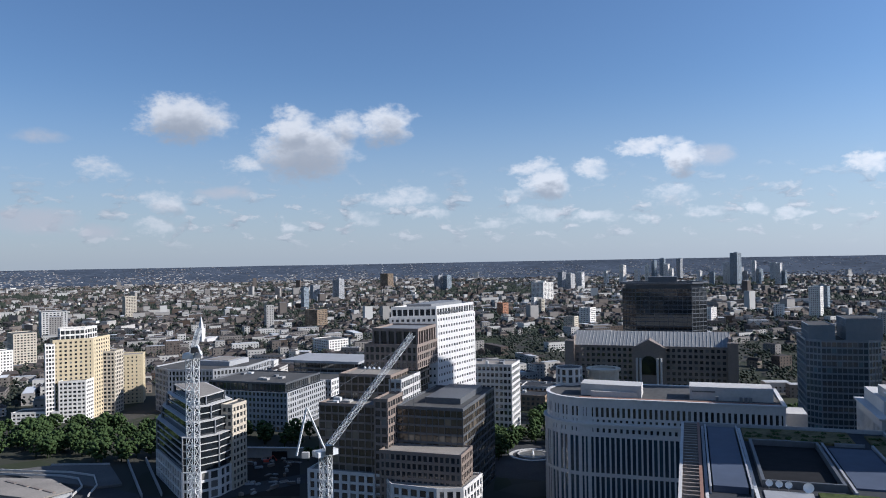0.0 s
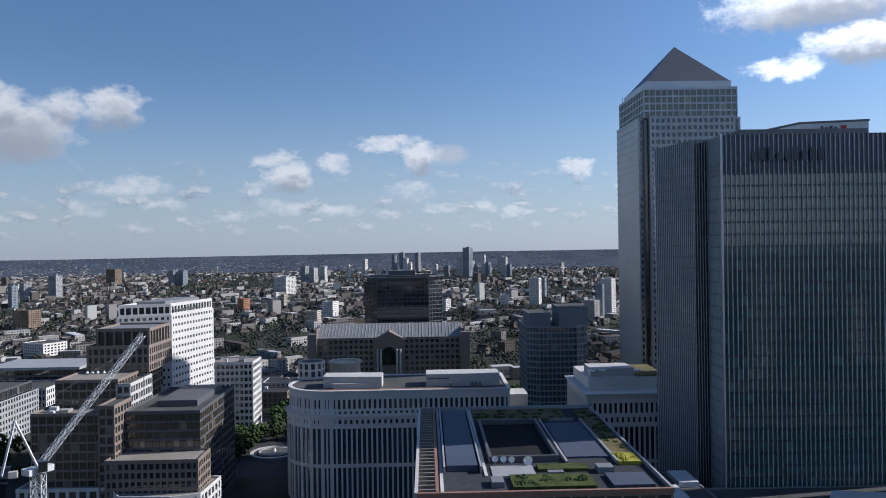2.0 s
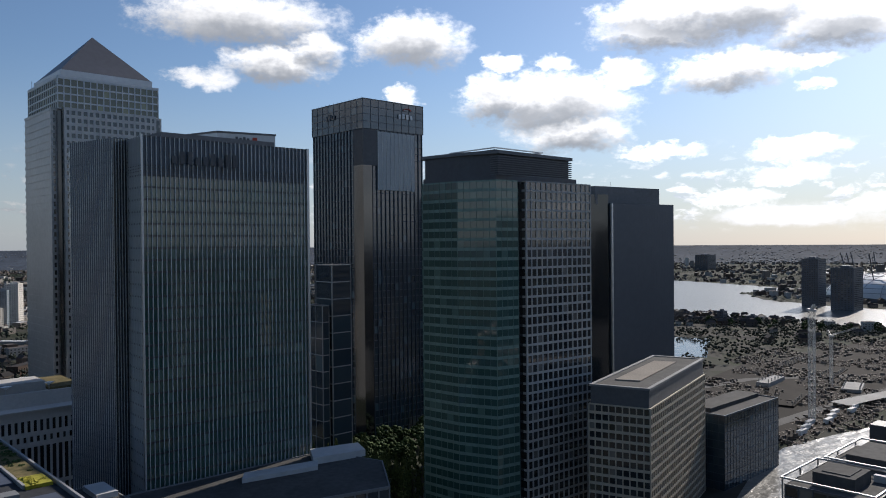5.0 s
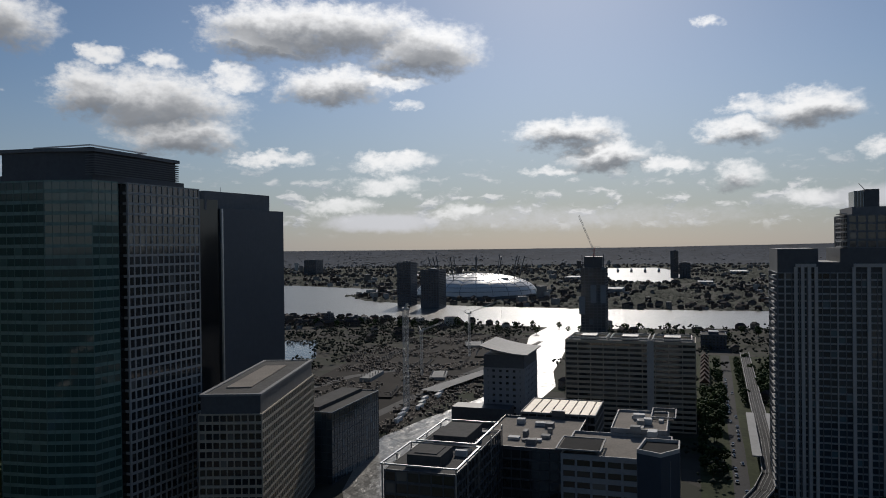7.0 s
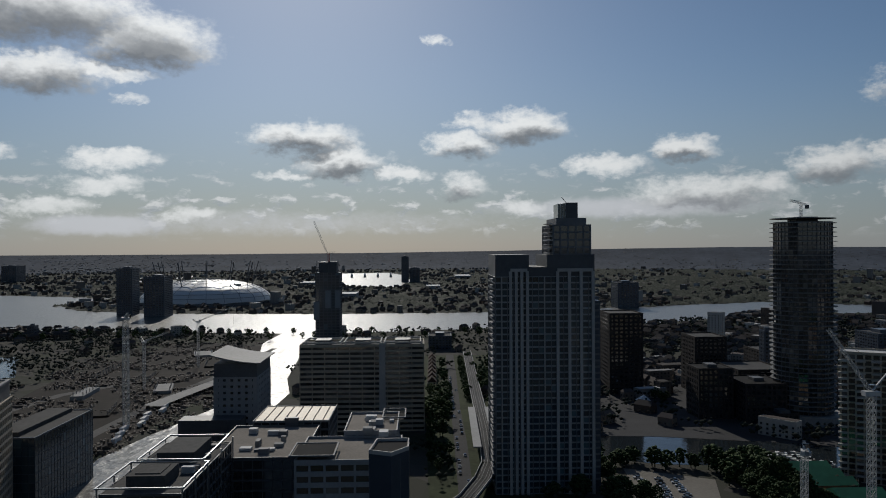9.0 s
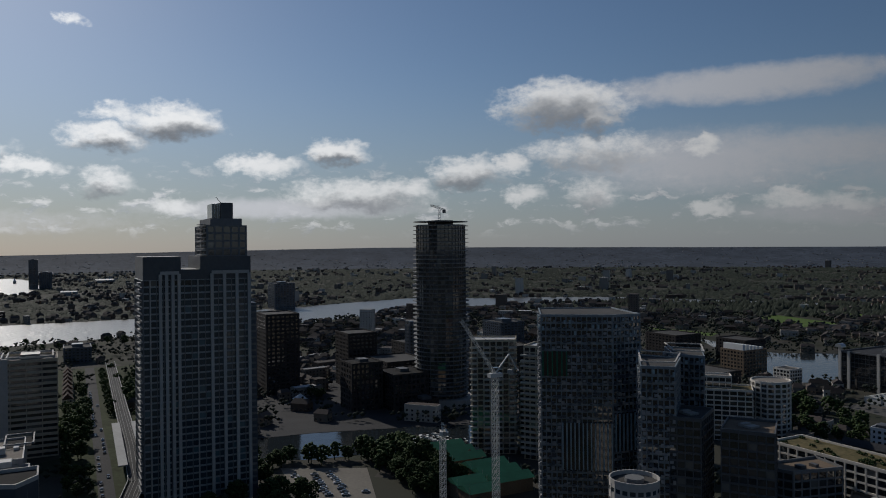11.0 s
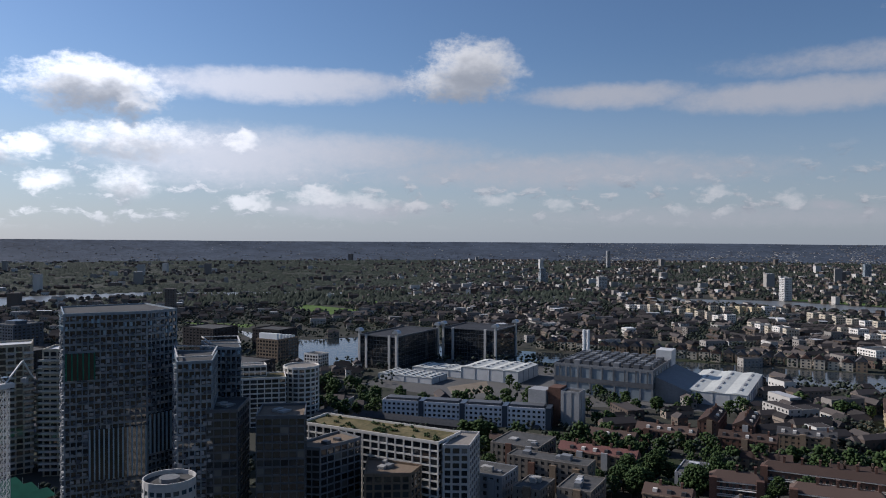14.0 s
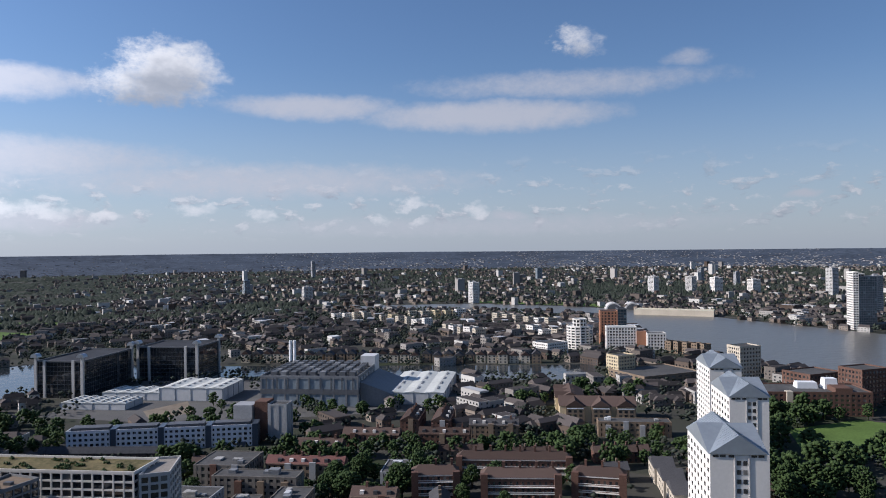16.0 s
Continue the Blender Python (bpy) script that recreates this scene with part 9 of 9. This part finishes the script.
def plant(x, y, rnd, size=1.0):
    SPOTS.append((math.hypot(x, y), x, y, size * rnd.uniform(0.75, 1.25), rnd.uniform(0, 6.28), rnd.uniform(0.85, 1.1), rnd.randrange(len(KINDS))))


def set_trees():
    """The nearest trees as things; those behind them as one wood."""
    SPOTS.sort()
    for _, x, y, s, turn, tall, k in SPOTS[:160]:
        copy_thing(KINDS[k], Matrix.Translation((x, y, 0)) @ Matrix.Rotation(turn, 4, "Z") @ Matrix.Diagonal((s, s, s * tall, 1)))
    wood = Shape()
    rnd = random.Random(3)
    crowns = []
    for seed in range(3):
        me = clump_mesh(40 + seed, 11, 4.6, 60, LEAF, 1.75)
        crowns.append(([tuple(v.co) for v in me.vertices], [tuple(p.vertices) for p in me.polygons]))
        bpy.data.meshes.remove(me)
    for _, x, y, s, turn, tall, k in SPOTS[160:]:
        v, f = crowns[k % 3]
        c, n = math.cos(turn) * s * 1.05, math.sin(turn) * s * 1.05
        wood.add([(x + c * a - n * b, y + n * a + c * b, z * s * tall) for a, b, z in v], f)
        wood.prism(round_outline(x, y, 0.3, 0.3, 5), 0, 5 * s)
    single("woodland", wood, LEAF, "leafy green trees of gardens and road edges", "trees", kind="stuff").data.shade_smooth()


def near_trees():
    rnd = random.Random(17)
    for k in range(34):
        x = 1010 + 40 * math.sin(k * 2.4)
        plant(x, -80 + 18 * k, rnd, 1.0)
    # the waterside gardens, the square, the dock park and the estate
    groves = (((-300, 425, -225, 455), 22, 0.9), ((-215, 395, -180, 455), 14, 0.9), ((-100, 470, -40, 560), 16, 1.0), ((-130, 418, -104, 482), 30, 0.95), ((-78, 424, -58, 482), 20, 0.95), ((-150, 470, -60, 488), 12, 0.9), ((-108, 500, -20, 650), 60, 1.0), ((60, 570, 130, 640), 20, 1.0), ((222, 300, 262, 338), 34, 1.0), ((186, 245, 212, 300), 26, 0.9), ((236, 338, 262, 352), 9, 0.9), ((262, 320, 306, 344), 12, 1.0), ((318, -180, 400, -152), 74, 1.0), ((568, -196, 588, -178), 6, 0.6), ((392, -150, 406, -122), 7, 0.8), ((400, -118, 420, -92), 9, 0.7), ((326, -106, 342, -84), 10, 0.9), ((360, -96, 400, -86), 10, 0.7),
              ((-235, -535, -120, -400), 60, 1.1), ((-226, -537, -120, -522), 26, 1.15), ((-170, -420, -105, -345), 26, 1.1), ((-40, -440, -4, -412), 8, 1.1), ((-60, -470, -20, -440), 7, 1.0), ((60, -398, 78, -330), 8, 1.0), ((330, -480, 400, -420), 16, 1.0), ((250, -470, 330, -440), 10, 0.9),
              ((-20, -590, 60, -560), 10, 1.0), ((-90, -620, -30, -560), 14, 1.1), ((500, -22, 740, -5), 44, 0.9), ((395, -17, 480, -5), 14, 0.75), ((560, -110, 780, -49), 46, 1.1), ((430, -72, 560, -50), 20, 1.0), ((340, -78, 440, -60), 12, 0.9), ((84, -372, 98, -326), 12, 1.2), ((186, -402, 200, -384), 5, 1.2), ((100, -410, 175, -396), 11, 1.1), ((0, -380, 80, -364), 7, 1.0), ((160, -400, 200, -330), 9, 1.0), ((-20, -450, 135, -320), 70, 0.75), ((-110, -460, -30, -400), 16, 0.9), ((60, -560, 260, -470), 40, 0.8), ((210, -440, 330, -400), 20, 0.9), ((130, -470, 250, -455), 8, 0.9))
    for x, y in ((56, -416), (43, -420), (29, -425), (15, -430), (2, -432)):
        plant(x, y, rnd, 1.25)
    park = [(-465, 405), (-431, 432), (-349, 442), (-290, 380), (-340, 338), (-367, 325), (-420, 365)]
    grown = 0
    while grown < 120:
        x, y = rnd.uniform(-465, -290), rnd.uniform(325, 442)
        if inside(park, x, y) and free(x, y, 1):
            plant(x, y, rnd, 1.0)
            grown += 1
    for k in range(18):
        plant(585 + 11 * k + rnd.uniform(-3, 3), -36.6 - 0.9 * (k % 2) - 0.02 * 11 * k, rnd, 0.7)
    for (x0, y0, x1, y1), n, size in groves:
        for _ in range(n):
            for _ in range(6):
                x, y = rnd.uniform(x0, x1), rnd.uniform(y0, y1)
                if math.hypot(x + 188, y + 468) > 30 and free(x, y, 1):
                    plant(x, y, rnd, size)
                    break


def far_woods():
    """Tree tops of gardens, parks and hills, past counting."""
    rnd = random.Random(29)
    octa = [(1, 0, 0), (-1, 0, 0), (0, 1, 0), (0, -1, 0), (0, 0, 1), (0, 0, -1)]
    octa_faces = [(0, 2, 4), (2, 1, 4), (1, 3, 4), (3, 0, 4), (2, 0, 5), (1, 2, 5), (3, 1, 5), (0, 3, 5)]
    s = Shape()
    n = 0
    for _ in range(58000):
        bearing = rnd.uniform(-56, 212)
        d = 330 + 3750 * rnd.random() ** 0.9
        x, y = d * math.sin(radians(bearing)), d * math.cos(radians(bearing))
        green = noise.noise(Vector((x * 0.0022, y * 0.0022, 3))) + 0.5 * noise.noise(Vector((x * 0.008, y * 0.008, 9)))
        keep = 0.5 + 1.2 * max(0.0, green)
        if 95 < bearing < 150 and d > 1500:
            keep = 0.95
        elif 150 <= bearing < 172 and d > 1700:
            keep += 0.35
        elif bearing < 45 or bearing > 168 and d > 1500:
            keep += 0.3
        if 40 < bearing < 95 and d < 880:
            keep *= 0.22 if d < 640 else 0.6
        if 150 < bearing and d < 1100:
            keep = max(keep, 0.42)
        if 140 < bearing < 176 and 470 < d < 690:
            keep = 0.12
        if d < 700 and -50 < bearing < 70:
            continue
        if 290 < x < 470 and -195 < y < -75:
            continue
        if -330 < x < 110 and 760 < y < 1090:
            keep = 1.0
        if 440 < x < 930 and 135 < y < 330:
            continue
        if 740 < x < 1050 and 240 < y < 500:
            keep = 1.0
        if 118 < bearing < 175 and 700 < d < 1700:
            keep = 1.0 if 130 < bearing < 163 and d > 1330 else max(keep, 0.85)
        if 58 < bearing < 172 and d > 1500 and noise.noise(Vector((x * 0.0035, y * 0.0035, 14))) < -0.22:
            keep *= 0.12
        if rnd.random() > keep or not free(x, y, 2):
            continue
        z = hill_height(x, y)
        if 58 < bearing < 165 and d > 1350:
            # closed woods: broad low crowns that run together
            for _ in range(3):
                belt = 130 < bearing < 163 and d < 1640
                r, h = rnd.uniform(4.0, 9.0), rnd.uniform(7, 12) if belt else rnd.uniform(2.5, 5.5)
                px, py = x + rnd.uniform(-16, 16), y + rnd.uniform(-16, 16)
                s.add([(px + vx * r * rnd.uniform(0.8, 1.6), py + vy * r * rnd.uniform(0.8, 1.2), z + 0.3 + max(0.0, vz) * h) for vx, vy, vz in octa[:5]], octa_faces[:4])
            n += 1
            continue
        near = d < 1100
        if d > 1700:
            for _ in range(3):
                r, h = rnd.uniform(2.0, 4.6), rnd.uniform(4, 9)
                px, py = x + rnd.uniform(-10, 10), y + rnd.uniform(-10, 10)
                s.add([(px + vx * r * rnd.uniform(0.8, 1.5), py + vy * r, z + 0.3 + max(0.0, vz) * h) for vx, vy, vz in octa[:5]], octa_faces[:4])
            n += 1
            continue
        for _ in range(8 if near else 5):
            r = rnd.uniform(1.0, 2.3) if near else rnd.uniform(1.5, 3.4)
            px, py, pz = x + rnd.uniform(-7, 7), y + rnd.uniform(-7, 7), z + rnd.uniform(2.0, 7.5)
            s.add([(px + vx * r * rnd.uniform(0.7, 1.2), py + vy * r * rnd.uniform(0.7, 1.2), pz + vz * r * rnd.uniform(0.55, 0.95)) for vx, vy, vz in octa], octa_faces)
        n += 1
    single("far_trees", s, LEAF_HAZED, "tree tops of gardens, parks and hills, haze painted in grey-green", "trees", kind="stuff").data.shade_smooth()


def redwoods():
    """Tall narrow conifers in the park between the towers."""
    kinds = []
    for seed, h, w in ((1, 24, 3.2), (2, 28, 3.6), (3, 21, 3.0)):
        t = thing("conifer", 0, 0, -60, "tall narrow green conifer in a park between towers", "tree", "conifers of the tower park")
        for nm, me in (("trunk", Shape().prism(round_outline(0, 0, 0.5, 0.5, 7), 0, h * 0.9, round_outline(0, 0, 0.08, 0.08, 7)).mesh("trunk", BARK)), ("crown", conifer_mesh(seed, h, w, LEAF_FRESH))):
            ob = new(nm, me)
            ob.parent = t
        kinds.append(t)
    rnd = random.Random(5)
    spots = [(170 + 5.2 * i + rnd.uniform(-1.6, 1.6), 250 + 9 * j + rnd.uniform(-3, 3)) for i in range(11) for j in range(8)]
    for x, y in spots:
        if 32.0 < math.degrees(math.atan2(x, y)) < 41.5 and free(x, y, 0.5):
            k = rnd.uniform(0.85, 1.12)
            copy_thing(rnd.choice(kinds), Matrix.Translation((x, y, 0)) @ Matrix.Rotation(rnd.uniform(0, 6.3), 4, "Z") @ Matrix.Diagonal((k, k, k, 1)))
    for t, (x, y) in zip(kinds, ((196, 268), (203, 276), (188, 262))):
        t.location = (x, y, 0)


near_trees()
set_trees()
redwoods()
far_woods()

# ---- building site, road and rail ----
def site():
    rnd = random.Random(6)
    s = Shape()
    for _ in range(15000):
        x, y = rnd.uniform(420, 960), rnd.uniform(130, 350)
        if not free(x, y, 1) or noise.noise(Vector((x * 0.02, y * 0.035, 4))) < -0.12:
            continue
        w, d, h = rnd.uniform(0.6, 5.5), rnd.uniform(0.3, 1.3), rnd.choice((0.15, 0.2, 0.3, 0.4, 0.8, 1.8))
        s.turned_box(x, y, 0, w, d, h, rnd.choice((0.2, 0.2, 1.77, 0.7)) + rnd.uniform(-0.15, 0.15))
    single("site_clutter", s, SITE_MIX, "huts, slabs, stacks and spoil on the building site", "site clutter", kind="stuff")
    for x, y, w, d, h, turn in ((560, 232, 46, 18, 1.4, 0.2), (640, 214, 34, 14, 2.6, 0.25), (700, 250, 60, 12, 1.0, 0.15), (520, 262, 30, 22, 1.2, 0.3), (620, 270, 40, 10, 3.4, 0.1), (780, 210, 44, 16, 1.6, 0.2), (850, 240, 36, 20, 2.2, 0.3), (740, 300, 70, 8, 0.8, 0.1)):
        q = thing("foundation_slab", x, y, 0, "raw concrete foundation slab on the building site", "slab", "foundation slabs", turn=math.degrees(turn))
        part("slab", Shape().box(-w / 2, -d / 2, 0, w / 2, d / 2, h), CONCRETE if h > 2 else SAND, q)
        for k in range(int(w / 8)):
            part("starter_column", Shape().box(-w / 2 + 3 + 8 * k, -d / 2 + 1, h, -w / 2 + 3.6 + 8 * k, -d / 2 + 1.6, h + 2.6), CONCRETE, q)
            part("starter_column", Shape().box(-w / 2 + 3 + 8 * k, d / 2 - 1.6, h, -w / 2 + 3.6 + 8 * k, d / 2 - 1, h + 2.6), CONCRETE, q)
    sheet("haul_road", [(470, 205), (600, 196), (760, 176), (900, 168), (900, 174), (762, 184), (602, 205), (472, 214)], 0.2, PAVING, "dusty haul road across the building site", "road")
    sheet("haul_road", [(540, 300), (620, 286), (700, 232), (708, 238), (626, 295), (542, 308)], 0.22, PAVING, "dusty haul road across the building site", "road")
    b = sheet("site_ramp", [(560, 190), (760, 150), (770, 158), (565, 204)], 3.0, CONCRETE, "raised concrete site ramp", "ramp")
    for k in range(9):
        hut = thing("site_hut", 470 + 14 * k, 186 + 3 * (k % 3), 0, "pale stacked site cabin", "site cabin", "site cabins")
        part("cabin", Shape().box(-5, -1.3, 0, 5, 1.3, 2.7), WHITE_PAINT, hut)
        part("cabin_roof", Shape().box(-5.1, -1.4, 2.7, 5.1, 1.4, 2.9), ROOF_PALE, hut)


site()


def railway():
    """The raised light railway beside the road, with its canopied station."""
    v = thing("railway_viaduct", 480, -50, 0, "raised concrete light railway beside the road", "viaduct")
    pts = [(290, -2), (312, -10), (333, -21), (360, -30), (386, -35.5), (456, -39), (560, -42), (800, -50)]
    for (x0, y0), (x1, y1) in zip(pts, pts[1:]):
        a, c = Vector((x0 - 480, y0 + 50)), Vector((x1 - 480, y1 + 50))
        m, e = (a + c) / 2, c - a
        ang = math.atan2(e.y, e.x)
        part("deck", Shape().turned_box(m.x, m.y, 7, e.length + 1, 8, 1.0, ang), ASPHALT, v)
        for o in (-2.4, -1.0, 1.0, 2.4):
            n = Vector((-e.y, e.x)).normalized() * o
            part("rail", Shape().turned_box(m.x + n.x, m.y + n.y, 8, e.length, 0.15, 0.2, ang), DARK_METAL, v)
        for o in (-4, 4):
            n = Vector((-e.y, e.x)).normalized() * o
            part("edge_wall", Shape().turned_box(m.x + n.x, m.y + n.y, 8, e.length, 0.3, 1.1, ang), GREY_STONE, v)
        for k in range(max(1, int(e.length / 18))):
            p = a + e * ((k + 0.5) / max(1, int(e.length / 18)))
            part("column", Shape().prism(round_outline(p.x, p.y, 0.9, 0.9, 10), 0, 7), CONCRETE, v)
    st = thing("railway_station", 450, -36.5, 0, "long canopied light railway station", "station")
    part("canopy", Shape().turned_box(0, 4.3, 12, 100, 4.4, 0.6, -0.035), MID_METAL, st)
    part("canopy", Shape().turned_box(0, -6.0, 12, 100, 3.4, 0.6, -0.035), MID_METAL, st)
    for k in range(9):
        part("canopy_post", Shape().bar((-40 + 10 * k, 4.5 + 0.4 * (4 - k) * 0.4, 8), (-40 + 10 * k, 4.5 + 0.4 * (4 - k) * 0.4, 12), 0.2), STEEL, st)


railway()


def cars():
    """Parked and waiting cars: body, cabin and four wheels."""
    t = thing("car", 0, 0, -40, "parked car with dark windows", "car", "cars")
    s = Shape().prism(rect(-2.1, -0.85, 2.1, 0.85), 0.35, 0.85, rect(-2.0, -0.8, 2.0, 0.8))
    part("body", s, CAR_PAINT, t)
    part("cabin", Shape().prism(rect(-1.3, -0.78, 1.0, 0.78), 0.85, 1.4, rect(-0.9, -0.65, 0.5, 0.65)), GLASS, t)
    wheel = Shape().prism(round_outline(0, 0, 0.33, 0.33, 10), -0.1, 0.1).mesh("wheel", DARK_METAL)
    for x in (-1.3, 1.3):
        for y in (-0.8, 0.8):
            o = new("wheel", wheel)
            o.parent, o.matrix_basis = t, Matrix.Translation((x, y, 0.33)) @ Matrix.Rotation(radians(90), 4, "X")
    rnd = random.Random(2)
    for k in range(30):
        x = 330 + 12.2 * k + rnd.uniform(-3, 3)
        lane = rnd.choice((-1.9, 1.9))
        copy_thing(t, Matrix.Translation((x, -21.9 - (x - 357) * 0.0232 + lane, 0.1)) @ Matrix.Rotation(radians(-2 + (180 if lane > 0 else 0)), 4, "Z"))
    for k in range(28):
        copy_thing(t, Matrix.Translation((346 + 4.4 * (k % 9) - 2.0 * (k // 9) + rnd.uniform(-0.8, 0.8), -107 - 8.6 * (k // 9) - 0.5 * (k % 9) + rnd.uniform(-0.8, 0.8), 0.1)) @ Matrix.Rotation(rnd.choice((1.2, 1.3, 1.35)), 4, "Z"))
    t.location.z = 0.1
    t.location.x, t.location.y = 345, -17


cars()
sheet("car_park", [(400, -108), (378, -149), (328, -134), (344, -102)], 0.08, YARD_PAVING, "pale paved yard with parked cars", "yard")
for x0, y0, x1, y1, ridges in ((346, -204, 380, -184, 3), (304, -206, 338, -184, 3), (296, -182, 320, -166, 2)):
    b = thing("netted_roof", (x0 + x1) / 2, (y0 + y1) / 2, 0, "low scaffold roof wrapped in green netting", "roof")
    w, d = (x1 - x0) / 2, (y1 - y0) / 2
    for k in range(ridges):
        xa = -w + 2 * w * k / ridges
        part("netting", Shape().gable(xa, -d, xa + 2 * w / ridges, d, 6.5 + 0.5 * k, 9.0 + 0.5 * k, "y", 0.3), GREEN_SHEET, b)
        for y in (-d, d):
            part("scaffold_pole", Shape().bar((xa + 0.3, y, 0), (xa + 0.3, y, 9.5 + 0.5 * k), 0.1), STEEL, b)
    part("wall", Shape().box(-w + 0.5, -d + 0.5, 0, w - 0.5, d - 0.5, 6.5), STOCK_BRICK, b)

# fountain in the square
ft = thing("fountain", -90.5, 445, 0, "round stone fountain basin with water", "fountain")
part("basin", ring(round_outline(0, 0, 9, 9, 28), 0, 0.9, 1.0), PALE_STONE, ft)
part("water", Shape().prism(round_outline(0, 0, 8.2, 8.2, 24), 0.2, 0.6), WATER, ft)
part("jet", Shape().prism(round_outline(0, 0, 1.0, 1.0, 10), 0.5, 3.5, round_outline(0, 0, 0.2, 0.2, 10)), WHITE_PAINT, ft)
part("terrace_ring", ring(round_outline(0, 0, 14, 14, 32), 0, 0.4, 2.0), PALE_STONE, ft)
